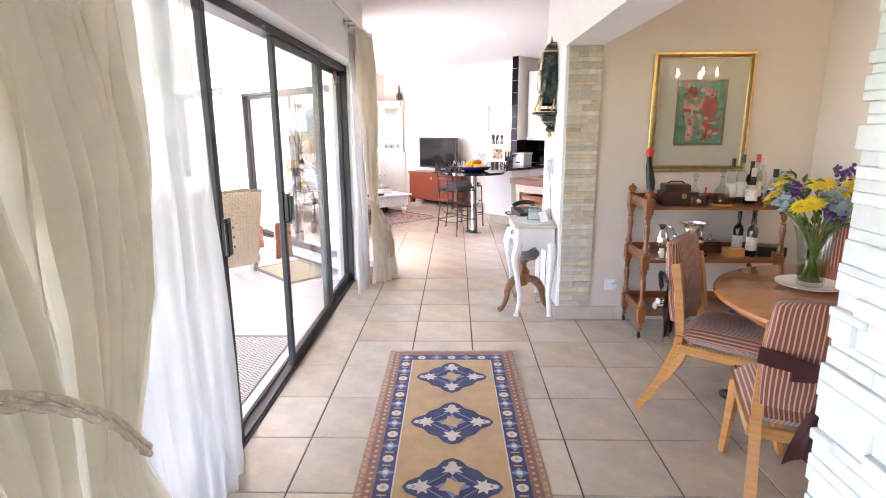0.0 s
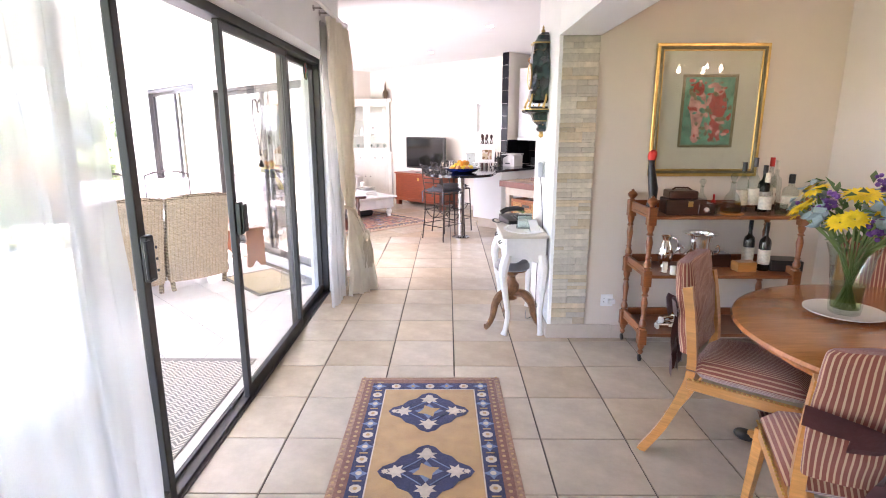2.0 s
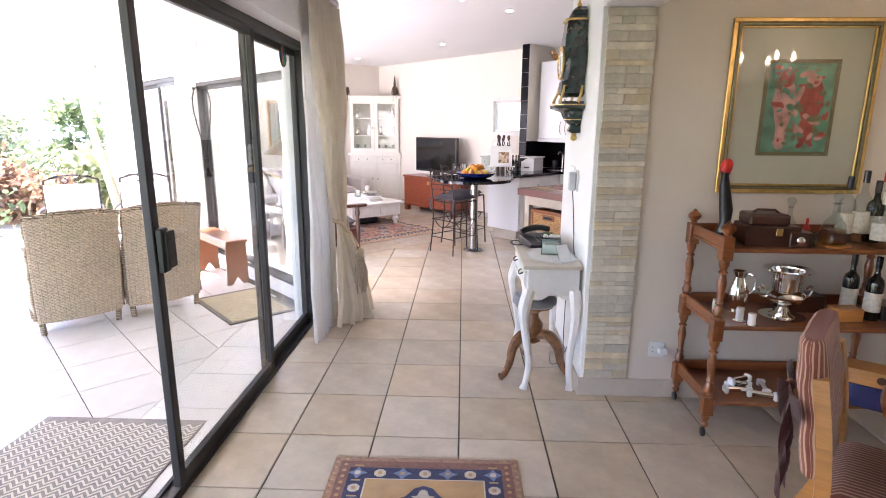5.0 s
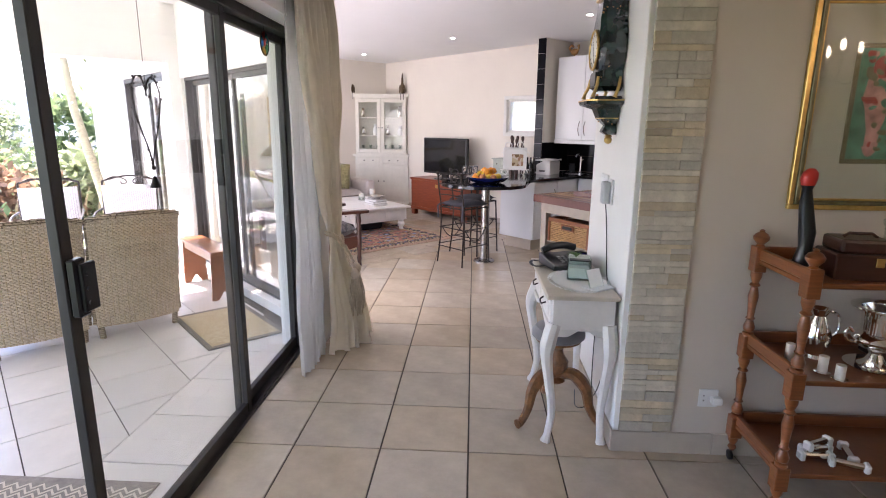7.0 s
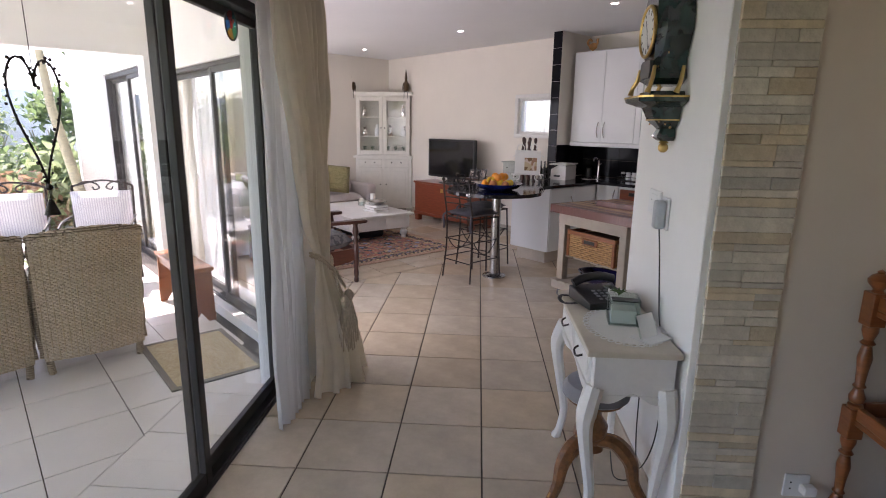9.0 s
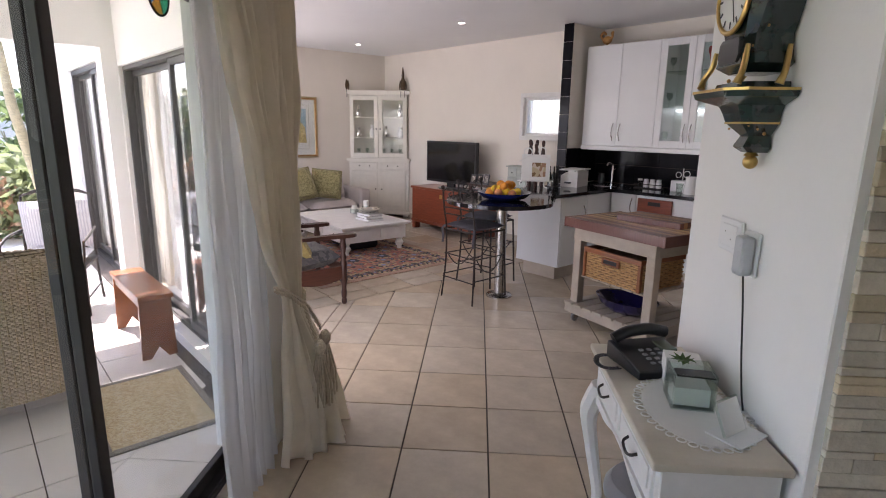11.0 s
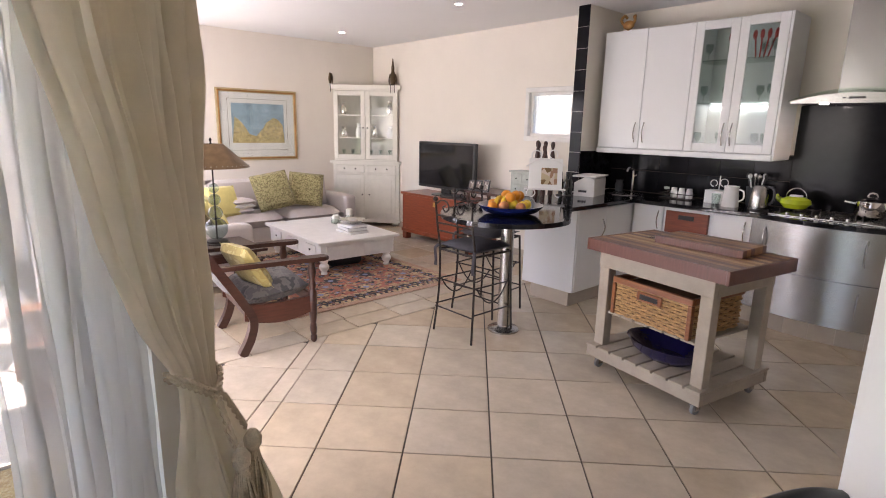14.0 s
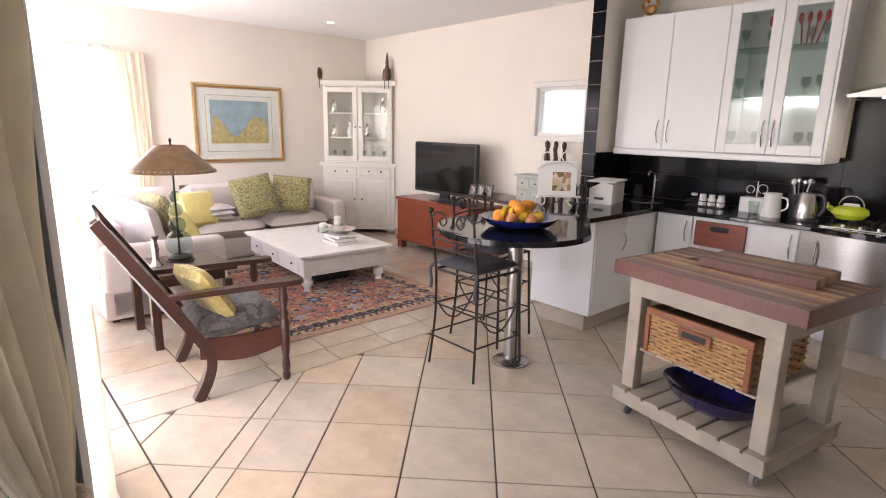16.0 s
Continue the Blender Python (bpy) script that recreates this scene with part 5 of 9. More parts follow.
def daisy(r, bm, m, petals=16):
    for layer, (rr, lift) in enumerate(((1.0, 0.0), (0.8, 0.3), (0.55, 0.6))):
        for k in range(petals - layer * 3):
            a = 2 * math.pi * k / (petals - layer * 3) + layer * 0.2
            own = bmesh.new()
            L = r * rr
            vs = [own.verts.new(q) for q in ((0.1 * L, -0.05 * L, 0.05 * r), (0.6 * L, -0.15 * L, 0.10 * r + lift * L * 0.4), (L, 0, 0.02 * r + lift * L * 0.6), (0.6 * L, 0.15 * L, 0.10 * r + lift * L * 0.4), (0.1 * L, 0.05 * L, 0.05 * r))]
            own.faces.new(vs)
            add(own, bm, m @ pose(0, 0, 0, 0, 0, math.degrees(a)))


for k, top in enumerate(heads):
    d = Vector((top.x, top.y, 0.16 + 0.2 * rnd.random())).normalized()
    m = Matrix.Translation(top) @ d.to_track_quat("Z", "Y").to_matrix().to_4x4()
    if k < 19:
        bm = bmesh.new()
        daisy(0.055 + 0.012 * rnd.random(), bm, m)
        part("yellow_flower", bm, M_PETALY, va, "bright yellow chrysanthemum")
    elif k < 29:
        bm = bmesh.new()
        for q in range(22):
            o = Vector((rnd.gauss(0, 0.024), rnd.gauss(0, 0.024), rnd.gauss(0, 0.018)))
            own = bmesh.new()
            bmesh.ops.create_icosphere(own, subdivisions=1, radius=rnd.uniform(0.008, 0.014))
            add(own, bm, m @ Matrix.Translation(o))
        tagged(part("purple_flower", bm, M_PETALP if k < 26 else M_LILAC, va, "clustered purple statice"), kind="stuff")
    else:
        bm = bmesh.new()
        for q in range(9):
            own = bmesh.new()
            L = rnd.uniform(0.05, 0.075)
            n = 8
            vs = [own.verts.new((L * 0.5 + L * 0.5 * math.cos(2 * math.pi * j / n), L * 0.34 * math.sin(2 * math.pi * j / n), 0.008 * math.cos(4 * math.pi * j / n))) for j in range(n)]
            own.faces.new(vs)
            add(own, bm, m @ pose(0, 0, -0.05 + 0.012 * q, 0, -35 + 6 * q, 137 * q))
        part("sage_leaves", bm, M_SAGE, va, "blue-green eucalyptus leaves")
bm = bmesh.new()
for q in range(110):
    a, z = rnd.uniform(0, 6.28), rnd.uniform(0.30, 0.56)
    r = (0.05 + 0.22 * (z - 0.28) / 0.26) * rnd.uniform(0.4, 1.05)
    own = bmesh.new()
    L = rnd.uniform(0.05, 0.10)
    vs = [own.verts.new(p) for p in ((0, 0, 0), (L * 0.4, L * 0.18, 0.006), (L, 0, -0.01), (L * 0.4, -L * 0.18, 0.006))]
    own.faces.new(vs)
    add(own, bm, pose(r * math.cos(a), r * math.sin(a), z, rnd.uniform(-40, 40), rnd.uniform(-70, 10), math.degrees(a) + rnd.uniform(-50, 50)))
part("foliage", bm, M_LEAF, va, "dark green leaves")

# ---- chandelier over the table, seen in the picture's glass ----
M_FLAME = emit_mat("candle_bulb", (1.0, 0.82, 0.55), 6.0)
ch = thing("chandelier", pose(2.30, 3.35, -0.24), "iron chandelier with five lit candle bulbs", "chandelier")
part("rod", tube([(0, 0, CEIL + 0.24), (0, 0, 2.2)], 0.008, 8), M_IRON, ch, "", True)
part("hub", lathe([(0, 2.12), (0.03, 2.14), (0.04, 2.18), (0.015, 2.24), (0, 2.25)], 16), M_IRON, ch, "", True)
for k in range(5):
    a = radians(20 + 72 * k)
    c, s = math.cos(a), math.sin(a)
    arm = part("arm", tube(spline([(0.03 * c, 0.03 * s, 2.17), (0.14 * c, 0.14 * s, 2.10), (0.19 * c, 0.19 * s, 2.14), (0.20 * c, 0.20 * s, 2.20)]), 0.007, 6), M_IRON, ch, "", True)
    part("candle_tube", lathe([(0, 2.2), (0.013, 2.2), (0.013, 2.29), (0, 2.29)], 12, None, pose(0.20 * c, 0.20 * s, 0)), M_WAX, arm, "", True)
    part("bulb", lathe([(0, 2.29), (0.014, 2.305), (0.017, 2.325), (0.009, 2.355), (0, 2.375)], 12, None, pose(0.20 * c, 0.20 * s, 0)), M_FLAME, arm, "lit flame-shaped bulb", True)
lamp = bpy.data.lights.new("chandelier_light", "POINT")
lamp.energy, lamp.color, lamp.shadow_soft_size = 0.3, (1.0, 0.76, 0.52), 0.25
new("chandelier_light", lamp).location = (2.30, 3.35, 2.14)

# ---- console table ----
co = thing("console_table", pose(0.70, 4.885, 0), "white distressed console table with cabriole legs against the wall", "console table")
W, L = 0.33, 0.745          # out from the wall, along it
part("tabletop", box(-W - 0.012, 0, -0.012, L + 0.012, 0.762, 0.785, 0.006, seg=2), mat("worn_cream_top", (0.60, 0.54, 0.44), 0.4, var=0.1, scale=6), co, "worn cream tabletop")
bm = box(-W + 0.02, -0.012, 0.015, L - 0.015, 0.60, 0.762, 0.004)
part("carcase", bm, M_WPAINT, co)
for y0 in (0.05, 0.385):
    dr = part("drawer", box(-W + 0.010, -W + 0.024, y0, y0 + 0.31, 0.635, 0.74, 0.004), M_WPAINT, co)
    part("drawer_panel", box(-W + 0.006, -W + 0.011, y0 + 0.02, y0 + 0.29, 0.653, 0.722, 0.003), M_WPAINT, dr)
    part("handle", tube(spline([(-W + 0.006, y0 + 0.11, 0.70), (-W - 0.012, y0 + 0.12, 0.69), (-W - 0.014, y0 + 0.155, 0.68), (-W - 0.012, y0 + 0.19, 0.69), (-W + 0.006, y0 + 0.20, 0.70)]), 0.0045, 6), M_IRON, dr, "dark iron drawer pull", True)
bm = bmesh.new()
for (ax, ay), (bx, by) in (((-W + 0.018, 0.03), (-W + 0.018, L - 0.03)), ((-W + 0.03, 0.018), (-0.02, 0.018)), ((-W + 0.03, L - 0.018), (-0.02, L - 0.018))):
    n = 20
    P = [(ax + (bx - ax) * k / n, ay + (by - ay) * k / n) for k in range(n + 1)]
    prev = None
    for k, (x, y) in enumerate(P):
        u = k / n
        z = 0.555 + 0.045 * math.sin(math.pi * u) + 0.012 * math.cos(4 * math.pi * u)
        v = [bm.verts.new((x + (0.007 if ax == bx else 0) * q, y + (0 if ax == bx else 0.007) * q, zz)) for q in (-1, 1) for zz in (z, 0.605)]
        if prev:
            for i, j in ((0, 1), (1, 3), (3, 2), (2, 0)):
                bm.faces.new((prev[i], prev[j], v[j], v[i]))
        prev = v
part("scalloped_apron", bm, M_WPAINT, co)
for x, y, sx, sy in ((-W + 0.03, 0.03, -1, -1), (-W + 0.03, L - 0.03, -1, 1), (-0.035, 0.03, 0.3, -1), (-0.035, L - 0.03, 0.3, 1)):
    pts = spline([(x, y, 0.63), (x + sx * 0.022, y + sy * 0.018, 0.55), (x + sx * 0.03, y + sy * 0.025, 0.48), (x + sx * 0.008, y + sy * 0.004, 0.33), (x - sx * 0.016, y - sy * 0.014, 0.17), (x - sx * 0.004, y - sy * 0.004, 0.06), (x + sx * 0.012, y + sy * 0.008, 0.0)], 6)
    n = len(pts) - 1
    part("cabriole_leg", tube(pts, [float(np.interp(i / n, (0, 0.22, 0.4, 0.7, 0.9, 1.0), (0.034, 0.036, 0.026, 0.018, 0.017, 0.025))) for i in range(n + 1)], 8, square=True), M_WPAINT, co, "", True)
# gilt tripod stool under the console
M_STOOLW = mat("carved_brown_gilt_wood", (0.20, 0.085, 0.03), 0.35, 0.1, var=0.5, scale=25, bump=0.4, bscale=60)
ts = thing("tripod_stool", pose(0.47, 5.17, 0), "carved gilt tripod stool with a grey padded top under the console", "stool")
part("column", lathe([(0.03, 0.20), (0.05, 0.215), (0.035, 0.24), (0.06, 0.29), (0.062, 0.33), (0.035, 0.37), (0.03, 0.40), (0.05, 0.42), (0.045, 0.44), (0.12, 0.45), (0.12, 0.462)], 22), M_STOOLW, ts, "", True)
part("padded_top", lathe([(0.125, 0.462), (0.14, 0.475), (0.14, 0.50), (0.12, 0.525), (0.06, 0.537), (0, 0.54)], 24), mat("grey_velvet", (0.20, 0.19, 0.20), 0.9, sheen=0.4), ts, "round grey upholstered pad", True)
for k in range(3):
    a = radians(215 + 120 * k)
    c, s = math.cos(a), math.sin(a)
    pts = spline([(0.025 * c, 0.025 * s, 0.26), (0.10 * c, 0.10 * s, 0.265), (0.165 * c, 0.165 * s, 0.20), (0.19 * c, 0.19 * s, 0.10), (0.235 * c, 0.235 * s, 0.03), (0.26 * c, 0.26 * s, 0.024)], 6)
    n = len(pts) - 1
    leg = part("leg", tube(pts, [float(np.interp(i / n, (0, 0.3, 0.6, 0.85, 1), (0.03, 0.036, 0.024, 0.02, 0.026))) for i in range(n + 1)], 8), M_STOOLW, ts, "", True)
    part("carved_ridge", tube([p + Vector((0, 0, 0.026)) for p in pts[3:-6]], 0.007, 6), M_OLDGOLD, leg, "", True)
# things on the console (top at 0.785)
CZ = 0.785
bm = lathe([(0, 0), (0.17, 0), (0.17, 0.002), (0, 0.002)], 40, None, Matrix.Diagonal((0.8, 1.15, 1, 1)))
doily = thing("lace_doily", pose(0.555, 5.15, CZ), "white lace doily on the console table", "doily")
part("cloth", bm, M_PAPER, doily)
bm = bmesh.new()
for k in range(34):
    a = 2 * math.pi * k / 34
    own = bmesh.new()
    bmesh.ops.create_circle(own, segments=10, radius=0.012)
    pts = [v.co.copy() for v in own.verts]
    own.free()
    tube([(p.x + 0.148 * math.cos(a), p.y + 0.205 * math.sin(a), 0.002) for p in pts], 0.0022, 4, bm, True)
part("lace_edge", bm, M_PAPER, doily)
ph = thing("telephone", pose(0.52, 5.46, CZ, 0, 0, 15), "black corded desk telephone on the console", "telephone")
bm = prism([(-0.10, -0.11), (0.10, -0.11), (0.11, 0.09), (-0.11, 0.09)], 0, 0.03, None, 0.006)
for v in bm.verts:
    if v.co.z > 0.015:
        v.co.z += 0.035 * (v.co.y + 0.11) / 0.2
part("body", bm, M_BLACKP, ph)
keys = bmesh.new()
for i in range(3):
    for j in range(4):
        y = -0.075 + j * 0.026
        z = 0.03 + 0.035 * (y + 0.11) / 0.2
        box(-0.035 + i * 0.03, -0.018 + i * 0.03, y, y + 0.014, z, z + 0.006, 0.002, keys)
part("keys", keys, mat("grey_keys", (0.25, 0.25, 0.25), 0.4, var=0.2, scale=200), ph, "grey push buttons")
part("display", box(0.045, 0.095, -0.02, 0.06, 0.05, 0.062, 0.002), mat("lcd", (0.12, 0.14, 0.11), 0.2), ph)
hs = tube(spline([(-0.115, -0.10, 0.075), (-0.115, -0.05, 0.098), (-0.115, 0.03, 0.105), (-0.115, 0.10, 0.09)]), 0.021, 10)
add(hs, None)
handset = part("handset", hs, M_BLACKP, ph, "", True)
handset.matrix_basis = pose(0.0, 0.075, 0.0, 0, 0, -90) @ pose(0.12, 0.0, 0.0)
coil = []
for k in range(120):
    u = k / 119
    coil.append((-0.13 - 0.06 * math.sin(u * 3.1) + 0.008 * math.cos(k * 1.1), 0.06 - 0.1 * u + 0.008 * math.sin(k * 1.1), 0.02 + 0.01 * math.sin(u * 6)))
part("coiled_cord", tube(coil, 0.0025, 5), M_BLACKP, ph, "", True)
ac = thing("clear_box", pose(0.56, 5.20, CZ + 0.003, 0, 0, -8), "clear acrylic box holding papers and a green sprig", "box")
bm = bmesh.new()
for x0, x1, y0, y1, z0, z1 in ((-0.06, 0.06, -0.06, 0.06, 0, 0.004), (-0.06, -0.056, -0.06, 0.06, 0.004, 0.11), (0.056, 0.06, -0.06, 0.06, 0.004, 0.11), (-0.056, 0.056, -0.06, -0.056, 0.004, 0.11), (-0.056, 0.056, 0.056, 0.06, 0.004, 0.11)):
    box(x0, x1, y0, y1, z0, z1, 0, bm)
part("acrylic", bm, M_CLEAR, ac)
part("cards", box(-0.05, 0.05, -0.04, 0.04, 0.005, 0.06, 0.001), M_PAPER, ac)
part("dark_card", box(-0.05, 0.054, -0.052, 0.0, 0.10, 0.104), M_BLACKP, ac)
bm = bmesh.new()
for k in range(9):
    own = bmesh.new()
    own.faces.new([own.verts.new(p) for p in ((0, 0, 0), (0.02, 0.008, 0.004), (0.045, 0, 0.0), (0.02, -0.008, 0.004))])
    add(own, bm, pose(-0.02, 0.03, 0.10 + 0.003 * k, 0, -40 + 5 * k, 40 * k))
part("sprig", bm, M_LEAF, ac, "green plastic sprig")
tagged(part("notepad_box", box(-0.055, 0.055, -0.05, 0.05, 0, 0.085, 0.002), M_PAPER, None, "", False, pose(0.585, 5.335, CZ + 0.002, 0, 0, -12)), "white card box beside the telephone", "box")
cf = thing("card_holder", pose(0.62, 5.02, CZ + 0.002, 0, 0, 35), "small clear stand holding a printed card", "card holder")
part("stand", box(-0.05, 0.05, -0.003, 0.003, 0, 0.10, 0.001), M_CLEAR, cf, at=pose(0, 0, 0, -25))
part("card", box(-0.045, 0.045, -0.0045, -0.0035, 0.006, 0.095), M_PAPER, cf, at=pose(0, 0, 0, -25))
part("base", box(-0.06, 0.07, -0.05, 0.05, 0, 0.005, 0.001), M_PLASTIC, cf)

cab = thing("power_cable", pose(0.70, 4.98, 0), "thin black cable hanging loose under the console table", "cable")
part("cable", tube(spline([(-0.008, 0.06, 0.60), (-0.012, 0.05, 0.40), (-0.02, 0.09, 0.25), (-0.03, 0.17, 0.14), (-0.02, 0.26, 0.22), (-0.012, 0.30, 0.42), (-0.008, 0.31, 0.60)]), 0.0028, 6), M_BLACKP, cab, "", True)
part("loose_end", tube(spline([(-0.03, 0.17, 0.14), (-0.05, 0.20, 0.06), (-0.09, 0.30, 0.004), (-0.06, 0.50, 0.004)]), 0.0028, 6), M_BLACKP, cab, "", True)

# ---- bracket clock ----
ck = thing("wall_clock", pose(0.706, 5.265, -0.027, 0, 0, 90), "dark green lacquer and gilt bracket clock on a wall shelf", "clock")
# local x along the wall, local +y out into the hall (world -x)


def stack(levels, bm=None, cut=0.3):
    """A body of clipped rectangles: (height, half width, depth)."""
    own = bmesh.new()
    rings = []
    for z, w, d in levels:
        c = min(w, d) * cut
        rings.append([own.verts.new(p) for p in ((-w, 0.001, z), (w, 0.001, z), (w, d - c, z), (w - c, d, z), (-w + c, d, z), (-w, d - c, z))])
    for a, b in zip(rings, rings[1:]):
        for k in range(6):
            own.faces.new((a[k], a[(k + 1) % 6], b[(k + 1) % 6], b[k]))
    own.faces.new(rings[0][::-1])
    own.faces.new(rings[-1])
    return add(own, bm)


part("bracket", stack([(1.555, 0.03, 0.05), (1.57, 0.045, 0.07), (1.60, 0.035, 0.055), (1.635, 0.07, 0.09), (1.66, 0.075, 0.10), (1.68, 0.085, 0.11), (1.70, 0.14, 0.165), (1.715, 0.145, 0.17)]), M_DKGREEN, ck, "dark green lacquered wall bracket")
bm = stack([(1.715, 0.147, 0.172), (1.722, 0.147, 0.172)])
stack([(1.632, 0.072, 0.092), (1.637, 0.073, 0.093)], bm)
part("gilt_bands", bm, M_GOLD, ck, "gilt lines")
part("ball_drop", add(ball(0.02, pose(0, 0.03, 1.528)), lathe([(0.02, 1.545), (0.012, 1.556)], 12, None, pose(0, 0.03, 0))), M_GOLD, ck, "gilt ball under the bracket", True)
part("plinth", stack([(1.722, 0.10, 0.125), (1.74, 0.095, 0.12)]), M_DKGREEN, ck)
for s in (-1, 1):
    for y in (0.02, 0.125):
        part("scroll_foot", tube(spline([(s * 0.115, y + 0.02, 1.732), (s * 0.118, y + 0.012, 1.76), (s * 0.10, y, 1.79), (s * 0.095, y - 0.005, 1.83)]), [0.012, 0.011, 0.010, 0.010, 0.009, 0.009, 0.008, 0.008, 0.008, 0.008, 0.008, 0.008, 0.008, 0.008, 0.008, 0.008, 0.008, 0.008, 0.008, 0.008, 0.007, 0.007, 0.007, 0.006, 0.006], 8), M_GOLD, ck, "gilt scrolled foot", True)
part("case", stack([(1.765, 0.06, 0.10), (1.785, 0.10, 0.125), (1.82, 0.085, 0.12), (1.86, 0.08, 0.115), (1.90, 0.10, 0.12), (1.96, 0.12, 0.125), (2.03, 0.115, 0.125), (2.10, 0.085, 0.12), (2.14, 0.08, 0.115), (2.19, 0.075, 0.11)], cut=0.25), M_DKGREEN, ck, "waisted dark green clock case with gilt flowers")
bm = stack([(2.19, 0.085, 0.122), (2.20, 0.085, 0.122)])
part("cornice", bm, M_GOLD, ck)
part("pediment", stack([(2.20, 0.075, 0.11), (2.225, 0.05, 0.09), (2.25, 0.05, 0.08), (2.26, 0.03, 0.07), (2.275, 0.012, 0.05)]), M_DKGREEN, ck)
part("finial", lathe([(0.01, 2.272), (0.016, 2.285), (0.006, 2.30), (0.009, 2.31), (0, 2.325)], 12, None, pose(0, 0.04, 0)), M_GOLD, ck, "", True)
part("door_glass", stack([(1.79, 0.05, 0.127), (1.81, 0.065, 0.1285), (1.845, 0.06, 0.128), (1.855, 0.05, 0.126)], cut=0.05), M_BLACKP, ck, "dark glazed clock door")
dial = part("dial", lathe([(0, 0.004), (0.085, 0.003), (0.088, 0)], 36, None, pose(0, 0.127, 1.96, -90)), M_PAPER, ck, "white clock dial", True)
part("bezel", tube([(0.09 * math.cos(a), 0.13, 1.96 + 0.09 * math.sin(a)) for a in [2 * math.pi * k / 36 for k in range(36)]], 0.007, 8, closed=True), M_GOLD, ck, "", True)
bm = bmesh.new()
for k in range(12):
    add(box(-0.003, 0.003, 0.1315, 0.1325, 0.062, 0.08), bm, pose(0, 0, 1.96) @ pose(0, 0, 0, 0, 30 * k))
add(box(-0.0022, 0.0022, 0.1325, 0.1335, 0, 0.048), bm, pose(0, 0, 1.96, 0, 25))
add(box(-0.0018, 0.0018, 0.1325, 0.1335, 0, 0.07), bm, pose(0, 0, 1.96, 0, 200))
part("numerals_and_pointers", bm, M_BLACKP, ck)
bm = bmesh.new()
rnd = random.Random(31)
for k in range(40):
    z = rnd.uniform(1.60, 2.15)
    s = rnd.choice((-1, 1))
    hw, d = (0.066, 0.085) if z < 1.7 else (0.092, 0.12)
    ball(rnd.uniform(0.003, 0.006), pose(s * hw * rnd.uniform(0.75, 1.02), d * rnd.uniform(0.3, 0.95), z), bm, 6)
part("gilt_flowers", bm, M_OLDGOLD, ck)

# ---- intercom, sockets ----
ic = thing("intercom", pose(0.709, 5.20, 1.18, 0, 0, -90), "white intercom handset on a wall plate with a dark cord", "intercom")
part("plate", box(-0.075, 0.0, -0.012, 0, -0.005, 0.125, 0.004), M_PLASTIC, ic)
part("handset", box(-0.05, 0.0, -0.055, -0.014, 0.0, 0.115, 0.010, seg=2), mat("grey_plastic", (0.50, 0.51, 0.53), 0.4), ic, "pale grey handset")
part("cord", tube(spline([(-0.02, -0.03, 0.0), (-0.015, -0.02, -0.1), (0.0, -0.012, -0.24), (0.03, -0.012, -0.34), (0.045, -0.008, -0.392)]), 0.0028, 6), M_BLACKP, ic, "thin dark cord", True)
sp = thing("switch_plate", pose(0.709, 5.455, 1.215, 0, 0, -90), "white double light switch plate on the wall", "light switch")
part("plate", box(0.0, 0.15, -0.010, 0, 0, 0.105, 0.004), M_PLASTIC, sp)
part("rocker", box(0.025, 0.125, -0.0125, -0.010, 0.018, 0.087, 0.002), M_PLASTIC, sp)
part("dots", add(box(0.05, 0.054, -0.0132, -0.0125, 0.06, 0.064), box(0.09, 0.094, -0.0132, -0.0125, 0.04, 0.044)), M_BLACKP, sp)

# ---- ornaments on the glass ----
ht = thing("heart_garland", pose(DX + 0.02, 4.418, -0.045, 0, 0, 90), "dark beaded wire heart hanging on the glass door", "ornament")
H = []
for k in range(61):
    a = 2 * math.pi * k / 60
    x = 0.088 * math.sin(a) ** 3
    z = 0.0095 * (13 * math.cos(a) - 5 * math.cos(2 * a) - 2 * math.cos(3 * a) - math.cos(4 * a))
    H.append((x, 0, 1.66 + z * (1.35 if z < 0 else 1.0)))
part("wire", tube(H[:-1], 0.003, 6, closed=True), M_IRON, ht, "", True)
bm = bmesh.new()
rnd = random.Random(2)
for k in range(0, 60):
    p = H[k]
    ball(0.003 + 0.0025 * rnd.random(), pose(p[0] * 1.05 + rnd.uniform(-0.008, 0.008), rnd.uniform(-0.006, 0.006), p[2] + rnd.uniform(-0.008, 0.008)), bm, 6)
part("seed_pods", bm, M_IRON, ht, "dark seed pods along the wire")
part("thread", tube([(0, 0, 2.13), (0, 0, 1.72)], 0.0012, 5), M_IRON, ht)
bm = tube([(0, 0, 1.47), (0, 0, 1.40)], 0.001, 5)
ball(0.009, pose(0, 0, 1.44), bm, 8)
lathe([(0, 1.41), (0.006, 1.405), (0.02, 1.365), (0, 1.365)], 12, bm)
part("bell_drop", bm, M_IRON, ht, "small dark bell hanging below", True)
sc = thing("sun_catcher", pose(DX + 0.035, 5.60, 2.01, 0, 0, 90), "round stained glass sun catcher on the door pane", "ornament")
part("rim", tube([(0.062 * math.cos(a), 0, 0.066 * math.sin(a)) for a in [2 * math.pi * k / 28 for k in range(28)]], 0.004, 6, closed=True), M_IRON, sc, "", True)
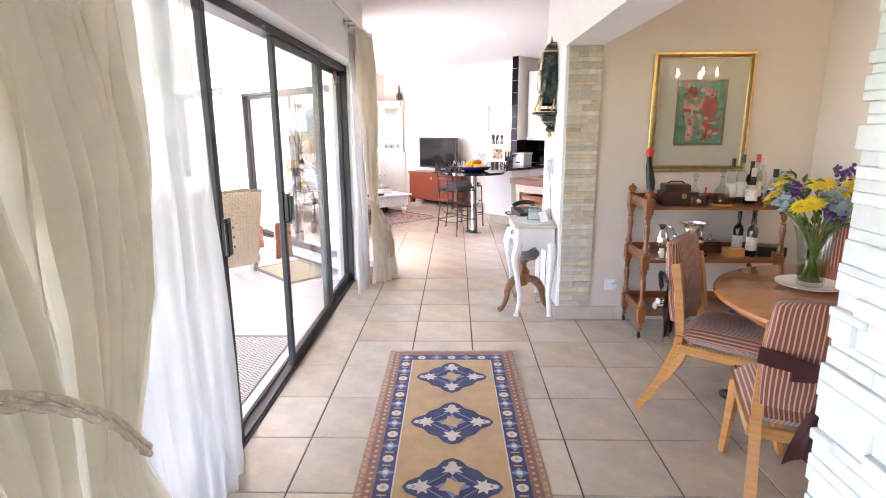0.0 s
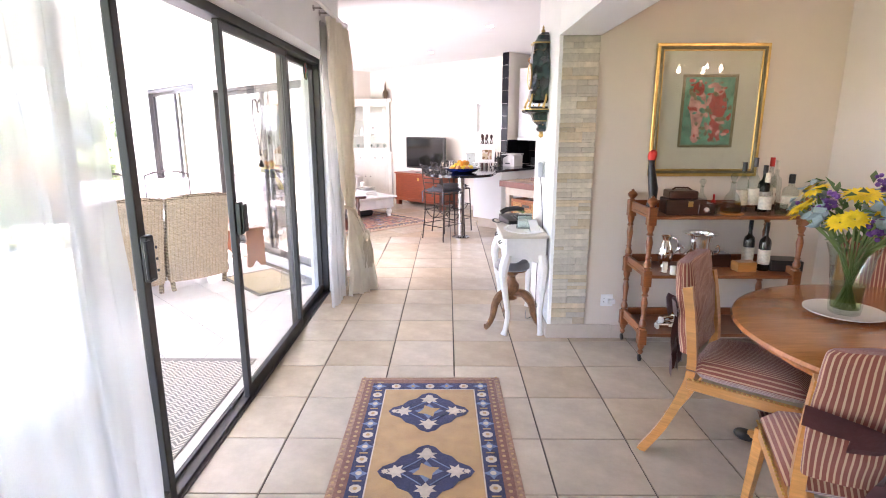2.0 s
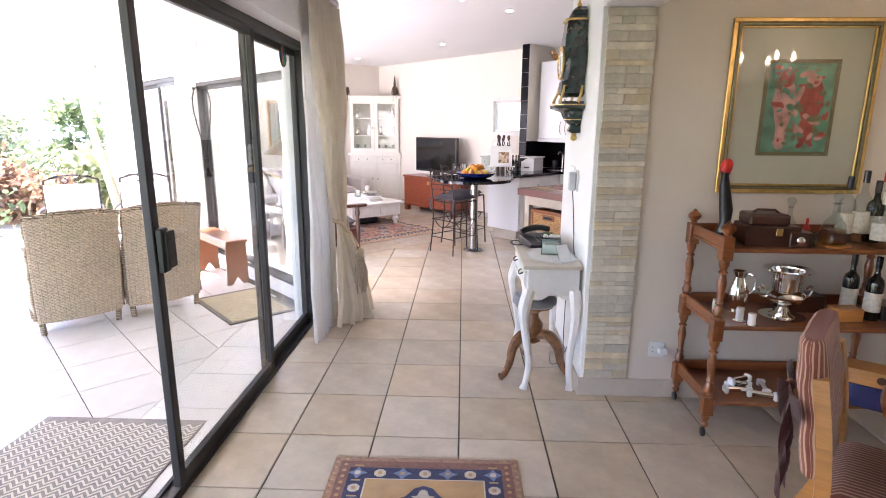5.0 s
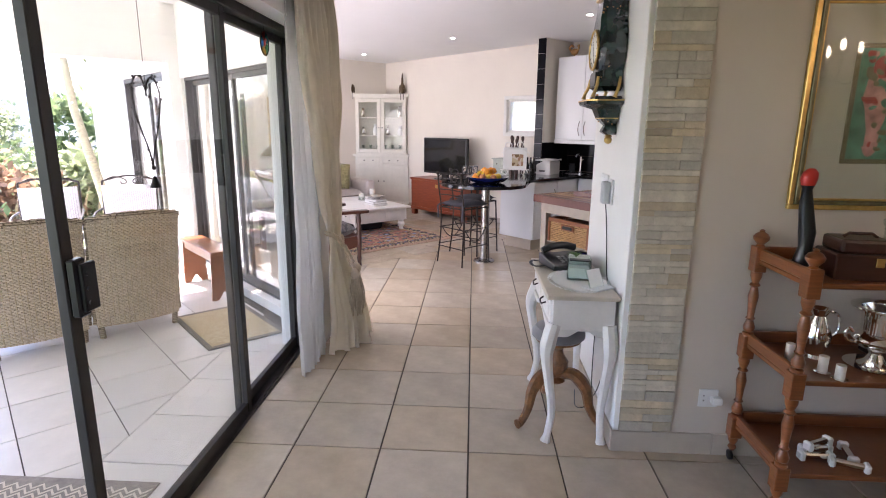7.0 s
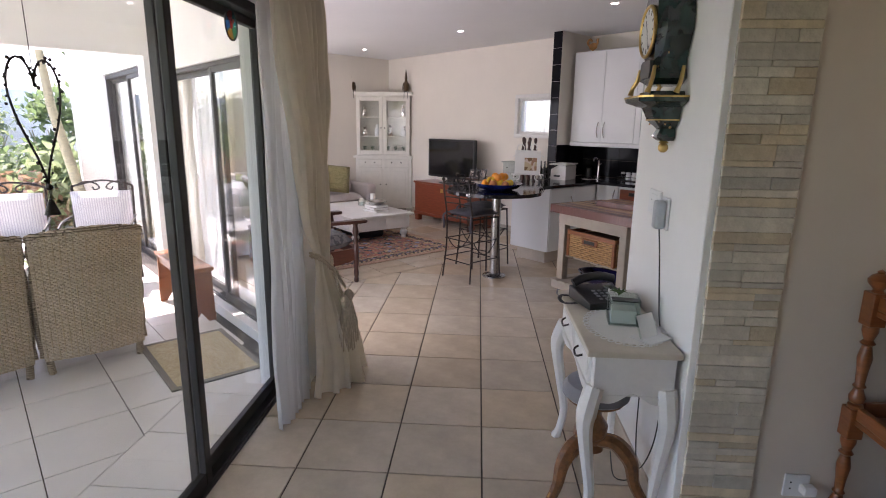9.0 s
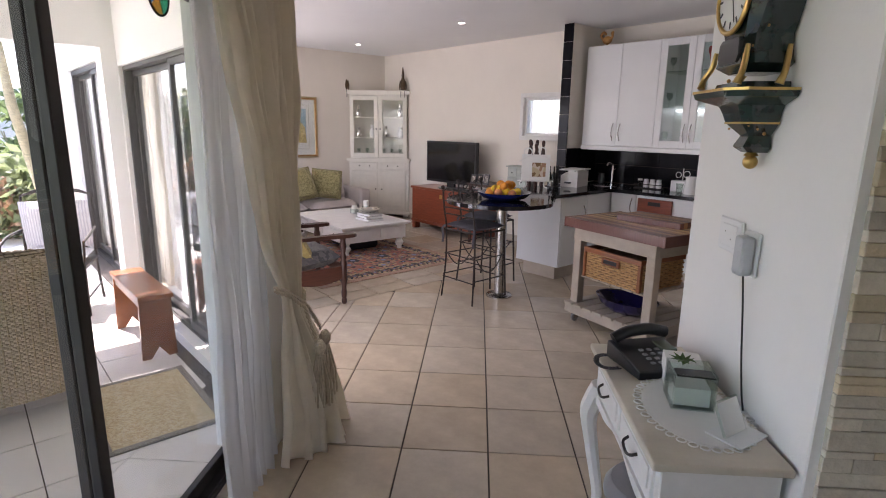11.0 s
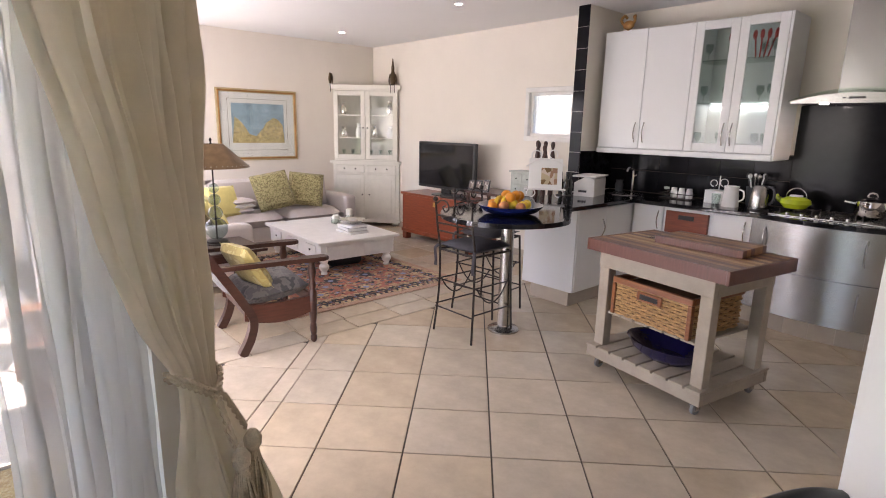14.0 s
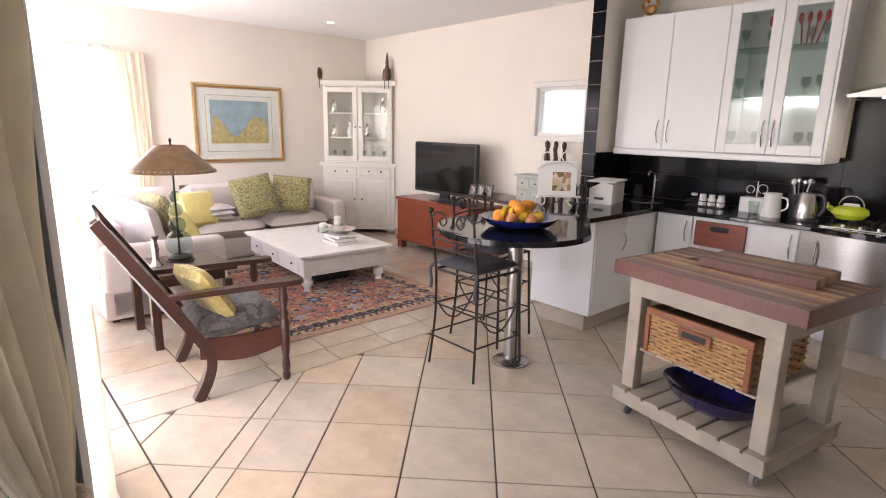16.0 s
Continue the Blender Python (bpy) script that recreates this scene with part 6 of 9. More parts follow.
for k, c in enumerate(((0.02, 0.22, 0.25), (0.35, 0.03, 0.02), (0.02, 0.15, 0.3), (0.3, 0.2, 0.05), (0.05, 0.25, 0.18))):
    P = [(0, 0)] + [(0.06 * math.cos(2 * math.pi * (k + f) / 5), 0.064 * math.sin(2 * math.pi * (k + f) / 5)) for f in (0.03, 0.25, 0.5, 0.75, 0.97)]
    part("glass_piece", prism(P, -0.002, 0.002, None, 0, pose(0, 0, 0, 90)), glass_mat("stained_glass", tuple(v * 1.8 + 0.05 for v in c)), sc)
part("flower", add(ball(0.018, None, None, 8, (1, 0.3, 1)), ball(0.012, pose(0.02, 0, 0.02), None, 8, (1, 0.3, 1))), M_CAPRED, sc)
part("thread", tube([(0, 0, 0.066), (0, 0, 0.09)], 0.001, 4), M_IRON, sc)

# ---- kitchen (in the turned axes of the lounge: x along the sink wall, y towards it) ----
def kit(x=0, y=0, z=0, rx=0, ry=0, rz=0):
    return LOUNGE @ pose(x, y, z, rx, ry, rz)


def bow_handle(z0, z1, x, y, out=0.032, flat=False):
    """A bowed bar handle, upright, standing out to -y."""
    n = 9
    pts = [(x, y - out * math.sin(math.pi * k / (n - 1)), z0 + (z1 - z0) * k / (n - 1)) for k in range(n)]
    return tube(pts, 0.006, 6)


# black granite top: peninsula with a round end, and the sink wall
NB = 40
cx, cy, R = -6.085, 6.265, 0.50
P = [(-6.625, 7.98), (-6.625, 6.75)] + [(cx + R * math.cos(radians(165 + (382 - 165) * k / NB)), cy + R * math.sin(radians(165 + (382 - 165) * k / NB))) for k in range(NB + 1)] + [(-5.97, 6.95), (-5.97, 7.96), (-4.86, 7.96), (-4.86, 8.608), (-6.625, 8.608)]
wt = tagged(part("worktop", prism(P, 0.895, 0.93, None, 0.006), M_GRANITE, None, "", False, LOUNGE), "polished black granite worktop with a round breakfast end", "worktop")
bw = [(-3.9 + 0.02, 8.608), (-4.86, 8.608), (-4.86, 7.96)] + [(-4.86 + 0.98 * k / 12, 7.96 - 0.10 * math.sin(math.pi * k / 12)) for k in range(1, 13)]
tagged(part("hob_worktop", prism(bw[::-1], 0.895, 0.93, None, 0.006), M_GRANITE, None, "", False, LOUNGE), "bowed black granite worktop round the hob", "worktop")
tagged(part("worktop_end", box(-3.87, -2.4, 7.96, 8.608, 0.895, 0.93, 0.004), M_GRANITE, None, "", False, LOUNGE), "black granite worktop beyond the hob", "worktop")
po = thing("table_pole", pose(0.146, 8.70, 0), "brushed steel pole on a round foot under the breakfast bar", "table leg")
part("pole", lathe([(0.05, 0.02), (0.05, 0.895)], 28), M_STEEL, po, "", True)
part("foot_plate", lathe([(0, 0), (0.125, 0), (0.125, 0.012), (0.115, 0.02), (0.06, 0.028), (0.05, 0.035)], 36), M_STEEL, po, "", True)
part("collar", lathe([(0.05, 0.86), (0.10, 0.885), (0.10, 0.895)], 28), M_STEEL, po, "", True)


def base_unit(name, m, w, d, label, fronts, plinth=0.13):
    """Carcase with its front at local y = 0, doors by (x0, x1, z0, z1, handle side)."""
    u = thing(name, m, label, "kitchen cabinet", "white kitchen base cabinets")
    part("carcase", box(0, w, 0.02, d, plinth, 0.893, 0.002), M_CABINET, u)
    part("plinth", box(0.0, w, 0.06, d, 0, plinth - 0.002), M_SKIRT, u, "beige tiled plinth")
    for x0, x1, z0, z1, side in fronts:
        dr = part("door", box(x0 + 0.0015, x1 - 0.0015, 0, 0.019, z0, z1, 0.003), M_CABINET, u)
        if side:
            hx = x0 + 0.045 if side < 0 else x1 - 0.045
            part("handle", bow_handle(z1 - 0.21, z1 - 0.04, hx, 0), M_STEEL, dr, "bowed steel handle", True)
    return u


# peninsula end panel and its door towards the kitchen
pe = thing("peninsula_cabinet", kit(-6.56, 7.08), "white peninsula base cabinet under the granite top", "kitchen cabinet", "white kitchen base cabinets")
part("carcase", box(0.0, 0.55, 0.02, 1.5, 0.15, 0.893, 0.002), M_CABINET, pe)
part("end_panel", box(0, 0.565, 0, 0.02, 0.15, 0.893, 0.002), M_CABINET, pe)
part("plinth", box(0.06, 0.49, 0.06, 1.5, 0, 0.148), M_SKIRT, pe, "beige tiled plinth")
dr = part("door", box(0.55, 0.57, 0.022, 0.46, 0.15, 0.885, 0.003), M_CABINET, pe)
part("handle", tube([(0.57 + 0.03 * math.sin(math.pi * k / 8), 0.40, 0.62 + 0.02 * k) for k in range(9)], 0.006, 6), M_STEEL, dr, "bowed steel handle", True)
dr = part("door", box(0.55, 0.57, 0.464, 0.90, 0.15, 0.885, 0.003), M_CABINET, pe)
base_unit("sink_cabinet", kit(-5.985, 8.0), 0.30, 0.6, "white base cabinet under the sink worktop", [(0.0, 0.30, 0.135, 0.885, 1)])
cb2 = base_unit("crate_cabinet", kit(-5.685, 8.0), 0.44, 0.6, "white base cabinet with an open crate niche", [(0, 0.44, 0.135, 0.62, 0)])
part("crate", box(0.03, 0.41, -0.012, 0.3, 0.66, 0.86, 0.004), M_REDW, cb2, "slatted dark wooden crate drawer")
part("crate_grip", box(0.15, 0.29, -0.016, -0.011, 0.79, 0.83, 0.004), M_BLACKP, cb2)
base_unit("narrow_cabinet", kit(-5.245, 8.0), 0.315, 0.6, "narrow white base cabinet beside the oven", [(0, 0.315, 0.135, 0.885, 1)])
# bowed steel drawers under the hob
sd = thing("steel_drawer_unit", kit(-4.93, 8.0), "bowed brushed steel drawer unit under the hob", "kitchen cabinet")
part("carcase", box(0, 1.05, 0.03, 0.6, 0.15, 0.893), M_STEEL, sd)
for z0, z1 in ((0.15, 0.50), (0.505, 0.893)):
    n = 16
    out = [(0.002 + 1.046 * k / n, 0.0 - 0.10 * math.sin(math.pi * k / n)) for k in range(n + 1)]
    dw = part("drawer_front", prism(out + [(1.048, 0.03), (0.002, 0.03)], z0, z1, None, 0.0), M_STEEL, sd, "", True)
    for hx in (0.12, 0.80):
        yy = -0.10 * math.sin(math.pi * hx / 1.05)
        part("handle", bow_handle(z1 - 0.26, z1 - 0.06, hx, yy), M_STEEL, dw, "", True)
n = 6
for k in range(n):
    u0, u1 = k / n, (k + 1) / n
    out = [(1.05 * u0 + 0.001, 0.06 - 0.10 * math.sin(math.pi * u0)), (1.05 * u1 - 0.001, 0.06 - 0.10 * math.sin(math.pi * u1)), (1.05 * u1 - 0.001, 0.2), (1.05 * u0 + 0.001, 0.2)]
    part("plinth_tile", prism(out, 0, 0.148), M_SKIRT, sd, "beige plinth tile")
base_unit("end_cabinet", kit(-3.87, 8.0), 0.9, 0.6, "white base cabinet beyond the hob", [(0, 0.45, 0.135, 0.885, 1), (0.45, 0.9, 0.135, 0.885, -1)])
# black wall tiles
sb = thing("splashback", kit(-6.63, 8.605), "glossy black tiled splashback behind the worktop", "splashback", "", "structure")
tm = mesh_of(box(0.0015, 0.2985, -0.008, 0, 0.0015, 0.2185, 0.001), "black_tile", M_SPLASH)
part("grout", box(0, 1.76, -0.004, 0.003, 0.93, 1.385), M_GROUT, sb)
for r in range(2):
    for k in range(6):
        o = new("black_tile", tm)
        o.parent = sb
        o.matrix_basis = pose(-0.04 + 0.3 * k + (0.0 if r else 0.0), -0.002, 0.935 + 0.222 * r)
part("hob_panel", box(1.76, 2.85, -0.012, 0, 0.93, 1.80, 0.002), M_SPLASH, sb, "tall black glass panel behind the hob")
ns = thing("nib_tiles", kit(-6.63, 7.985), "black tiled edge of the nib wall", "wall tiles", "", "structure")
for k in range(9):
    z0 = 0.93 + k * 0.2035
    part("black_tile", box(-0.128, 0.003, -0.009, 0.0, z0, z0 + 0.2, 0.001), M_SPLASH, ns)
for k in range(2):
    part("black_tile", box(0.0, 0.009, 0.005 + 0.305 * k, 0.305 + 0.305 * k, 0.935, 1.35, 0.001), M_SPLASH, ns)


# ---- wall cabinets ----
M_FROST = glass_mat("faintly_green_glass", (0.89, 0.93, 0.915), 0.05)
wc1 = thing("wall_cabinet", kit(-6.57, 8.20, 1.395), "white double door wall cabinet above the sink", "kitchen cabinet", "white wall cabinets")
part("carcase", box(0, 0.905, 0.021, 0.405, 0, 1.115), M_CABINET, wc1)
for x0, x1, hx in ((0, 0.4525, 0.4075), (0.4525, 0.905, 0.4975)):
    d = part("door", box(x0 + 0.0015, x1 - 0.0015, 0, 0.019, 0, 1.115, 0.004), M_CABINET, wc1)
    part("handle", bow_handle(0.06, 0.25, hx, 0), M_STEEL, d, "bowed steel handle", True)
wc2 = thing("glass_wall_cabinet", kit(-5.665, 8.20, 1.395), "white wall cabinet with glazed doors and red cutlery inside", "kitchen cabinet", "white wall cabinets")
bm = box(0, 0.018, 0.021, 0.405, 0, 1.115)
box(0.722, 0.74, 0.021, 0.405, 0, 1.115, bm=bm)
box(0.018, 0.722, 0.021, 0.405, 0, 0.018, bm=bm)
box(0.018, 0.722, 0.021, 0.405, 1.097, 1.115, bm=bm)
box(0.018, 0.722, 0.39, 0.405, 0.018, 1.097, bm=bm)
part("carcase", bm, M_CABINET, wc2)
for z in (0.42, 0.78):
    part("glass_shelf", box(0.02, 0.72, 0.04, 0.38, z, z + 0.008), M_TGLASS, wc2)
for x0, x1, hx in ((0, 0.37, 0.335), (0.37, 0.74, 0.405)):
    bm = box(x0 + 0.0015, x0 + 0.075, 0, 0.019, 0, 1.115, 0.003)
    box(x1 - 0.075, x1 - 0.0015, 0, 0.019, 0, 1.115, 0.003, bm)
    box(x0 + 0.075, x1 - 0.075, 0.001, 0.018, 0, 0.075, 0.003, bm)
    box(x0 + 0.075, x1 - 0.075, 0.001, 0.018, 1.04, 1.115, 0.003, bm)
    d = part("door", bm, M_CABINET, wc2)
    part("pane", box(x0 + 0.07, x1 - 0.07, 0.009, 0.012, 0.07, 1.045), M_FROST, d).visible_shadow = False
    part("handle", bow_handle(0.06, 0.25, hx, 0), M_STEEL, d, "bowed steel handle", True)
M_STRIP = emit_mat("lit_strip_lamp", (0.9, 1.0, 0.95), 0.7)
part("strip_lamp", box(0.05, 0.69, 0.36, 0.38, 0.385, 0.405), M_STRIP, wc2, "lit strip lamp under the glass shelf")
tagged(part("pelmet", box(0, 1.66, -0.012, 0.40, -0.055, -0.003, 0.008), M_CABINET, None, "", False, kit(-6.575, 8.20, 1.395)), "white pelmet strip under the wall cabinets", "pelmet")
tagged(part("warm_side_panel", box(0, 0.02, 0.0, 0.405, -0.05, 1.115, 0.002), M_CABINET, None, "", False, kit(-4.923, 8.20, 1.395)), "white side panel of the wall cabinets", "panel")
rnd = random.Random(41)
for k, x in enumerate((0.27, 0.44, 0.47, 0.50, 0.53)):
    c = thing("red_ladle", kit(-5.665 + x, 8.42, 2.184), "red plastic kitchen utensil in the glazed cabinet", "utensil", "red utensils")
    part("handle", tube([(0, 0, 0.0), (0.022 * (k - 2), 0, 0.18)], 0.006, 6), M_CAPRED, c, "", True)
    part("bowl", ball(0.024, pose(0.022 * (k - 2) * 1.2, 0, 0.205), None, 10, (0.75, 0.4, 1.7)), M_CAPRED, c, "", True)
gl = None
for z in (1.415, 1.824, 2.184):
    for k in range(5):
        x, y = -5.61 + 0.14 * k + rnd.uniform(-0.02, 0.02), 8.36 + 0.14 * (k % 2)
        if gl is None:
            gl = tagged(part("wine_glass", lathe([(0, 0), (0.03, 0), (0.03, 0.003), (0.004, 0.006), (0.004, 0.06), (0.025, 0.08), (0.034, 0.11), (0.03, 0.15), (0.028, 0.15), (0.03, 0.11), (0.0, 0.07)], 14), M_CLEAR, None, "", True, kit(x, y, z)), "clear wine glass on a cabinet shelf", "glass", "glasses in the wall cabinet")
        else:
            copy_thing(gl, kit(x, y, z))
ro = thing("rooster_ornament", kit(-6.42, 8.35, 2.512), "small bronze rooster ornament on top of the wall cabinet", "ornament")
part("body", add(ball(0.05, pose(0, 0, 0.075), None, 12, (1.25, 0.6, 0.9)), tube(spline([(-0.05, 0, 0.08), (-0.085, 0, 0.13), (-0.05, 0, 0.165), (-0.02, 0, 0.14)]), 0.014, 6)), M_OLDGOLD, ro, "", True)
part("neck", tube(spline([(0.045, 0, 0.08), (0.065, 0, 0.12), (0.055, 0, 0.15), (0.075, 0, 0.155)]), 0.014, 6), M_OLDGOLD, ro, "", True)
part("stand", lathe([(0, 0), (0.04, 0), (0.04, 0.01), (0.01, 0.02), (0.01, 0.04)], 12), M_OLDGOLD, ro, "", True)
# cooker hood
hd = thing("cooker_hood", kit(-4.40, 8.6), "steel cooker hood with a curved glass canopy", "cooker hood")
out = [(-0.47 + 0.94 * k / 14, -0.36 - 0.13 * math.sin(math.pi * k / 14)) for k in range(15)] + [(0.47, 0.0), (-0.47, 0.0)]
bm = prism(out, 1.82, 1.828)
for v in bm.verts:
    v.co.z += 0.075 * (1 - (v.co.x / 0.47) ** 2)
part("glass_canopy", bm, M_TGLASS, hd)
P = [(-0.43, 1.80), (0.43, 1.80)] + [(0.43 - 0.86 * k / 16, 1.815 + 0.062 * (1 - ((0.43 - 0.86 * k / 16) / 0.43) ** 2)) for k in range(17)]
part("body", prism(P, 0.003, 0.44, None, 0, Matrix(((1, 0, 0, 0), (0, 0, -1, 0), (0, 1, 0, 0), (0, 0, 0, 1)))), M_STEEL, hd, "brushed steel fascia with an arched top", True)
part("chimney", box(-0.16, 0.16, -0.29, -0.003, 1.872, CEIL - 0.008, 0.003), M_STEEL, hd)
part("buttons", add(box(-0.05, 0.05, -0.4415, -0.44, 1.83, 1.845), box(-0.09, -0.07, -0.4415, -0.44, 1.832, 1.842)), M_BLACKP, hd)
for x in (-0.22, 0.22):
    part("hood_lamp", lathe([(0, 1.795), (0.028, 1.796), (0.03, 1.80)], 16, None, pose(x, -0.36, 0)), M_BULB, hd, "lit round hood lamp")
hl = bpy.data.lights.new("hood_light", "SPOT")
hl.energy, hl.color, hl.spot_size, hl.shadow_soft_size = 0.3, (1, 0.78, 0.52), radians(120), 0.03
new("hood_light", hl).matrix_world = LOUNGE @ look((-4.6, 8.3, 1.785), (-4.6, 8.3, 0.9))
# hob and its pans
ho = thing("gas_hob", kit(-4.40, 8.26, 0.93), "stainless steel gas hob with black pan rests", "hob")
part("plate", box(-0.43, 0.43, -0.24, 0.24, 0, 0.01, 0.003), M_STEEL, ho)
for k in range(5):
    part("knob", lathe([(0.016, 0), (0.015, 0.018), (0, 0.019)], 14, None, pose(-0.30 + 0.1 * k, -0.20, 0.01)), M_STEEL, ho, "", True)
for x, y in ((-0.28, 0.05), (0.0, 0.08), (0.28, 0.05)):
    bm = lathe([(0, 0.012), (0.045, 0.012), (0.045, 0.024), (0, 0.026)], 16, None, pose(x, y, 0))
    for a in range(4):
        add(box(-0.11, 0.11, -0.005, 0.005, 0.028, 0.036), bm, pose(x, y, 0, 0, 0, 45 * a))
    box(x - 0.12, x - 0.11, y - 0.12, y + 0.12, 0.01, 0.036, 0, bm)
    box(x + 0.11, x + 0.12, y - 0.12, y + 0.12, 0.01, 0.036, 0, bm)
    part("pan_rest", bm, M_IRON, ho, "black burner and pan rest")
M_LIME = mat("lime_enamel", (0.42, 0.52, 0.02), 0.15, var=0.08, bump=0.0, coat=0.4)
tp = thing("lime_teapot", kit(-4.72, 8.30, 0.968), "lime green enamel kettle on the hob", "teapot")
part("body", lathe([(0, 0), (0.08, 0.002), (0.115, 0.04), (0.105, 0.075), (0.06, 0.095), (0, 0.10)], 28), M_LIME, tp, "", True)
part("spout", tube(spline([(-0.09, 0, 0.05), (-0.13, 0, 0.07), (-0.15, 0, 0.10)]), [0.022] * 8 + [0.016] * 9, 8), M_LIME, tp, "", True)
part("lid", lathe([(0.05, 0.097), (0.045, 0.108), (0, 0.112)], 18), M_WPAINT, tp, "pale lid", True)
part("bail_handle", tube(arc(0, 0.09, 0.075, 0, 180), 0.005, 6), M_STEEL, tp, "", True)
pt = thing("saucepan", kit(-4.22, 8.31, 0.968), "stainless steel saucepan with a lid on the hob", "saucepan")
part("body", lathe([(0, 0), (0.095, 0), (0.10, 0.01), (0.10, 0.11), (0.104, 0.113), (0.06, 0.14), (0, 0.15)], 30), M_CHROME, pt, "", True)
part("lid_grip", tube(arc(0, 0.145, 0.03, 0, 180), 0.006, 6), M_STEEL, pt, "", True)
part("long_handle", tube([(-0.10, 0, 0.085), (-0.17, 0, 0.095)], 0.009, 8), M_STEEL, pt, "", True)
WZ = 0.93
ke = thing("kettle", kit(-4.97, 8.22, WZ), "brushed steel electric kettle on the worktop", "kettle")
part("body", lathe([(0, 0.012), (0.075, 0.012), (0.078, 0.03), (0.06, 0.19), (0.05, 0.205), (0, 0.21)], 26), M_STEEL, ke, "", True)
part("base", lathe([(0, 0), (0.082, 0), (0.08, 0.012), (0, 0.012)], 24), M_BLACKP, ke, "", True)
part("handle", tube(spline([(0.05, 0, 0.20), (0.10, 0, 0.185), (0.11, 0, 0.10), (0.08, 0, 0.05)]), 0.011, 8), M_BLACKP, ke, "", True)
jg = thing("white_jug", kit(-5.20, 8.22, WZ), "tall white enamel jug on the worktop", "jug")
part("body", lathe([(0, 0), (0.07, 0), (0.072, 0.01), (0.058, 0.16), (0.064, 0.18), (0.06, 0.18), (0.05, 0.16), (0, 0.02)], 24), M_PORC, jg, "", True)
part("handle", tube(spline([(0.06, 0, 0.155), (0.10, 0, 0.14), (0.105, 0, 0.08), (0.067, 0, 0.05)]), 0.007, 8), M_PORC, jg, "", True)
can = thing("utensil_pot", kit(-5.08, 8.44, WZ), "dark pot of kitchen utensils on the worktop", "utensil pot")
part("pot", lathe([(0, 0), (0.06, 0), (0.065, 0.02), (0.075, 0.17), (0.07, 0.17), (0.06, 0.02), (0, 0.015)], 22), mat("slate_pot", (0.06, 0.065, 0.08), 0.4), can, "", True)
for k in range(6):
    a = k * 1.05
    part("utensil", add(tube([(0.02 * math.cos(a), 0.02 * math.sin(a), 0.03), (0.07 * math.cos(a), 0.07 * math.sin(a), 0.25)], 0.006, 6), ball(0.018, pose(0.075 * math.cos(a), 0.075 * math.sin(a), 0.265), None, 8, (1, 0.4, 1.4))), (M_BLACKP, M_PLASTIC, M_STEEL)[k % 3], can, "", True)
ca = thing("white_caddy", kit(-5.36, 8.36, WZ), "white wire caddy with a tall glass on the worktop", "caddy")
part("box", box(-0.10, 0.10, -0.06, 0.06, 0, 0.12, 0.003), M_PLASTIC, ca)
part("scroll", add(tube(arc(0.04, 0.19, 0.035, -90, 250), 0.004, 6), tube(arc(-0.05, 0.18, 0.03, -60, 270), 0.004, 6)), M_WPAINT, ca, "", True)
part("scroll_stem", tube([(0, 0, 0.12), (0, 0, 0.25)], 0.005, 6), M_WPAINT, ca, "", True)
part("tall_glass", lathe([(0, 0), (0.03, 0), (0.04, 0.10), (0.037, 0.10), (0.028, 0.01), (0, 0.008)], 16, None, pose(0.03, -0.12, 0)), M_CLEAR, ca, "", True)
tr = thing("jar_rack", kit(-5.74, 8.36, WZ), "black wire rack of small white jars on the worktop", "rack")
part("rack", add(box(-0.15, 0.15, -0.07, 0.07, 0, 0.01, 0.002), tube([(-0.15, -0.07, 0.05), (0.15, -0.07, 0.05), (0.15, 0.07, 0.05), (-0.15, 0.07, 0.05)], 0.004, 6, closed=True)), M_IRON, tr)
for k in range(4):
    x = -0.11 + 0.075 * k
    j = part("jar", lathe([(0, 0.011), (0.03, 0.011), (0.032, 0.02), (0.032, 0.07), (0.024, 0.085), (0, 0.085)], 16, None, pose(x, 0, 0)), M_PORC if k else M_CLEAR, tr, "", True)
    part("lid", lathe([(0.026, 0.085), (0.026, 0.105), (0, 0.108)], 14, None, pose(x, 0, 0)), M_PLASTIC, j, "", True)
sk = thing("sink", kit(-6.25, 8.27, WZ), "round stainless steel sink with a tall mixer tap", "sink")
part("bowl_rim", lathe([(0.12, 0.001), (0.17, 0.001), (0.185, 0.006), (0.19, 0.001)], 32), M_STEEL, sk, "", True)
part("bowl", lathe([(0, 0.0015), (0.125, 0.0025)], 28), M_STEEL, sk, "", True)
part("tap", tube(spline([(-0.02, 0.18, 0), (-0.02, 0.18, 0.20), (-0.02, 0.16, 0.25), (-0.02, 0.08, 0.255), (-0.02, 0.05, 0.22)]), 0.012, 8), M_CHROME, sk, "chrome mixer tap", True)
part("tap_lever", tube([(-0.02, 0.18, 0.16), (0.03, 0.17, 0.19)], 0.006, 6), M_CHROME, sk, "", True)
tagged(part("dark_jar", lathe([(0, 0), (0.045, 0), (0.05, 0.06), (0.04, 0.10), (0.045, 0.12), (0, 0.125)], 18), mat("smoky_jar", (0.05, 0.055, 0.06), 0.2), None, "", True, kit(-6.45, 8.5, WZ)), "dark glazed jar by the sink", "jar")
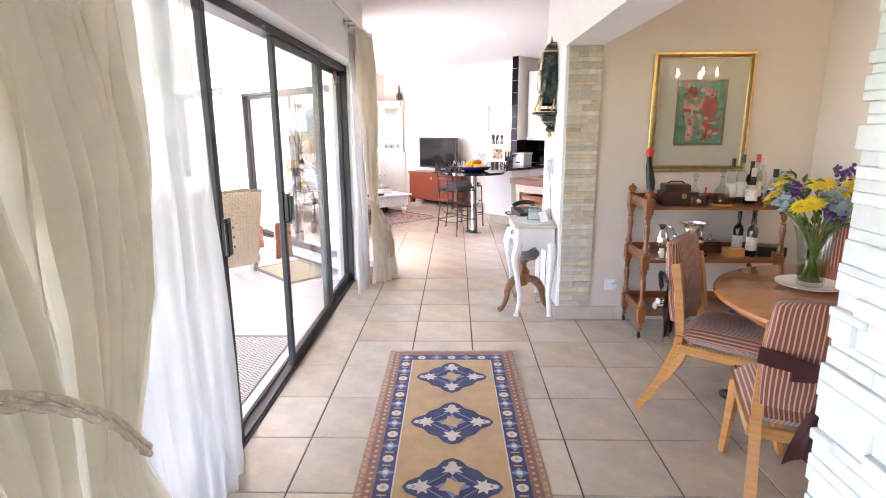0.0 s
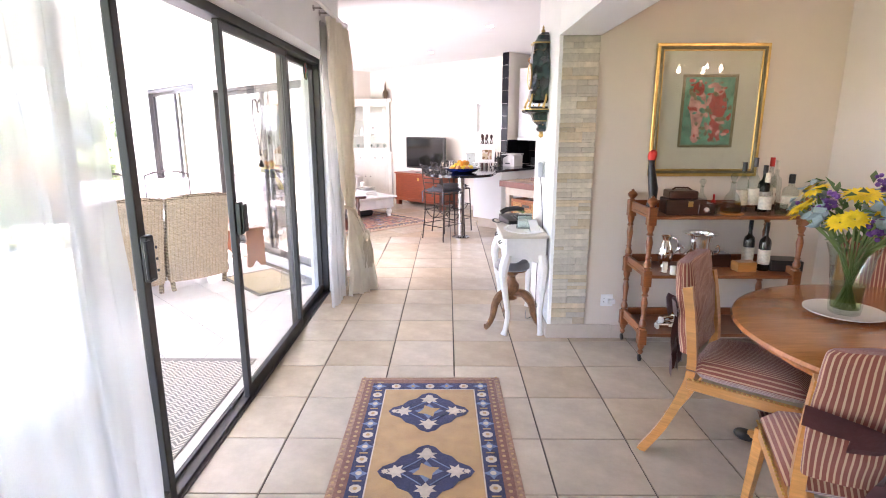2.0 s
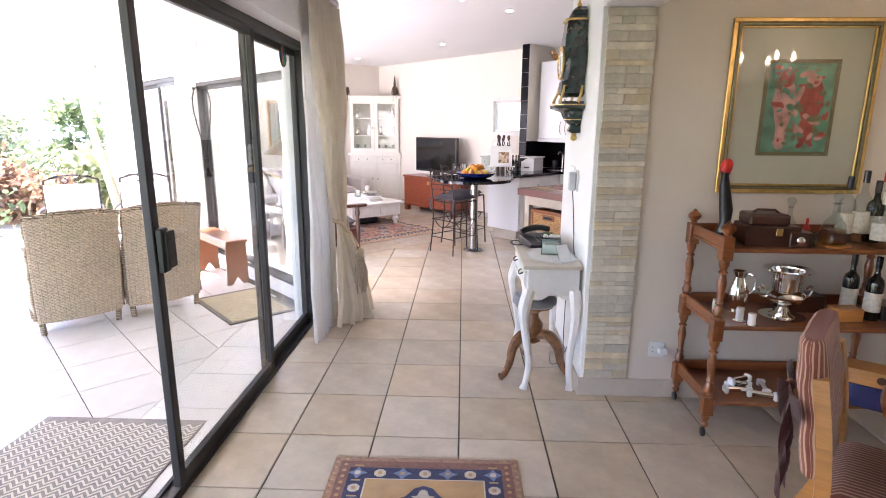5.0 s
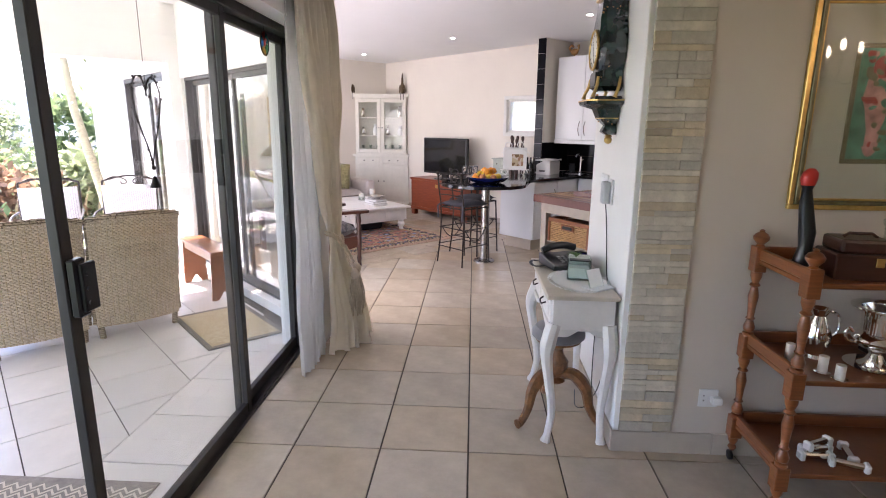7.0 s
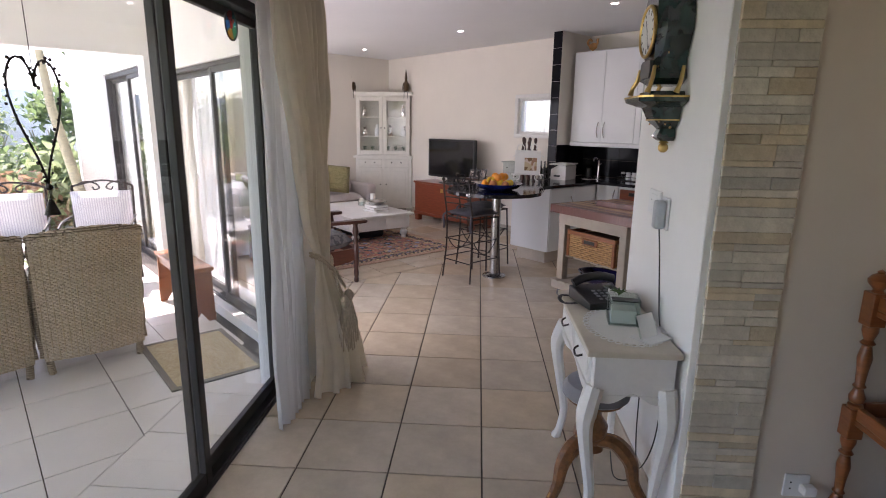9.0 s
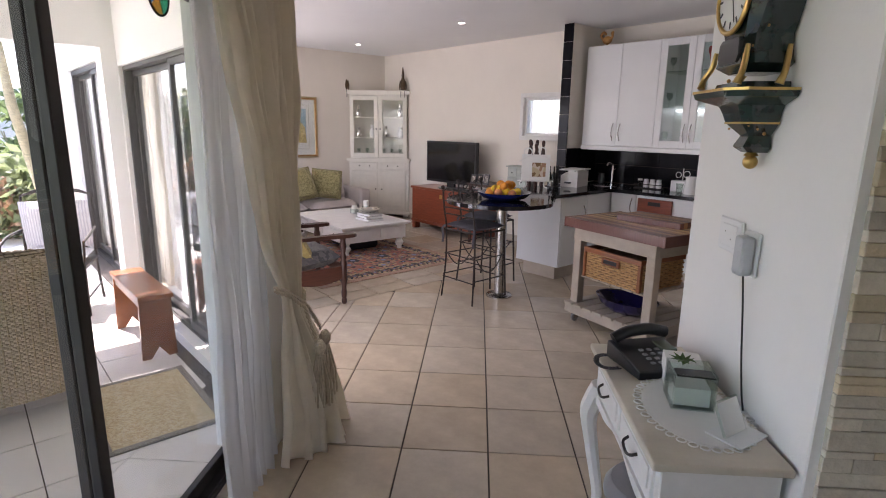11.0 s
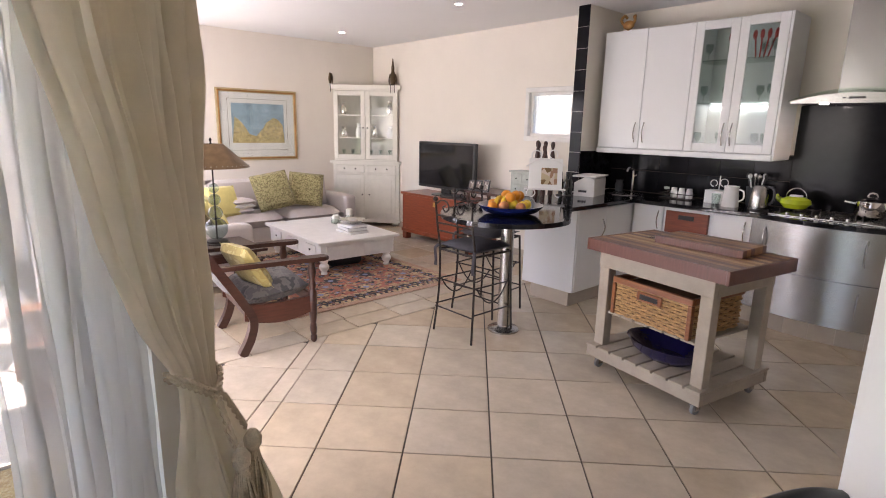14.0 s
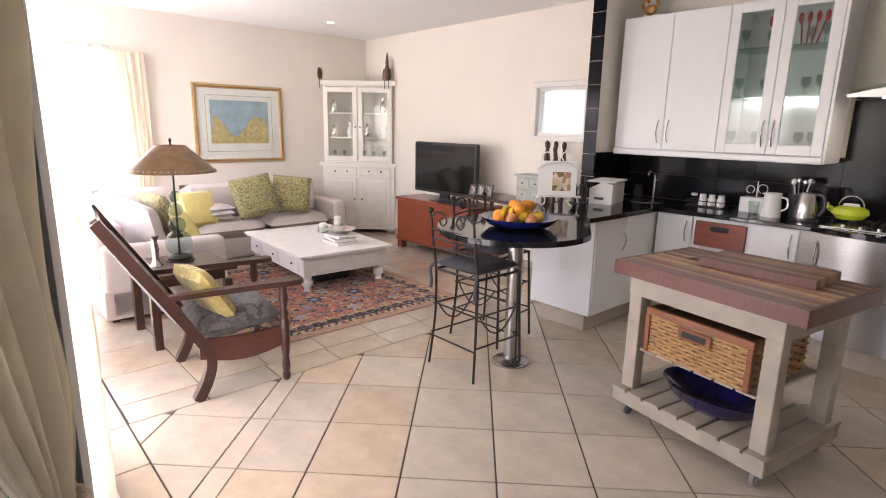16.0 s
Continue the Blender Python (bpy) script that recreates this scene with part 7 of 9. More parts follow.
# bread bin, bottles, recipe stand, small drawers, frames at the peninsula
bb = thing("bread_bin", kit(-6.41, 7.86, WZ, 0, 0, 14), "white wooden bread bin with a sloping lid", "bread bin")
bm = prism([(-0.09, 0), (0.11, 0), (0.11, 0.17), (0.02, 0.19), (-0.09, 0.13)], -0.17, 0.17, None, 0, pose(0, 0, 0, 90))
part("body", bm, M_WPAINT, bb)
part("lid", box(-0.11, 0.13, -0.185, 0.185, 0.185, 0.20, 0.004), M_WPAINT, bb)
part("handle_slot", box(-0.04, 0.04, -0.19, -0.17, 0.04, 0.06, 0.004), M_BLACKP, bb)
oc = thing("oil_caddy", kit(-6.52, 7.62, WZ), "dark wire caddy of oil and vinegar bottles", "caddy")
part("wire", add(tube([(-0.06, -0.06, 0.08), (0.06, -0.06, 0.08), (0.06, 0.06, 0.08), (-0.06, 0.06, 0.08)], 0.004, 6, closed=True), box(-0.06, 0.06, -0.06, 0.06, 0, 0.008)), M_IRON, oc)
for x, y in ((-0.03, -0.03), (0.03, 0.03), (0.03, -0.03)):
    part("oil_bottle", lathe([(0, 0.009), (0.024, 0.009), (0.024, 0.13), (0.009, 0.17), (0.009, 0.23), (0, 0.23)], 14, None, pose(x, y, 0)), M_WINE, oc, "", True)
rs = thing("recipe_stand", kit(-6.55, 7.33, WZ, 0, 0, 40) @ Matrix.Scale(1.3, 4), "white scrolled wire stand holding a recipe card", "book stand")
part("scrolls", add(add(tube(arc(-0.07, 0.30, 0.035, -60, 220), 0.005, 6), tube(arc(0.05, 0.31, 0.03, -40, 240), 0.005, 6)), tube(spline([(-0.14, 0, 0.22), (-0.05, 0, 0.27), (0.06, 0, 0.27), (0.15, 0, 0.22)]), 0.005, 6)), M_WPAINT, rs, "", True)
part("foot", tube(arc(-0.10, 0.035, 0.03, -90, 200, y=-0.06), 0.005, 6), M_WPAINT, rs, "", True)
part("foot", tube(arc(0.10, 0.035, 0.03, -20, 270, y=-0.06), 0.005, 6), M_WPAINT, rs, "", True)
part("ledge", box(-0.15, 0.15, -0.05, 0.0, 0.055, 0.062), M_WPAINT, rs)
part("card", box(-0.12, 0.12, -0.006, 0.0, 0, 0.22, 0.001), M_PAPER, rs, "printed recipe card with a food photograph", at=pose(0, -0.03, 0.064, -12))
part("photograph", box(-0.03, 0.085, -0.0075, -0.006, 0.03, 0.15), figured("food_photo", [(0.35, 0.2, 0.12), (0.5, 0.4, 0.25), (0.2, 0.12, 0.05), (0.6, 0.5, 0.4)], 30), rs, at=pose(0, -0.03, 0.064, -12))
st = thing("side_table", kit(-7.60, 7.70), "dark side table behind the breakfast bar", "side table")
part("top", box(-0.45, 0.76, 0, 0.45, 0.80, 0.83, 0.004), M_DARKW, st)
for x in (-0.42, 0.70):
    for y in (0.03, 0.39):
        part("leg", box(x, x + 0.035, y, y + 0.035, 0, 0.80, 0.003), M_DARKW, st)
cd = thing("mini_drawers", kit(-7.44, 7.86, 0.83), "small grey painted chest of two drawers", "mini chest")
M_GREYP = mat("grey_green_paint", (0.40, 0.42, 0.37), 0.6, var=0.15, scale=14)
part("carcase", box(0, 0.34, 0, 0.2, 0, 0.25, 0.003), M_GREYP, cd)
part("top", box(-0.02, 0.36, -0.02, 0.21, 0.25, 0.268, 0.004), M_GREYP, cd)
for r in range(2):
    for c in range(2):
        d = part("drawer", box(0.015 + 0.16 * c, 0.16 + 0.16 * c, -0.008, 0, 0.02 + 0.115 * r, 0.12 + 0.115 * r, 0.003), M_GREYP, cd)
        part("knob", ball(0.009, pose(0.0875 + 0.16 * c, -0.015, 0.07 + 0.115 * r), None, 8), M_IRON, d)
for x, y, h in ((-7.13, 7.94, 0.60), (-7.08, 7.86, 0.615), (-7.03, 7.93, 0.61), (-6.985, 7.86, 0.57), (-6.94, 7.94, 0.605)):
    bm = lathe([(0, 0), (0.028, 0), (0.03, 0.02), (0.02, h * 0.3), (0.026, h * 0.55), (0.028, h * 0.72), (0.016, h * 0.84), (0.012, h * 0.87), (0.021, h * 0.91), (0.023, h * 0.955), (0.015, h * 0.99), (0, h)], 14)
    tagged(part("carved_figure", bm, M_DARKW, None, "", True, kit(x, y, 0.83)), "tall slim dark carved wooden figure with a round head", "figurine", "carved figures")
for k, (x, h) in enumerate(((-7.98, 0.12), (-7.86, 0.13), (-7.74, 0.14))):
    f = thing("photo_frame", kit(x, 7.76, 0.83, -12), "small black photo frame on the side table", "photo frame", "photo frames")
    part("frame", box(-0.05, 0.05, 0, 0.012, 0, h, 0.003), M_BLACKP, f)
    part("photo", box(-0.032, 0.032, -0.0015, 0, 0.02, h - 0.02), figured("photo", [(0.3, 0.25, 0.2), (0.15, 0.12, 0.1), (0.5, 0.45, 0.4)], 40), f)
# fruit bowl
fb = thing("fruit_bowl", pose(0.16, 8.72, WZ), "wide blue glazed bowl of mixed fruit on the breakfast bar", "fruit bowl")
part("bowl", lathe([(0, 0), (0.13, 0), (0.20, 0.02), (0.245, 0.06), (0.25, 0.07), (0.24, 0.07), (0.19, 0.03), (0.12, 0.012), (0, 0.012)], 44), M_BLUE, fb, "cobalt blue glazed bowl", True)
M_ORANGE = mat("orange_peel", (0.75, 0.28, 0.02), 0.4, var=0.12, scale=20, bump=0.2, bscale=200)
M_LEMON = mat("yellow_fruit", (0.75, 0.52, 0.04), 0.4, var=0.2, scale=15, bump=0.1, bscale=150)
M_APPLE = mat("red_green_apple", (0.50, 0.20, 0.08), 0.3, var=0.5, scale=12, bump=0.0)
rnd = random.Random(17)
for k in range(17):
    a, r = k * 2.4, 0.165 * math.sqrt((k % 13) / 13 + 0.05)
    kind = ("orange", "lemon", "apple")[(k * 5) % 3 if k < 13 else 0]
    z = 0.045 + 0.035 * (1 - r / 0.2) + (0.055 if k > 12 else 0)
    m_ = pose(r * math.cos(a), r * math.sin(a), z + 0.01, rnd.uniform(-40, 40), rnd.uniform(-40, 40), rnd.uniform(0, 180))
    if kind == "lemon":
        part("lemon", ball(0.034, m_, None, 14, (1.35, 1, 1)), M_LEMON, fb, "yellow fruit", True)
    else:
        part(kind, ball(0.04, m_, None, 14, (1, 1, 0.92)), M_ORANGE if kind == "orange" else M_APPLE, fb, "", True)
for k in range(3):
    pts = spline([(-0.12 + 0.05 * k, -0.09, 0.07), (-0.10 + 0.05 * k, -0.02, 0.115), (-0.06 + 0.05 * k, 0.06, 0.11), (-0.04 + 0.05 * k, 0.10, 0.085)], 6)
    part("banana", tube(pts, [float(np.interp(i / (len(pts) - 1), (0, 0.15, 0.8, 1), (0.006, 0.017, 0.017, 0.005))) for i in range(len(pts))], 8), M_LEMON, fb, "yellow banana", True)


# ---- bar stools ----
def bar_stool(m):
    """Faces local +y, back at local y = -0.2."""
    s = thing("bar_stool", m, "wrought iron bar stool with a slate grey cushion", "bar stool", "bar stools")
    a = 0.19
    for x in (-1, 1):
        part("back_leg", tube(spline([(x * (a + 0.02), -a - 0.03, 0), (x * a, -a, 0.35), (x * a, -a, 0.66), (x * (a - 0.0), -a - 0.03, 0.85), (x * a, -a - 0.05, 1.02)]), 0.009, 6), M_IRON, s, "", True)
        part("ball_finial", ball(0.02, pose(x * a, -a - 0.052, 1.04), None, 10), M_IRON, s, "", True)
        part("front_leg", tube([(x * (a + 0.02), a + 0.03, 0), (x * a, a, 0.66)], 0.009, 6), M_IRON, s, "", True)
        part("side_bar", tube([(x * (a + 0.012), -a - 0.02, 0.22), (x * (a + 0.012), a + 0.02, 0.22)], 0.006, 6), M_IRON, s)
        part("side_bar", tube([(x * (a + 0.005), -a - 0.01, 0.42), (x * (a + 0.005), a + 0.01, 0.42)], 0.006, 6), M_IRON, s)
        part("hoop", tube([(x * (a + 0.004), y * 0.165, 0.42 - 0.14 + 0.14 * abs(y) ** 2 + 0.0) for y in [(-1 + 2 * k / 12) for k in range(13)]], 0.0055, 6), M_IRON, s, "curved iron hoop", True)
    for y in (-1, 1):
        part("cross_bar", tube([(-a - 0.015, y * (a + 0.02), 0.20), (a + 0.015, y * (a + 0.02), 0.20)], 0.006, 6), M_IRON, s)
        part("cross_bar", tube([(-a, y * a, 0.42), (a, y * a, 0.42)], 0.006, 6), M_IRON, s)
    part("seat_frame", tube([(-a, -a, 0.655), (a, -a, 0.655), (a, a, 0.655), (-a, a, 0.655)], 0.009, 6, closed=True), M_IRON, s)
    part("cushion", cushion(0.40, 0.40, 0.06, None, pose(0, 0, 0.665)), M_PAD, s, "slate grey ribbed tie-on cushion", True)
    for z in (0.80, 0.86, 0.92):
        part("back_slat", tube([(-a, -a - 0.02 - (z - 0.8) * 0.15, z), (0, -a - 0.05 - (z - 0.8) * 0.15, z + 0.01), (a, -a - 0.02 - (z - 0.8) * 0.15, z)], 0.007, 6), M_IRON, s)
    for x in (-1, 1):
        part("scroll", tube(spline([(x * 0.19, -a - 0.05, 1.0), (x * 0.13, -a - 0.05, 1.035), (x * 0.07, -a - 0.05, 1.03), (x * 0.045, -a - 0.05, 0.985), (x * 0.08, -a - 0.05, 0.955), (x * 0.11, -a - 0.05, 0.985), (x * 0.085, -a - 0.05, 1.0)]), 0.006, 6), M_IRON, s, "", True)
        part("tie", tube(spline([(x * 0.19, -a - 0.01, 0.69), (x * 0.21, -a - 0.03, 0.66), (x * 0.20, -a - 0.03, 0.58), (x * 0.205, -a - 0.03, 0.53)]), 0.012, 6), M_PAD, s, "cloth cushion tie", True)
    return s


bs = bar_stool(pose(-0.10, 8.645, 0, 0, 0, -45))
copy_thing(bs, pose(0.02, 9.20, 0, 0, 0, -128))

# ---- butcher's trolley ----
M_CARTP = mat("greige_painted_wood", (0.37, 0.315, 0.25), 0.6, var=0.12, scale=8, bump=0.15)
M_BLOCKS = [wood("maple_strip", (0.52, 0.34, 0.15), 0.3, (25, 2, 2)), wood("walnut_strip", (0.14, 0.05, 0.035), 0.3, (25, 2, 2)), wood("oak_strip", (0.34, 0.17, 0.07), 0.3, (25, 2, 2))]
kc = thing("butcher_block_trolley", pose(1.185, 7.925, 0, 0, 0, -55.6), "greige kitchen trolley with a striped butcher block top on castors", "kitchen trolley")
# local x along the long side, local -y towards the open front
for k in range(15):
    y0 = -0.33 + 0.66 * k / 15
    part("wood_strip", box(-0.47, 0.47, y0 + 0.0003, y0 + 0.0437, 0.80, 0.875), M_BLOCKS[(k * 7 + k // 3) % 3 if 0 < k < 14 else 1], kc)
for x in (-0.49, 0.47):
    part("end_strip", box(x, x + 0.02, -0.332, 0.332, 0.797, 0.876, 0.003), M_BLOCKS[1], kc, "dark walnut edge")
for x in (-0.36, 0.36):
    for y in (-0.26, 0.26):
        part("leg", box(x - 0.038, x + 0.038, y - 0.035, y + 0.035, 0.165, 0.797, 0.004), M_CARTP, kc)
part("front_rail", box(-0.40, 0.40, -0.30, -0.27, 0.70, 0.797, 0.003), M_CARTP, kc)
part("rear_rail", box(-0.40, 0.40, 0.27, 0.30, 0.70, 0.797, 0.003), M_CARTP, kc)
for x in (-0.40, 0.37):
    part("side_rail", box(x, x + 0.03, -0.262, 0.262, 0.70, 0.797, 0.003), M_CARTP, kc)
part("base_board", box(-0.42, 0.42, -0.335, -0.305, 0.085, 0.155, 0.003), M_CARTP, kc)
part("base_board", box(-0.42, 0.42, 0.305, 0.335, 0.085, 0.155, 0.003), M_CARTP, kc)
for x in (-0.42, 0.39):
    part("base_side", box(x, x + 0.03, -0.304, 0.304, 0.085, 0.155, 0.003), M_CARTP, kc)
for k in range(8):
    x0 = -0.43 + 0.86 * k / 8
    part("slat", box(x0 + 0.006, x0 + 0.10, -0.345, 0.345, 0.156, 0.174, 0.003), M_CARTP, kc)
for k in range(6):
    x0 = -0.32 + 0.64 * k / 6
    part("slat", box(x0 + 0.006, x0 + 0.10, -0.28, 0.28, 0.40, 0.415, 0.003), M_CARTP, kc)
for x in (-0.36, 0.36):
    for y in (-0.27, 0.27):
        c = part("castor", lathe([(0.03, -0.012), (0.037, -0.009), (0.037, 0.009), (0.03, 0.012), (0.012, 0.014)], 20, None, pose(x, y, 0.037, 0, 90)), mat("grey_rubber", (0.20, 0.20, 0.20), 0.5), kc, "grey castor wheel", True)
        part("fork", add(box(x - 0.02, x - 0.015, y - 0.02, y + 0.02, 0.03, 0.085), box(x + 0.015, x + 0.02, y - 0.02, y + 0.02, 0.03, 0.085)), M_STEEL, c)
ba = thing("drawer_basket", pose(1.185, 7.925, 0, 0, 0, -55.6) @ pose(0, -0.02, 0.416) @ Matrix.Diagonal((0.9, 1, 1, 1)), "honey wicker drawer basket with a dark wooden rim", "basket")
bm = bmesh.new()
for r in range(11):
    z = 0.010 + 0.0185 * r
    pts = []
    for side in range(4):
        (xa, ya), (xb, yb) = ((-0.30, -0.26), (0.30, -0.26), (0.30, 0.22), (-0.30, 0.22))[side], ((0.30, -0.26), (0.30, 0.22), (-0.30, 0.22), (-0.30, -0.26))[side]
        n = 14 if side % 2 == 0 else 10
        for k in range(n):
            f = k / n
            w = 0.007 * (1 if (k + r) % 2 else -1)
            nx, ny = ((0, -1), (1, 0), (0, 1), (-1, 0))[side]
            pts.append((xa + (xb - xa) * f + nx * w, ya + (yb - ya) * f + ny * w, z))
    tube(pts, 0.0088, 6, bm, True)
part("weave", bm, mat("honey_cane", (0.40, 0.225, 0.085), 0.5, var=0.4, scale=40, obj_rand=0.1), ba, "woven honey-coloured cane", True)
part("lining", box(-0.29, 0.29, -0.25, 0.21, 0.003, 0.20), mat("dark_basket_inside", (0.12, 0.06, 0.025), 0.8), ba)
bm = box(-0.315, 0.315, -0.275, -0.25, 0.205, 0.245, 0.004)
box(-0.315, 0.315, 0.21, 0.235, 0.205, 0.245, 0.004, bm)
box(-0.315, -0.29, -0.25, 0.21, 0.206, 0.244, 0.004, bm)
box(0.29, 0.315, -0.25, 0.21, 0.206, 0.244, 0.004, bm)
box(-0.315, -0.285, -0.277, -0.247, 0.0, 0.205, 0.003, bm)
box(0.285, 0.315, -0.277, -0.247, 0.0, 0.205, 0.003, bm)
part("rim", bm, M_TROLLEY, ba, "dark wooden rim")
part("grip", box(-0.10, 0.10, -0.282, -0.268, 0.14, 0.20, 0.006), M_TROLLEY, ba, "wooden grip with a slot")
part("slot", box(-0.07, 0.07, -0.2835, -0.282, 0.155, 0.185, 0.003), M_BLACKP, ba)
nb = thing("navy_bowl", pose(1.185, 7.925, 0, 0, 0, -55.6) @ pose(0.02, -0.10, 0.175), "large oval navy enamel bowl on the bottom shelf", "bowl")
bm = lathe([(0, 0), (0.12, 0), (0.19, 0.05), (0.215, 0.10), (0.225, 0.108), (0.20, 0.10), (0.11, 0.02), (0, 0.016)], 40)
bm.transform(Matrix.Diagonal((1.2, 0.85, 1, 1)))
part("bowl", bm, M_NAVY, nb, "", True)
bo = thing("cutting_board", pose(1.185, 7.925, 0, 0, 0, -55.6) @ pose(0.07, 0.12, 0.877, 0, 0, 6), "thick striped hardwood cutting board on the trolley", "cutting board")
for k in range(6):
    part("wood_strip", box(-0.27, 0.27, -0.15 + 0.05 * k + 0.0003, -0.10 + 0.05 * k - 0.0003, 0, 0.045, 0.001), M_BLOCKS[(1, 2, 1, 2, 2, 1)[k]], bo)
kn = thing("kitchen_knife", pose(1.185, 7.925, 0, 0, 0, -55.6) @ pose(-0.24, 0.14, 0.878, 0, 0, 60), "kitchen knife with a dark handle lying on the block", "knife")
part("blade", box(-0.13, 0.0, -0.014, 0.014, 0, 0.003), M_STEEL, kn)
part("handle", box(0.0, 0.12, -0.012, 0.012, 0, 0.016, 0.004), M_BLACKP, kn)

# ---- lounge ----
M_RUST = figured("rust_figured_wool", [(0.34, 0.085, 0.04), (0.28, 0.06, 0.032), (0.09, 0.055, 0.055), (0.38, 0.12, 0.05), (0.40, 0.25, 0.11), (0.31, 0.075, 0.04)], 30, rough=0.95)
M_RUGDK = mat("dark_teal_wool", (0.055, 0.06, 0.065), 0.95, var=0.3, scale=30, bump=0.5, bscale=250)
M_RUGSAND = figured("sand_figured_wool", [(0.40, 0.27, 0.13), (0.32, 0.19, 0.09), (0.44, 0.33, 0.17), (0.22, 0.09, 0.05)], 34, rough=0.95)


def lounge_rug(r, w, l):
    part("ground_weave", box(-w / 2, w / 2, -l / 2, l / 2, 0, 0.009, 0.003), M_RUGBROWN, r, "brown outer border")
    part("border", box(-w / 2 + 0.07, w / 2 - 0.07, -l / 2 + 0.07, l / 2 - 0.07, 0.0085, 0.0102), M_RUGSAND, r, "sand border with dark figures")
    part("field", box(-w / 2 + 0.27, w / 2 - 0.27, -l / 2 + 0.27, l / 2 - 0.27, 0.0096, 0.0112), M_RUST, r, "rust red field")
    rnd = random.Random(55)
    bms = [bmesh.new() for _ in range(4)]
    mats = [M_RUGDK, M_RUGSAND, M_RUGRED, M_RUGBLUE]
    n = 26
    for k in range(n):
        for s in (-1, 1):
            y = -l / 2 + 0.17 + (l - 0.34) * k / (n - 1)
            motif(STAR if k % 2 else LEAFY, s * (w / 2 - 0.17), y, 0.0102, 1.25, bms[(0, 2)[k % 2]], 90 * s)
            motif(OCT, s * (w / 2 - 0.17), y, 0.0114, 0.5, bms[3 if k % 2 else 1])
            motif(OCT, s * (w / 2 - 0.10), y + 0.05, 0.0102, 0.5, bms[0])
    m = 20
    for k in range(m):
        for s in (-1, 1):
            x = -w / 2 + 0.27 + (w - 0.54) * k / (m - 1)
            motif(STAR if k % 2 else LEAFY, x, s * (l / 2 - 0.17), 0.0102, 1.25, bms[(0, 2)[k % 2]], 0)
            motif(OCT, x, s * (l / 2 - 0.17), 0.0114, 0.5, bms[3 if k % 2 else 1])
    for i in range(9):
        for j in range(9):
            x = -w / 2 + 0.38 + (w - 0.76) * i / 8 + rnd.uniform(-0.03, 0.03)
            y = -l / 2 + 0.38 + (l - 0.76) * j / 8 + rnd.uniform(-0.03, 0.03)
            big = 3.0 if (i + j) % 3 == 0 else rnd.uniform(1.1, 1.7)
            for step, (sh, q) in enumerate(((STAR, 1.0), (OCT, 0.95), (LEAFY, 0.55), (OCT, 0.35))):
                motif(sh, x, y, 0.0112 + 0.0011 * step, big * q, bms[(i * 3 + j + (1, 2, 0, 3)[step]) % 3 if step < 3 else 3], (0, 45, 90)[(i + j) % 3])
    for bm, mm, nm in zip(bms, mats, ("dark_figure", "sand_figure", "wine_figure", "blue_figure")):
        tagged(part(nm, bm, mm, r), kind="stuff")
    fr = bmesh.new()
    for k in range(130):
        for s in (-1, 1):
            y = -l / 2 + l * k / 129
            tube([(s * w / 2 - s * 0.004, y, 0.006), (s * (w / 2 + rnd.uniform(0.02, 0.04)), y + rnd.uniform(-0.008, 0.008), 0.002)], 0.002, 4, fr)
    tagged(part("fringe", fr, M_FRINGE, r), kind="stuff")


rug("lounge_rug", kit(-8.42, 6.0), 2.28, 1.95, None, None, 2, "rust red oriental rug with dark figures under the coffee table", lounge_rug)


def turned_leg(h, r):
    return [(r * 0.7, 0), (r * 0.95, h * 0.05), (r * 0.75, h * 0.12), (r * 1.1, h * 0.2), (r * 1.2, h * 0.35), (r * 0.8, h * 0.5), (r * 0.65, h * 0.56), (r * 1.05, h * 0.64), (r * 0.7, h * 0.72), (r * 1.0, h * 0.8), (r * 1.0, h)]


ct = thing("coffee_table", pose(-1.80, 10.80, 0, 0, 0, -48), "large low white painted coffee table with drawers and bun feet", "coffee table")
CL, CW, CH = 1.46, 1.0, 0.375
part("tabletop", box(-CL / 2, CL / 2, -CW / 2, CW / 2, CH - 0.03, CH, 0.006, seg=2), M_WPAINT, ct)
part("carcase", box(-CL / 2 + 0.05, CL / 2 - 0.05, -CW / 2 + 0.05, CW / 2 - 0.05, 0.165, CH - 0.03, 0.003), M_WPAINT, ct)
for x in (-0.45, 0.0, 0.45):
    d = part("drawer", box(x - 0.12, x + 0.12, -CW / 2 + 0.038, -CW / 2 + 0.05, 0.20, 0.315, 0.004), M_WPAINT, ct)
    part("ring_pull", lathe([(0.006, 0), (0.012, 0.012), (0, 0.016)], 10, None, pose(x, -CW / 2 + 0.038, 0.26, 90)), M_IRON, d, "dark iron pull", True)
for y in (-0.25, 0.2):
    d = part("drawer", box(CL / 2 - 0.05, CL / 2 - 0.038, y - 0.14, y + 0.14, 0.20, 0.315, 0.004), M_WPAINT, ct)
for x in (-CL / 2 + 0.11, CL / 2 - 0.11):
    for y in (-CW / 2 + 0.11, CW / 2 - 0.11):
        part("bun_foot", lathe([(0.03, 0), (0.035, 0.02), (0.028, 0.04), (0.05, 0.07), (0.055, 0.10), (0.035, 0.13), (0.045, 0.15), (0.045, 0.165)], 18, None, pose(x, y, 0)), M_WPAINT, ct, "", True)
tagged(part("dark_basket", add(box(-0.3, 0.3, -0.2, 0.2, 0, 0.11, 0.03), None), mat("charcoal_weave", (0.03, 0.03, 0.035), 0.8), None, "", False, pose(-1.72, 10.7, 0.013, 0, 0, -48)), "low dark woven basket under the coffee table", "basket")
CT = pose(-1.80, 10.80, CH, 0, 0, -48)
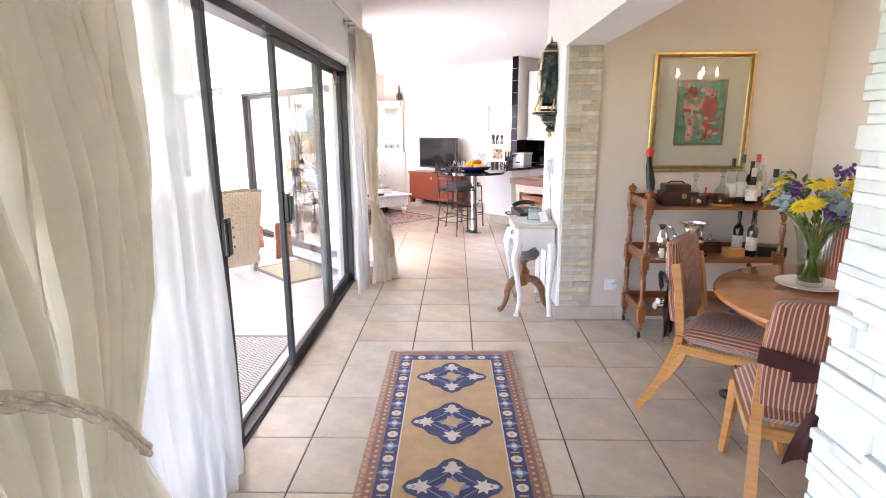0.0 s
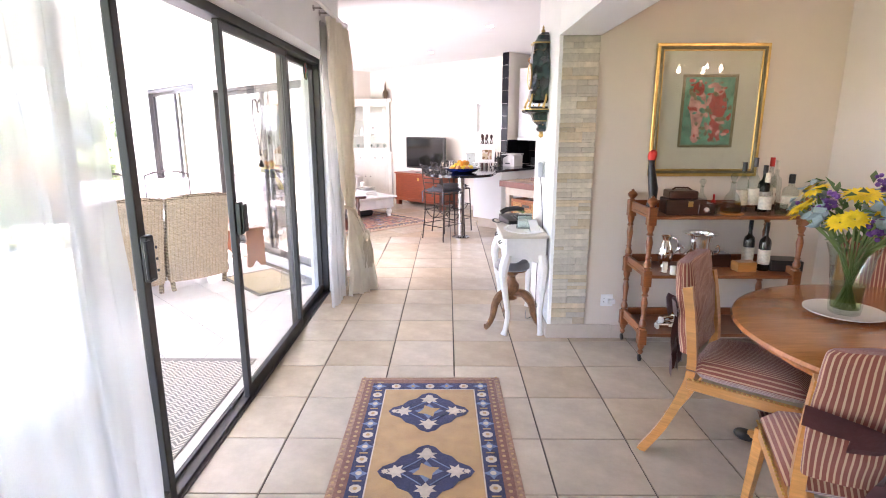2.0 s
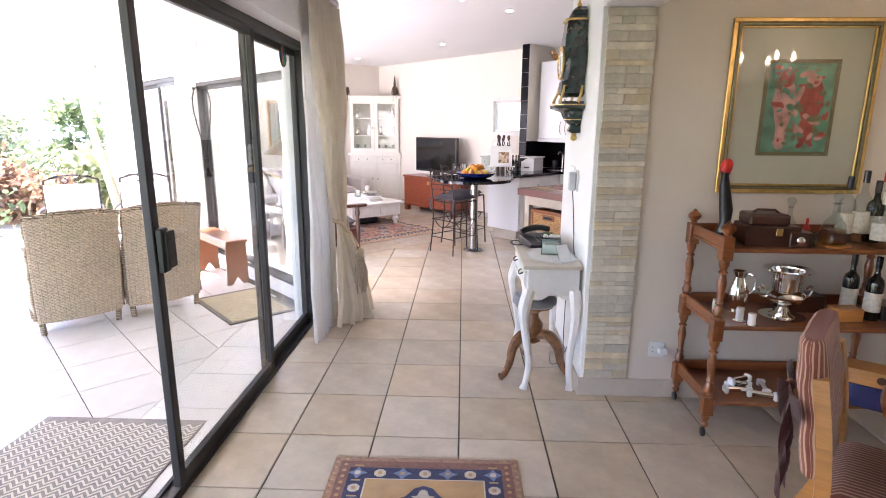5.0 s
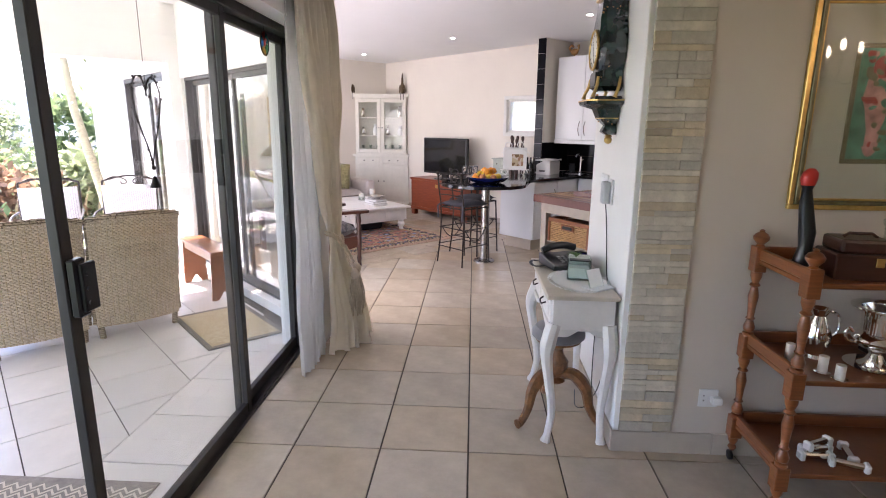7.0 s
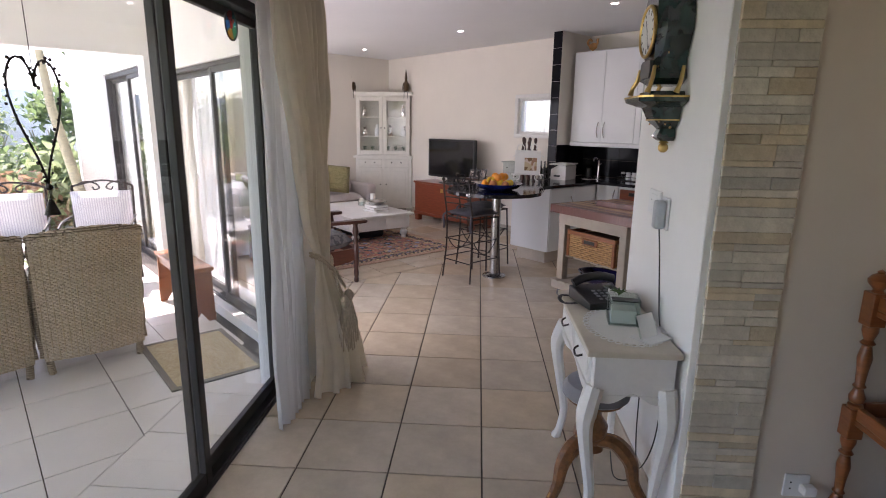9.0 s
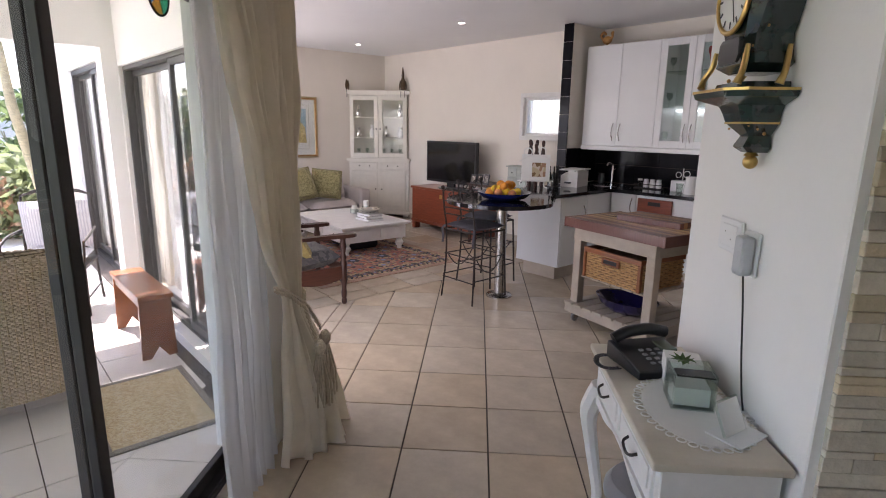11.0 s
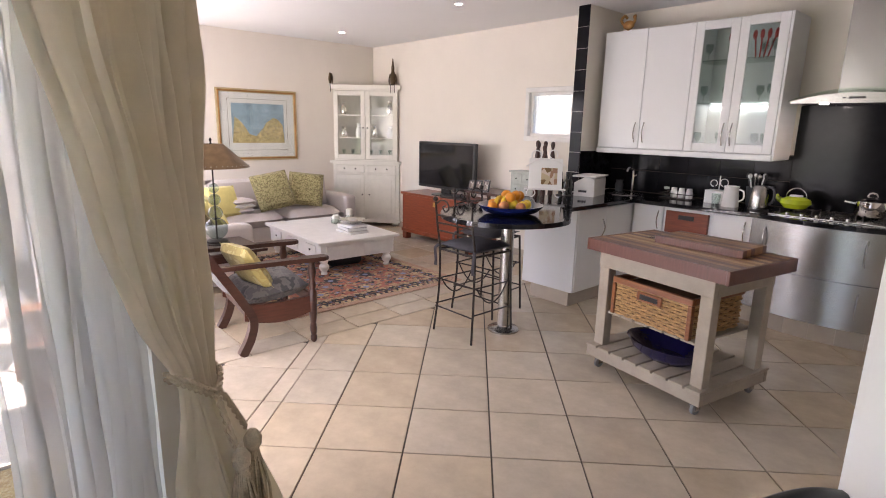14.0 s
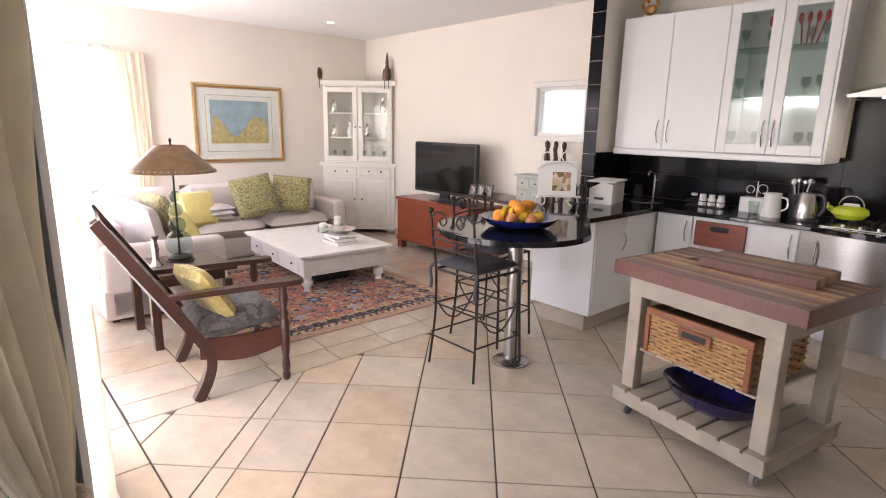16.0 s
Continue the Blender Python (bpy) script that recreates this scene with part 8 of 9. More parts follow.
for k, (w, d, h, c, rz) in enumerate(((0.31, 0.24, 0.03, (0.62, 0.58, 0.52), 4), (0.29, 0.23, 0.035, (0.35, 0.33, 0.32), -5), (0.27, 0.22, 0.025, (0.68, 0.66, 0.63), 8))):
    z = (0, 0.031, 0.067)[k]
    b = thing("book", CT @ pose(0.36, 0.10, z, 0, 0, rz), "large flat book in a stack on the coffee table", "book", "books on the coffee table")
    part("cover", add(box(-w / 2, w / 2, -d / 2, d / 2, 0, 0.003), box(-w / 2, w / 2, -d / 2, d / 2, h - 0.003, h)), mat("book_cover", c, 0.4), b)
    part("pages", box(-w / 2 + 0.003, w / 2 - 0.004, -d / 2 + 0.004, d / 2 - 0.004, 0.003, h - 0.003), M_PAPER, b)
sdish = thing("silver_dish", CT @ pose(0.34, 0.12, 0.093), "shallow hammered silver dish on the stacked books", "dish")
part("dish", lathe([(0, 0), (0.06, 0), (0.13, 0.035), (0.165, 0.05), (0.13, 0.042), (0.06, 0.008), (0, 0.006)], 30), M_CHROME, sdish, "", True)
for x, y, h, g in ((-0.10, 0.32, 0.19, 0.0), (-0.22, 0.20, 0.11, 0.0)):
    c = thing("candle", CT @ pose(x, y, 0), "white pillar candle in a glass holder", "candle", "coffee table candles")
    part("wax", lathe([(0, 0.012), (0.04, 0.012), (0.04, h - 0.01), (0.03, h), (0, h - 0.006)], 20), M_WAX, c, "", True)
    part("holder", lathe([(0, 0), (0.055, 0), (0.06, 0.01), (0.055, h * 0.6), (0.053, h * 0.6), (0.055, 0.012), (0, 0.011)], 24), M_CLEAR, c, "", True)

# corner hutch
hu = thing("corner_hutch", pose(-1.80, 13.02, 0), "tall cream corner hutch with glazed upper doors", "hutch")
M_HUTCH = mat("cream_painted_hutch", (0.77, 0.74, 0.66), 0.5, var=0.05, scale=8, bump=0.1)
hw = 0.52
M_BIRD = mat("dark_bronze_figure", (0.11, 0.07, 0.035), 0.4, 0.5, var=0.4, scale=30, bump=0.2)


def wedge(w, d0, z0, z1, y0=0.0, bm=None):
    return prism([(-w, y0), (w, y0), (w, y0 + 0.06), (0.03, y0 + d0), (-0.03, y0 + d0), (-w, y0 + 0.06)], z0, z1, bm)


part("lower_case", wedge(hw, 0.5, 0.10, 0.98, 0.012), M_HUTCH, hu)
part("counter", wedge(hw + 0.03, 0.52, 0.98, 1.02, -0.03), M_HUTCH, hu)
part("cornice", wedge(hw + 0.02, 0.5, 2.09, 2.15, -0.02), M_HUTCH, hu)
part("base_moulding", wedge(hw + 0.02, 0.5, 0.06, 0.10, -0.01), M_HUTCH, hu)
for x in (-hw + 0.06, hw - 0.06):
    part("bun_foot", lathe([(0.03, 0), (0.05, 0.02), (0.05, 0.04), (0.03, 0.06)], 16, None, pose(x, 0.05, 0)), M_HUTCH, hu, "", True)
bm = wedge(hw - 0.03, 0.46, 1.02, 1.04, 0.02)
wedge(hw - 0.03, 0.46, 2.07, 2.09, 0.02, bm)
box(-hw + 0.03, -hw + 0.06, 0.02, 0.08, 1.04, 2.07, bm=bm)
box(hw - 0.06, hw - 0.03, 0.02, 0.08, 1.04, 2.07, bm=bm)
for s in (-1, 1):
    own = box(0, 0.62, -0.008, 0.008, 1.04, 2.07)
    add(own, bm, pose(s * (hw - 0.05), 0.07, 0, 0, 0, 138 if s > 0 else 42))
part("upper_case", bm, M_HUTCH, hu)
for z in (1.36, 1.70):
    part("shelf", wedge(hw - 0.07, 0.40, z, z + 0.018, 0.035), M_HUTCH, hu)
for s in (-1, 1):
    x0, x1 = (0.004, hw - 0.035) if s > 0 else (-hw + 0.035, -0.004)
    bm = box(x0, x0 + 0.065, 0.0, 0.02, 1.045, 2.065, 0.004)
    box(x1 - 0.065, x1, 0.0, 0.02, 1.045, 2.065, 0.004, bm)
    box(x0 + 0.065, x1 - 0.065, 0.001, 0.019, 1.045, 1.115, 0.004, bm)
    box(x0 + 0.065, x1 - 0.065, 0.001, 0.019, 1.995, 2.065, 0.004, bm)
    d = part("glazed_door", bm, M_HUTCH, hu)
    part("pane", box(x0 + 0.06, x1 - 0.06, 0.009, 0.012, 1.11, 2.0), M_GLASS, d).visible_shadow = False
    part("knob", ball(0.012, pose(x0 + 0.03 if s > 0 else x1 - 0.03, -0.01, 1.52), None, 8), M_IRON, d)
    dr = part("drawer", box(x0 + 0.02, x1 - 0.02, -0.008, 0.012, 0.84, 0.955, 0.005), M_HUTCH, hu)
    for kx in (0.32, 0.68):
        part("knob", ball(0.012, pose(x0 + (x1 - x0) * kx, -0.018, 0.90), None, 8), M_IRON, dr)
    d2 = part("door", box(x0 + 0.02, x1 - 0.02, -0.006, 0.012, 0.13, 0.81, 0.005), M_HUTCH, hu)
    bm = box(x0 + 0.075, x1 - 0.075, -0.012, -0.005, 0.20, 0.74, 0.006)
    part("raised_panel", bm, M_HUTCH, d2)
    part("knob", ball(0.012, pose(x0 + 0.05 if s > 0 else x1 - 0.05, -0.016, 0.5), None, 8), M_IRON, d2)
for z, items in ((1.04, 6), (1.378, 4), (1.718, 3)):
    for k in range(items):
        x = -0.36 + 0.72 * k / (items - 1)
        h = (0.15, 0.20, 0.22)[int(z > 1.3) + int(z > 1.6)] * (0.8 + 0.3 * ((k * 3) % 4) / 4)
        if z < 1.2:
            bm = lathe([(0, 0), (0.028, 0), (0.004, 0.006), (0.004, 0.07), (0.03, 0.10), (0.033, 0.15), (0.03, 0.15), (0.0, 0.08)], 14)
            tagged(part("wine_glass", bm, M_CLEAR, None, "", True, pose(-1.80 + x, 13.12, z)), "clear wine glass in the hutch", "glass", "glasses in the hutch")
        else:
            bm = lathe([(0, 0), (0.04, 0), (0.055, h * 0.3), (0.045, h * 0.6), (0.025, h * 0.75), (0.035, h), (0.03, h), (0.02, h * 0.75), (0, h * 0.2)], 16)
            tagged(part("china_jar", bm, M_PORC if k % 2 else M_CHROME, None, "", True, pose(-1.80 + x, 13.13, z)), "small pale china jar in the hutch", "jar", "china in the hutch")
for x in (-0.55, 0.42):
    bird = thing("sitting_bird", pose(-1.80 + x, 13.04, 2.15) @ Matrix.Diagonal((0.62, 0.62, 0.95, 1)), "tall bronze bird ornament sitting on the hutch with hanging legs", "ornament", "hutch ornaments")
    part("body", lathe([(0, 0.0), (0.06, 0.02), (0.075, 0.08), (0.06, 0.17), (0.035, 0.22), (0.04, 0.26), (0.03, 0.30), (0.008, 0.40), (0, 0.41)], 18), M_BIRD, bird, "", True)
    part("beak", lathe([(0.014, 0), (0, 0.06)], 8, None, pose(0, -0.03, 0.27, 100)), M_BIRD, bird)
    for s in (-1, 1):
        part("leg", tube([(s * 0.03, -0.03, 0.02), (s * 0.045, -0.075, 0.0), (s * 0.05, -0.075, -0.10), (s * 0.05, -0.10, -0.11)], 0.008, 6), M_IRON, bird)
        part("wing", tube(spline([(s * 0.065, 0, 0.17), (s * 0.09, -0.01, 0.09), (s * 0.08, -0.02, 0.01)]), 0.014, 6), M_BIRD, bird, "", True)

# chest and television
ki = thing("wooden_chest", kit(-9.42, 7.84), "red mahogany blanket chest under the television", "chest")
part("lid", box(-0.02, 1.40, -0.02, 0.48, 0.63, 0.665, 0.008, seg=2), M_REDW, ki)
part("body", box(0, 1.38, 0, 0.47, 0.13, 0.63, 0.004), M_REDW, ki)
part("base_moulding", box(-0.012, 1.392, -0.012, 0.475, 0.10, 0.15, 0.006), M_REDW, ki)
for x in (0.0, 1.29):
    for y in (0.0, 0.38):
        part("block_foot", box(x, x + 0.09, y, y + 0.09, 0, 0.10, 0.006), M_REDW, ki)
part("lock_plate", box(0.66, 0.72, -0.004, 0, 0.52, 0.58, 0.001), M_GOLD, ki)
tv = thing("television", kit(-8.715, 8.03, 0.665), "flat black television on a stand, switched off", "television")
M_SCREEN = mat("dark_screen", (0.012, 0.012, 0.014), 0.08, var=0.0, bump=0.0)
part("bezel", box(-0.55, 0.55, -0.03, 0.03, 0.085, 0.70, 0.012, seg=2), M_BLACKP, tv)
part("screen", box(-0.515, 0.515, -0.033, -0.029, 0.125, 0.67), M_SCREEN, tv)
part("neck", box(-0.08, 0.08, -0.02, 0.02, 0.02, 0.09, 0.004), M_BLACKP, tv)
part("stand", lathe([(0, 0), (0.22, 0), (0.21, 0.012), (0.10, 0.022), (0, 0.024)], 36, None, Matrix.Diagonal((1.2, 0.65, 1, 1))), M_BLACKP, tv, "", True)
tagged(part("media_player", box(-0.2, 0.2, -0.08, 0.08, 0, 0.035, 0.003), M_BLACKP, None, "", False, kit(-8.40, 7.90, 0.666)), "slim black media player under the television", "media player")


# seascape
M_SEA = mat("pale_blue_wash", (0.30, 0.42, 0.50), 0.8, var=0.25, scale=8)
M_SANDART = mat("ochre_wash", (0.52, 0.42, 0.20), 0.8, var=0.4, scale=25)


def art_sea(p, w, h):
    part("line_border", box(0.15, w - 0.15, -0.0092, -0.008, 0.14, h - 0.13), M_GREENF, p)
    part("inner_mount", box(0.154, w - 0.154, -0.0098, -0.009, 0.144, h - 0.134), M_PAPER, p)
    part("painted_sky", box(0.2, w - 0.2, -0.0105, -0.0095, 0.24, h - 0.19), M_SEA, p, "washed blue painted sky")
    rnd = random.Random(6)
    P = [(0.2, 0.24), (w - 0.2, 0.24)] + [(w - 0.22 - (w - 0.46) * k / 14, 0.46 + 0.13 * math.sin(k * 0.55) + rnd.uniform(-0.02, 0.02)) for k in range(15)]
    part("painted_cliffs", prism(P, 0.0, 0.0008, None, 0, Matrix(((1, 0, 0, 0), (0, 0, -1, -0.0106), (0, 1, 0, 0), (0, 0, 0, 1)))), M_SANDART, p, "ochre painted cliffs")


M_SILVERF = mat("pale_gilt", (0.55, 0.44, 0.26), 0.4, 0.5, var=0.2, scale=25)
picture(kit(-10.847, 5.83, 1.05, 0, 0, 90), 1.15, 0.96, 0.05, [M_SILVERF, M_OLDGOLD, M_SILVERF], M_PAPER, "framed pale seascape painting above the sofa", art_sea)


# sofa, two sections and a corner
def sofa_section(name, m, w, label, seats, arm_left=False, arm_right=False, back=True):
    """Faces local -y. x from 0 to w, depth 0.95."""
    s = thing(name, m, label, "sofa", "corner sofa sections")
    a0, a1 = (0.18 if arm_left else 0.0), (w - 0.18 if arm_right else w)
    part("base", box(0.0, w, 0.04, 0.95, 0.03, 0.27, 0.025, seg=2), M_SOFA, s, "", True)
    part("back", box(a0, a1, 0.72, 0.95, 0.27, 0.74, 0.05, seg=3), M_SOFA, s, "", True)
    n = seats
    for k in range(n):
        x0, x1 = a0 + (a1 - a0) * k / n, a0 + (a1 - a0) * (k + 1) / n
        part("seat_cushion", cushion(x1 - x0 - 0.01, 0.74, 0.19, None, pose((x0 + x1) / 2, 0.37, 0.265)), M_SOFA, s, "", True)
        part("back_cushion", cushion(x1 - x0 - 0.02, 0.46, 0.22, None, pose((x0 + x1) / 2, 0.53, 0.62, 78) @ pose(0, 0, -0.08)), M_SOFA, s, "plump linen back cushion", True)
    if arm_left:
        part("arm", box(0, 0.19, 0.0, 0.93, 0.03, 0.60, 0.045, seg=3), M_SOFA, s, "", True)
    if arm_right:
        part("arm", box(w - 0.19, w, 0.0, 0.93, 0.03, 0.60, 0.045, seg=3), M_SOFA, s, "", True)
    for x in (0.06, w - 0.1):
        for y in (0.08, 0.85):
            part("foot", box(x, x + 0.05, y, y + 0.05, 0, 0.03), M_DARKW, s)
    return s


sofa_section("sofa", kit(-9.85, 7.35, 0, 0, 0, 90) @ pose(-2.75, 0, 0), 2.75, "pale grey linen sofa with loose cushions along the wall", 3, arm_right=True)
sofa_section("sofa", kit(-8.45, 5.27, 0, 0, 0, 180), 1.42, "pale grey linen sofa end with an upholstered arm", 1, arm_left=True)


def scatter(m, material, label, w=0.46):
    c = cushion(w, w, 0.15, None, None, 10, 0.85)
    ob = part("scatter_cushion", c, material, None, "", True, m)
    return tagged(ob, label, "cushion", "sofa cushions")


scatter(kit(-10.03, 6.20, 0.71) @ pose(0, 0, 0, 0, 66, -8) @ pose(0, 0, -0.07, 0, 0, 10), M_OLIVE, "olive patterned square cushion on the sofa", 0.50)
scatter(kit(-10.06, 6.68, 0.70) @ pose(0, 0, 0, 0, 66, -22) @ pose(0, 0, -0.07, 0, 0, -7), M_OLIVE, "olive patterned square cushion by the sofa arm", 0.47)
scatter(kit(-9.35, 4.99, 0.68) @ pose(0, 0, 0, -68, 0, 10) @ pose(0, 0, -0.07), M_OLIVE, "olive patterned square cushion in the sofa corner", 0.50)
scatter(kit(-9.20, 5.14, 0.62) @ pose(0, 0, 0, -60, 0, -10) @ pose(0, 0, -0.07), M_YELLOW, "soft yellow cushion in the sofa corner", 0.40)
scatter(kit(-10.06, 5.55, 0.60) @ pose(0, 0, 0, 0, 66, 10) @ pose(0, 0, -0.06), M_YELLOW, "soft yellow cushion behind the folded throws", 0.42)
for k in range(3):
    tagged(part("folded_throw", cushion(0.34, 0.30, 0.065, None, None, 8, 0.3), (M_SOFA, M_PAPER, M_SOFA)[k], None, "", True, kit(-10.12, 5.78, 0.455 + 0.055 * k, 0, 0, 4 * k)), "folded pale throw stacked on the sofa", "throw", "folded throws")
# end table
et = thing("end_table", kit(-7.99, 4.75), "square dark mahogany end table beside the sofa", "end table")
part("tabletop", box(-0.31, 0.31, -0.31, 0.31, 0.505, 0.53, 0.005), M_DARKW, et)
part("apron", box(-0.24, 0.24, -0.24, 0.24, 0.43, 0.505, 0.003), M_DARKW, et)
for x in (-0.25, 0.25):
    for y in (-0.25, 0.25):
        part("leg", box(x - 0.028, x + 0.028, y - 0.028, y + 0.028, 0, 0.43, 0.004), M_DARKW, et)
M_SMOKE = glass_mat("smoky_glass", (0.70, 0.77, 0.76))
la = thing("table_lamp", pose(-2.335, 9.10, 0.53), "table lamp of stacked glass balls with a bronze shade", "table lamp")
part("base", lathe([(0, 0), (0.10, 0), (0.10, 0.01), (0.085, 0.015), (0.09, 0.03), (0.07, 0.04), (0.05, 0.045)], 26), M_IRON, la, "", True)
for z, r in ((0.135, 0.095), (0.27, 0.06), (0.385, 0.05), (0.485, 0.042)):
    part("glass_ball", ball(r, pose(0, 0, z), None, 22), M_SMOKE, la, "clear glass ball", True)
part("stem", tube([(0, 0, 0.04), (0, 0, 0.68)], 0.007, 8), M_IRON, la)
sh = lathe([(0.305, 0.665), (0.10, 0.855), (0.098, 0.853), (0.302, 0.663)], 48)
part("shade", sh, mat("bronze_shade", (0.20, 0.13, 0.07), 0.32, 0.75, var=0.25, scale=12, bump=0.1), la, "conical bronze metal shade with pierced rim", True)
bm = bmesh.new()
for k in range(44):
    a = 2 * math.pi * k / 44
    ball(0.005, pose(0.292 * math.cos(a), 0.292 * math.sin(a), 0.682), bm, 6)
tagged(part("rim_studs", bm, M_CHROME, la), kind="stuff")
part("finial", lathe([(0.01, 0.855), (0.006, 0.87), (0.012, 0.89), (0, 0.91)], 10), M_IRON, la, "", True)
part("spider", tube([(-0.09, 0, 0.85), (0.09, 0, 0.85)], 0.004, 5), M_IRON, la)
gb = thing("silver_figurine", kit(-8.02, 4.60, 0.53), "small silver column ornament on the end table", "ornament")
part("column", lathe([(0, 0), (0.045, 0), (0.03, 0.02), (0.02, 0.06), (0.028, 0.12), (0.018, 0.18), (0.03, 0.21), (0.035, 0.22), (0, 0.225)], 16), M_STEEL, gb, "", True)

# planter's armchair
ARMCHAIR = pose(-1.655, 8.40, 0, 0, 0, -52.5) @ Matrix.Diagonal((1.01, 0.92, 1.06, 1))
M_CHAIRW = wood("worn_red_brown_wood", (0.085, 0.026, 0.015), 0.3)
M_OCHRE = figured("muted_gold_cloth", [(0.50, 0.42, 0.15), (0.44, 0.35, 0.12), (0.56, 0.49, 0.22)], 14, kind="NOISE")
pa = thing("plantation_armchair", ARMCHAIR, "dark mahogany plantation armchair with a grey scroll-patterned seat", "armchair")
for s in (-1, 1):
    pts = spline([(s * 0.31, -0.29, 0.0), (s * 0.31, -0.22, 0.12), (s * 0.31, -0.20, 0.24), (s * 0.31, -0.28, 0.38), (s * 0.305, -0.42, 0.58), (s * 0.30, -0.58, 0.80), (s * 0.30, -0.72, 1.0)], 6)
    part("back_post", tube(pts, 0.03, 4, square=True), M_DARKW, pa)
    part("front_leg", lathe([(0.018, 0), (0.026, 0.015), (0.026, 0.04), (0.02, 0.05), (0.026, 0.07), (0.028, 0.10), (0.022, 0.14), (0.03, 0.20), (0.032, 0.25), (0.034, 0.36), (0.024, 0.38), (0.032, 0.41), (0.02, 0.44), (0.034, 0.50), (0.024, 0.55), (0.03, 0.575)], 16, None, pose(s * 0.31, 0.27, 0)), M_DARKW, pa, "turned front leg", True)
    out = [(-0.44, -0.025), (-0.1, -0.03), (0.15, -0.035), (0.28, -0.05), (0.37, -0.05), (0.40, -0.03), (0.405, 0.0), (0.40, 0.03), (0.37, 0.05), (0.28, 0.05), (0.15, 0.035), (-0.1, 0.03), (-0.44, 0.025)]
    part("arm", prism([(y, x) for x, y in out][::-1], 0.575, 0.605, None, 0.008, pose(s * 0.31, 0, 0)), M_DARKW, pa)
    n = 12
    prev, bm = None, bmesh.new()
    for k in range(n + 1):
        y = -0.26 + 0.54 * k / n
        dip = -0.045 * math.sin(math.pi * k / n)
        v = [bm.verts.new((s * 0.31 + q * 0.018, y, z)) for q in (-1, 1) for z in (0.235 + dip, 0.34 + dip * 0.3)]
        if prev:
            for i, j in ((0, 1), (1, 3), (3, 2), (2, 0)):
                bm.faces.new((prev[i], prev[j], v[j], v[i]))
        else:
            bm.faces.new((v[0], v[1], v[3], v[2]))
        prev = v
    bm.faces.new((prev[0], prev[2], prev[3], prev[1]))
    part("seat_rail", bm, M_CHAIRW, pa, "curved red-brown seat rail")
part("front_rail", box(-0.29, 0.29, 0.255, 0.285, 0.26, 0.345, 0.006), M_CHAIRW, pa)
part("rear_rail", box(-0.29, 0.29, -0.24, -0.21, 0.24, 0.31, 0.006), M_DARKW, pa)
part("seat", cushion(0.585, 0.53, 0.14, None, pose(0, 0.01, 0.31, 6)), M_SEATGREY, pa, "grey scroll-patterned padded seat", True)
part("back_pad", cushion(0.56, 0.70, 0.07, None, pose(0, -0.48, 0.655, 125.4) @ pose(0, 0, -0.02)), M_SEATGREY, pa, "grey padded back", True)
for f in (0.2, 0.99):
    y, z = float(np.interp(f, (0, 1), (-0.29, -0.715))), float(np.interp(f, (0, 1), (0.40, 0.99)))
    part("back_rail", box(-0.28, 0.28, -0.02, 0.02, -0.03, 0.03, 0.006), M_DARKW, pa, at=pose(0, y, z, 36))
tagged(part("scatter_cushion", cushion(0.37, 0.37, 0.12, None, None, 10, 0.85), M_OCHRE, None, "", True, ARMCHAIR @ pose(0.12, -0.22, 0.51, 122, 0, 14) @ pose(0, 0, -0.13)), "muted gold cushion on the armchair", "cushion")


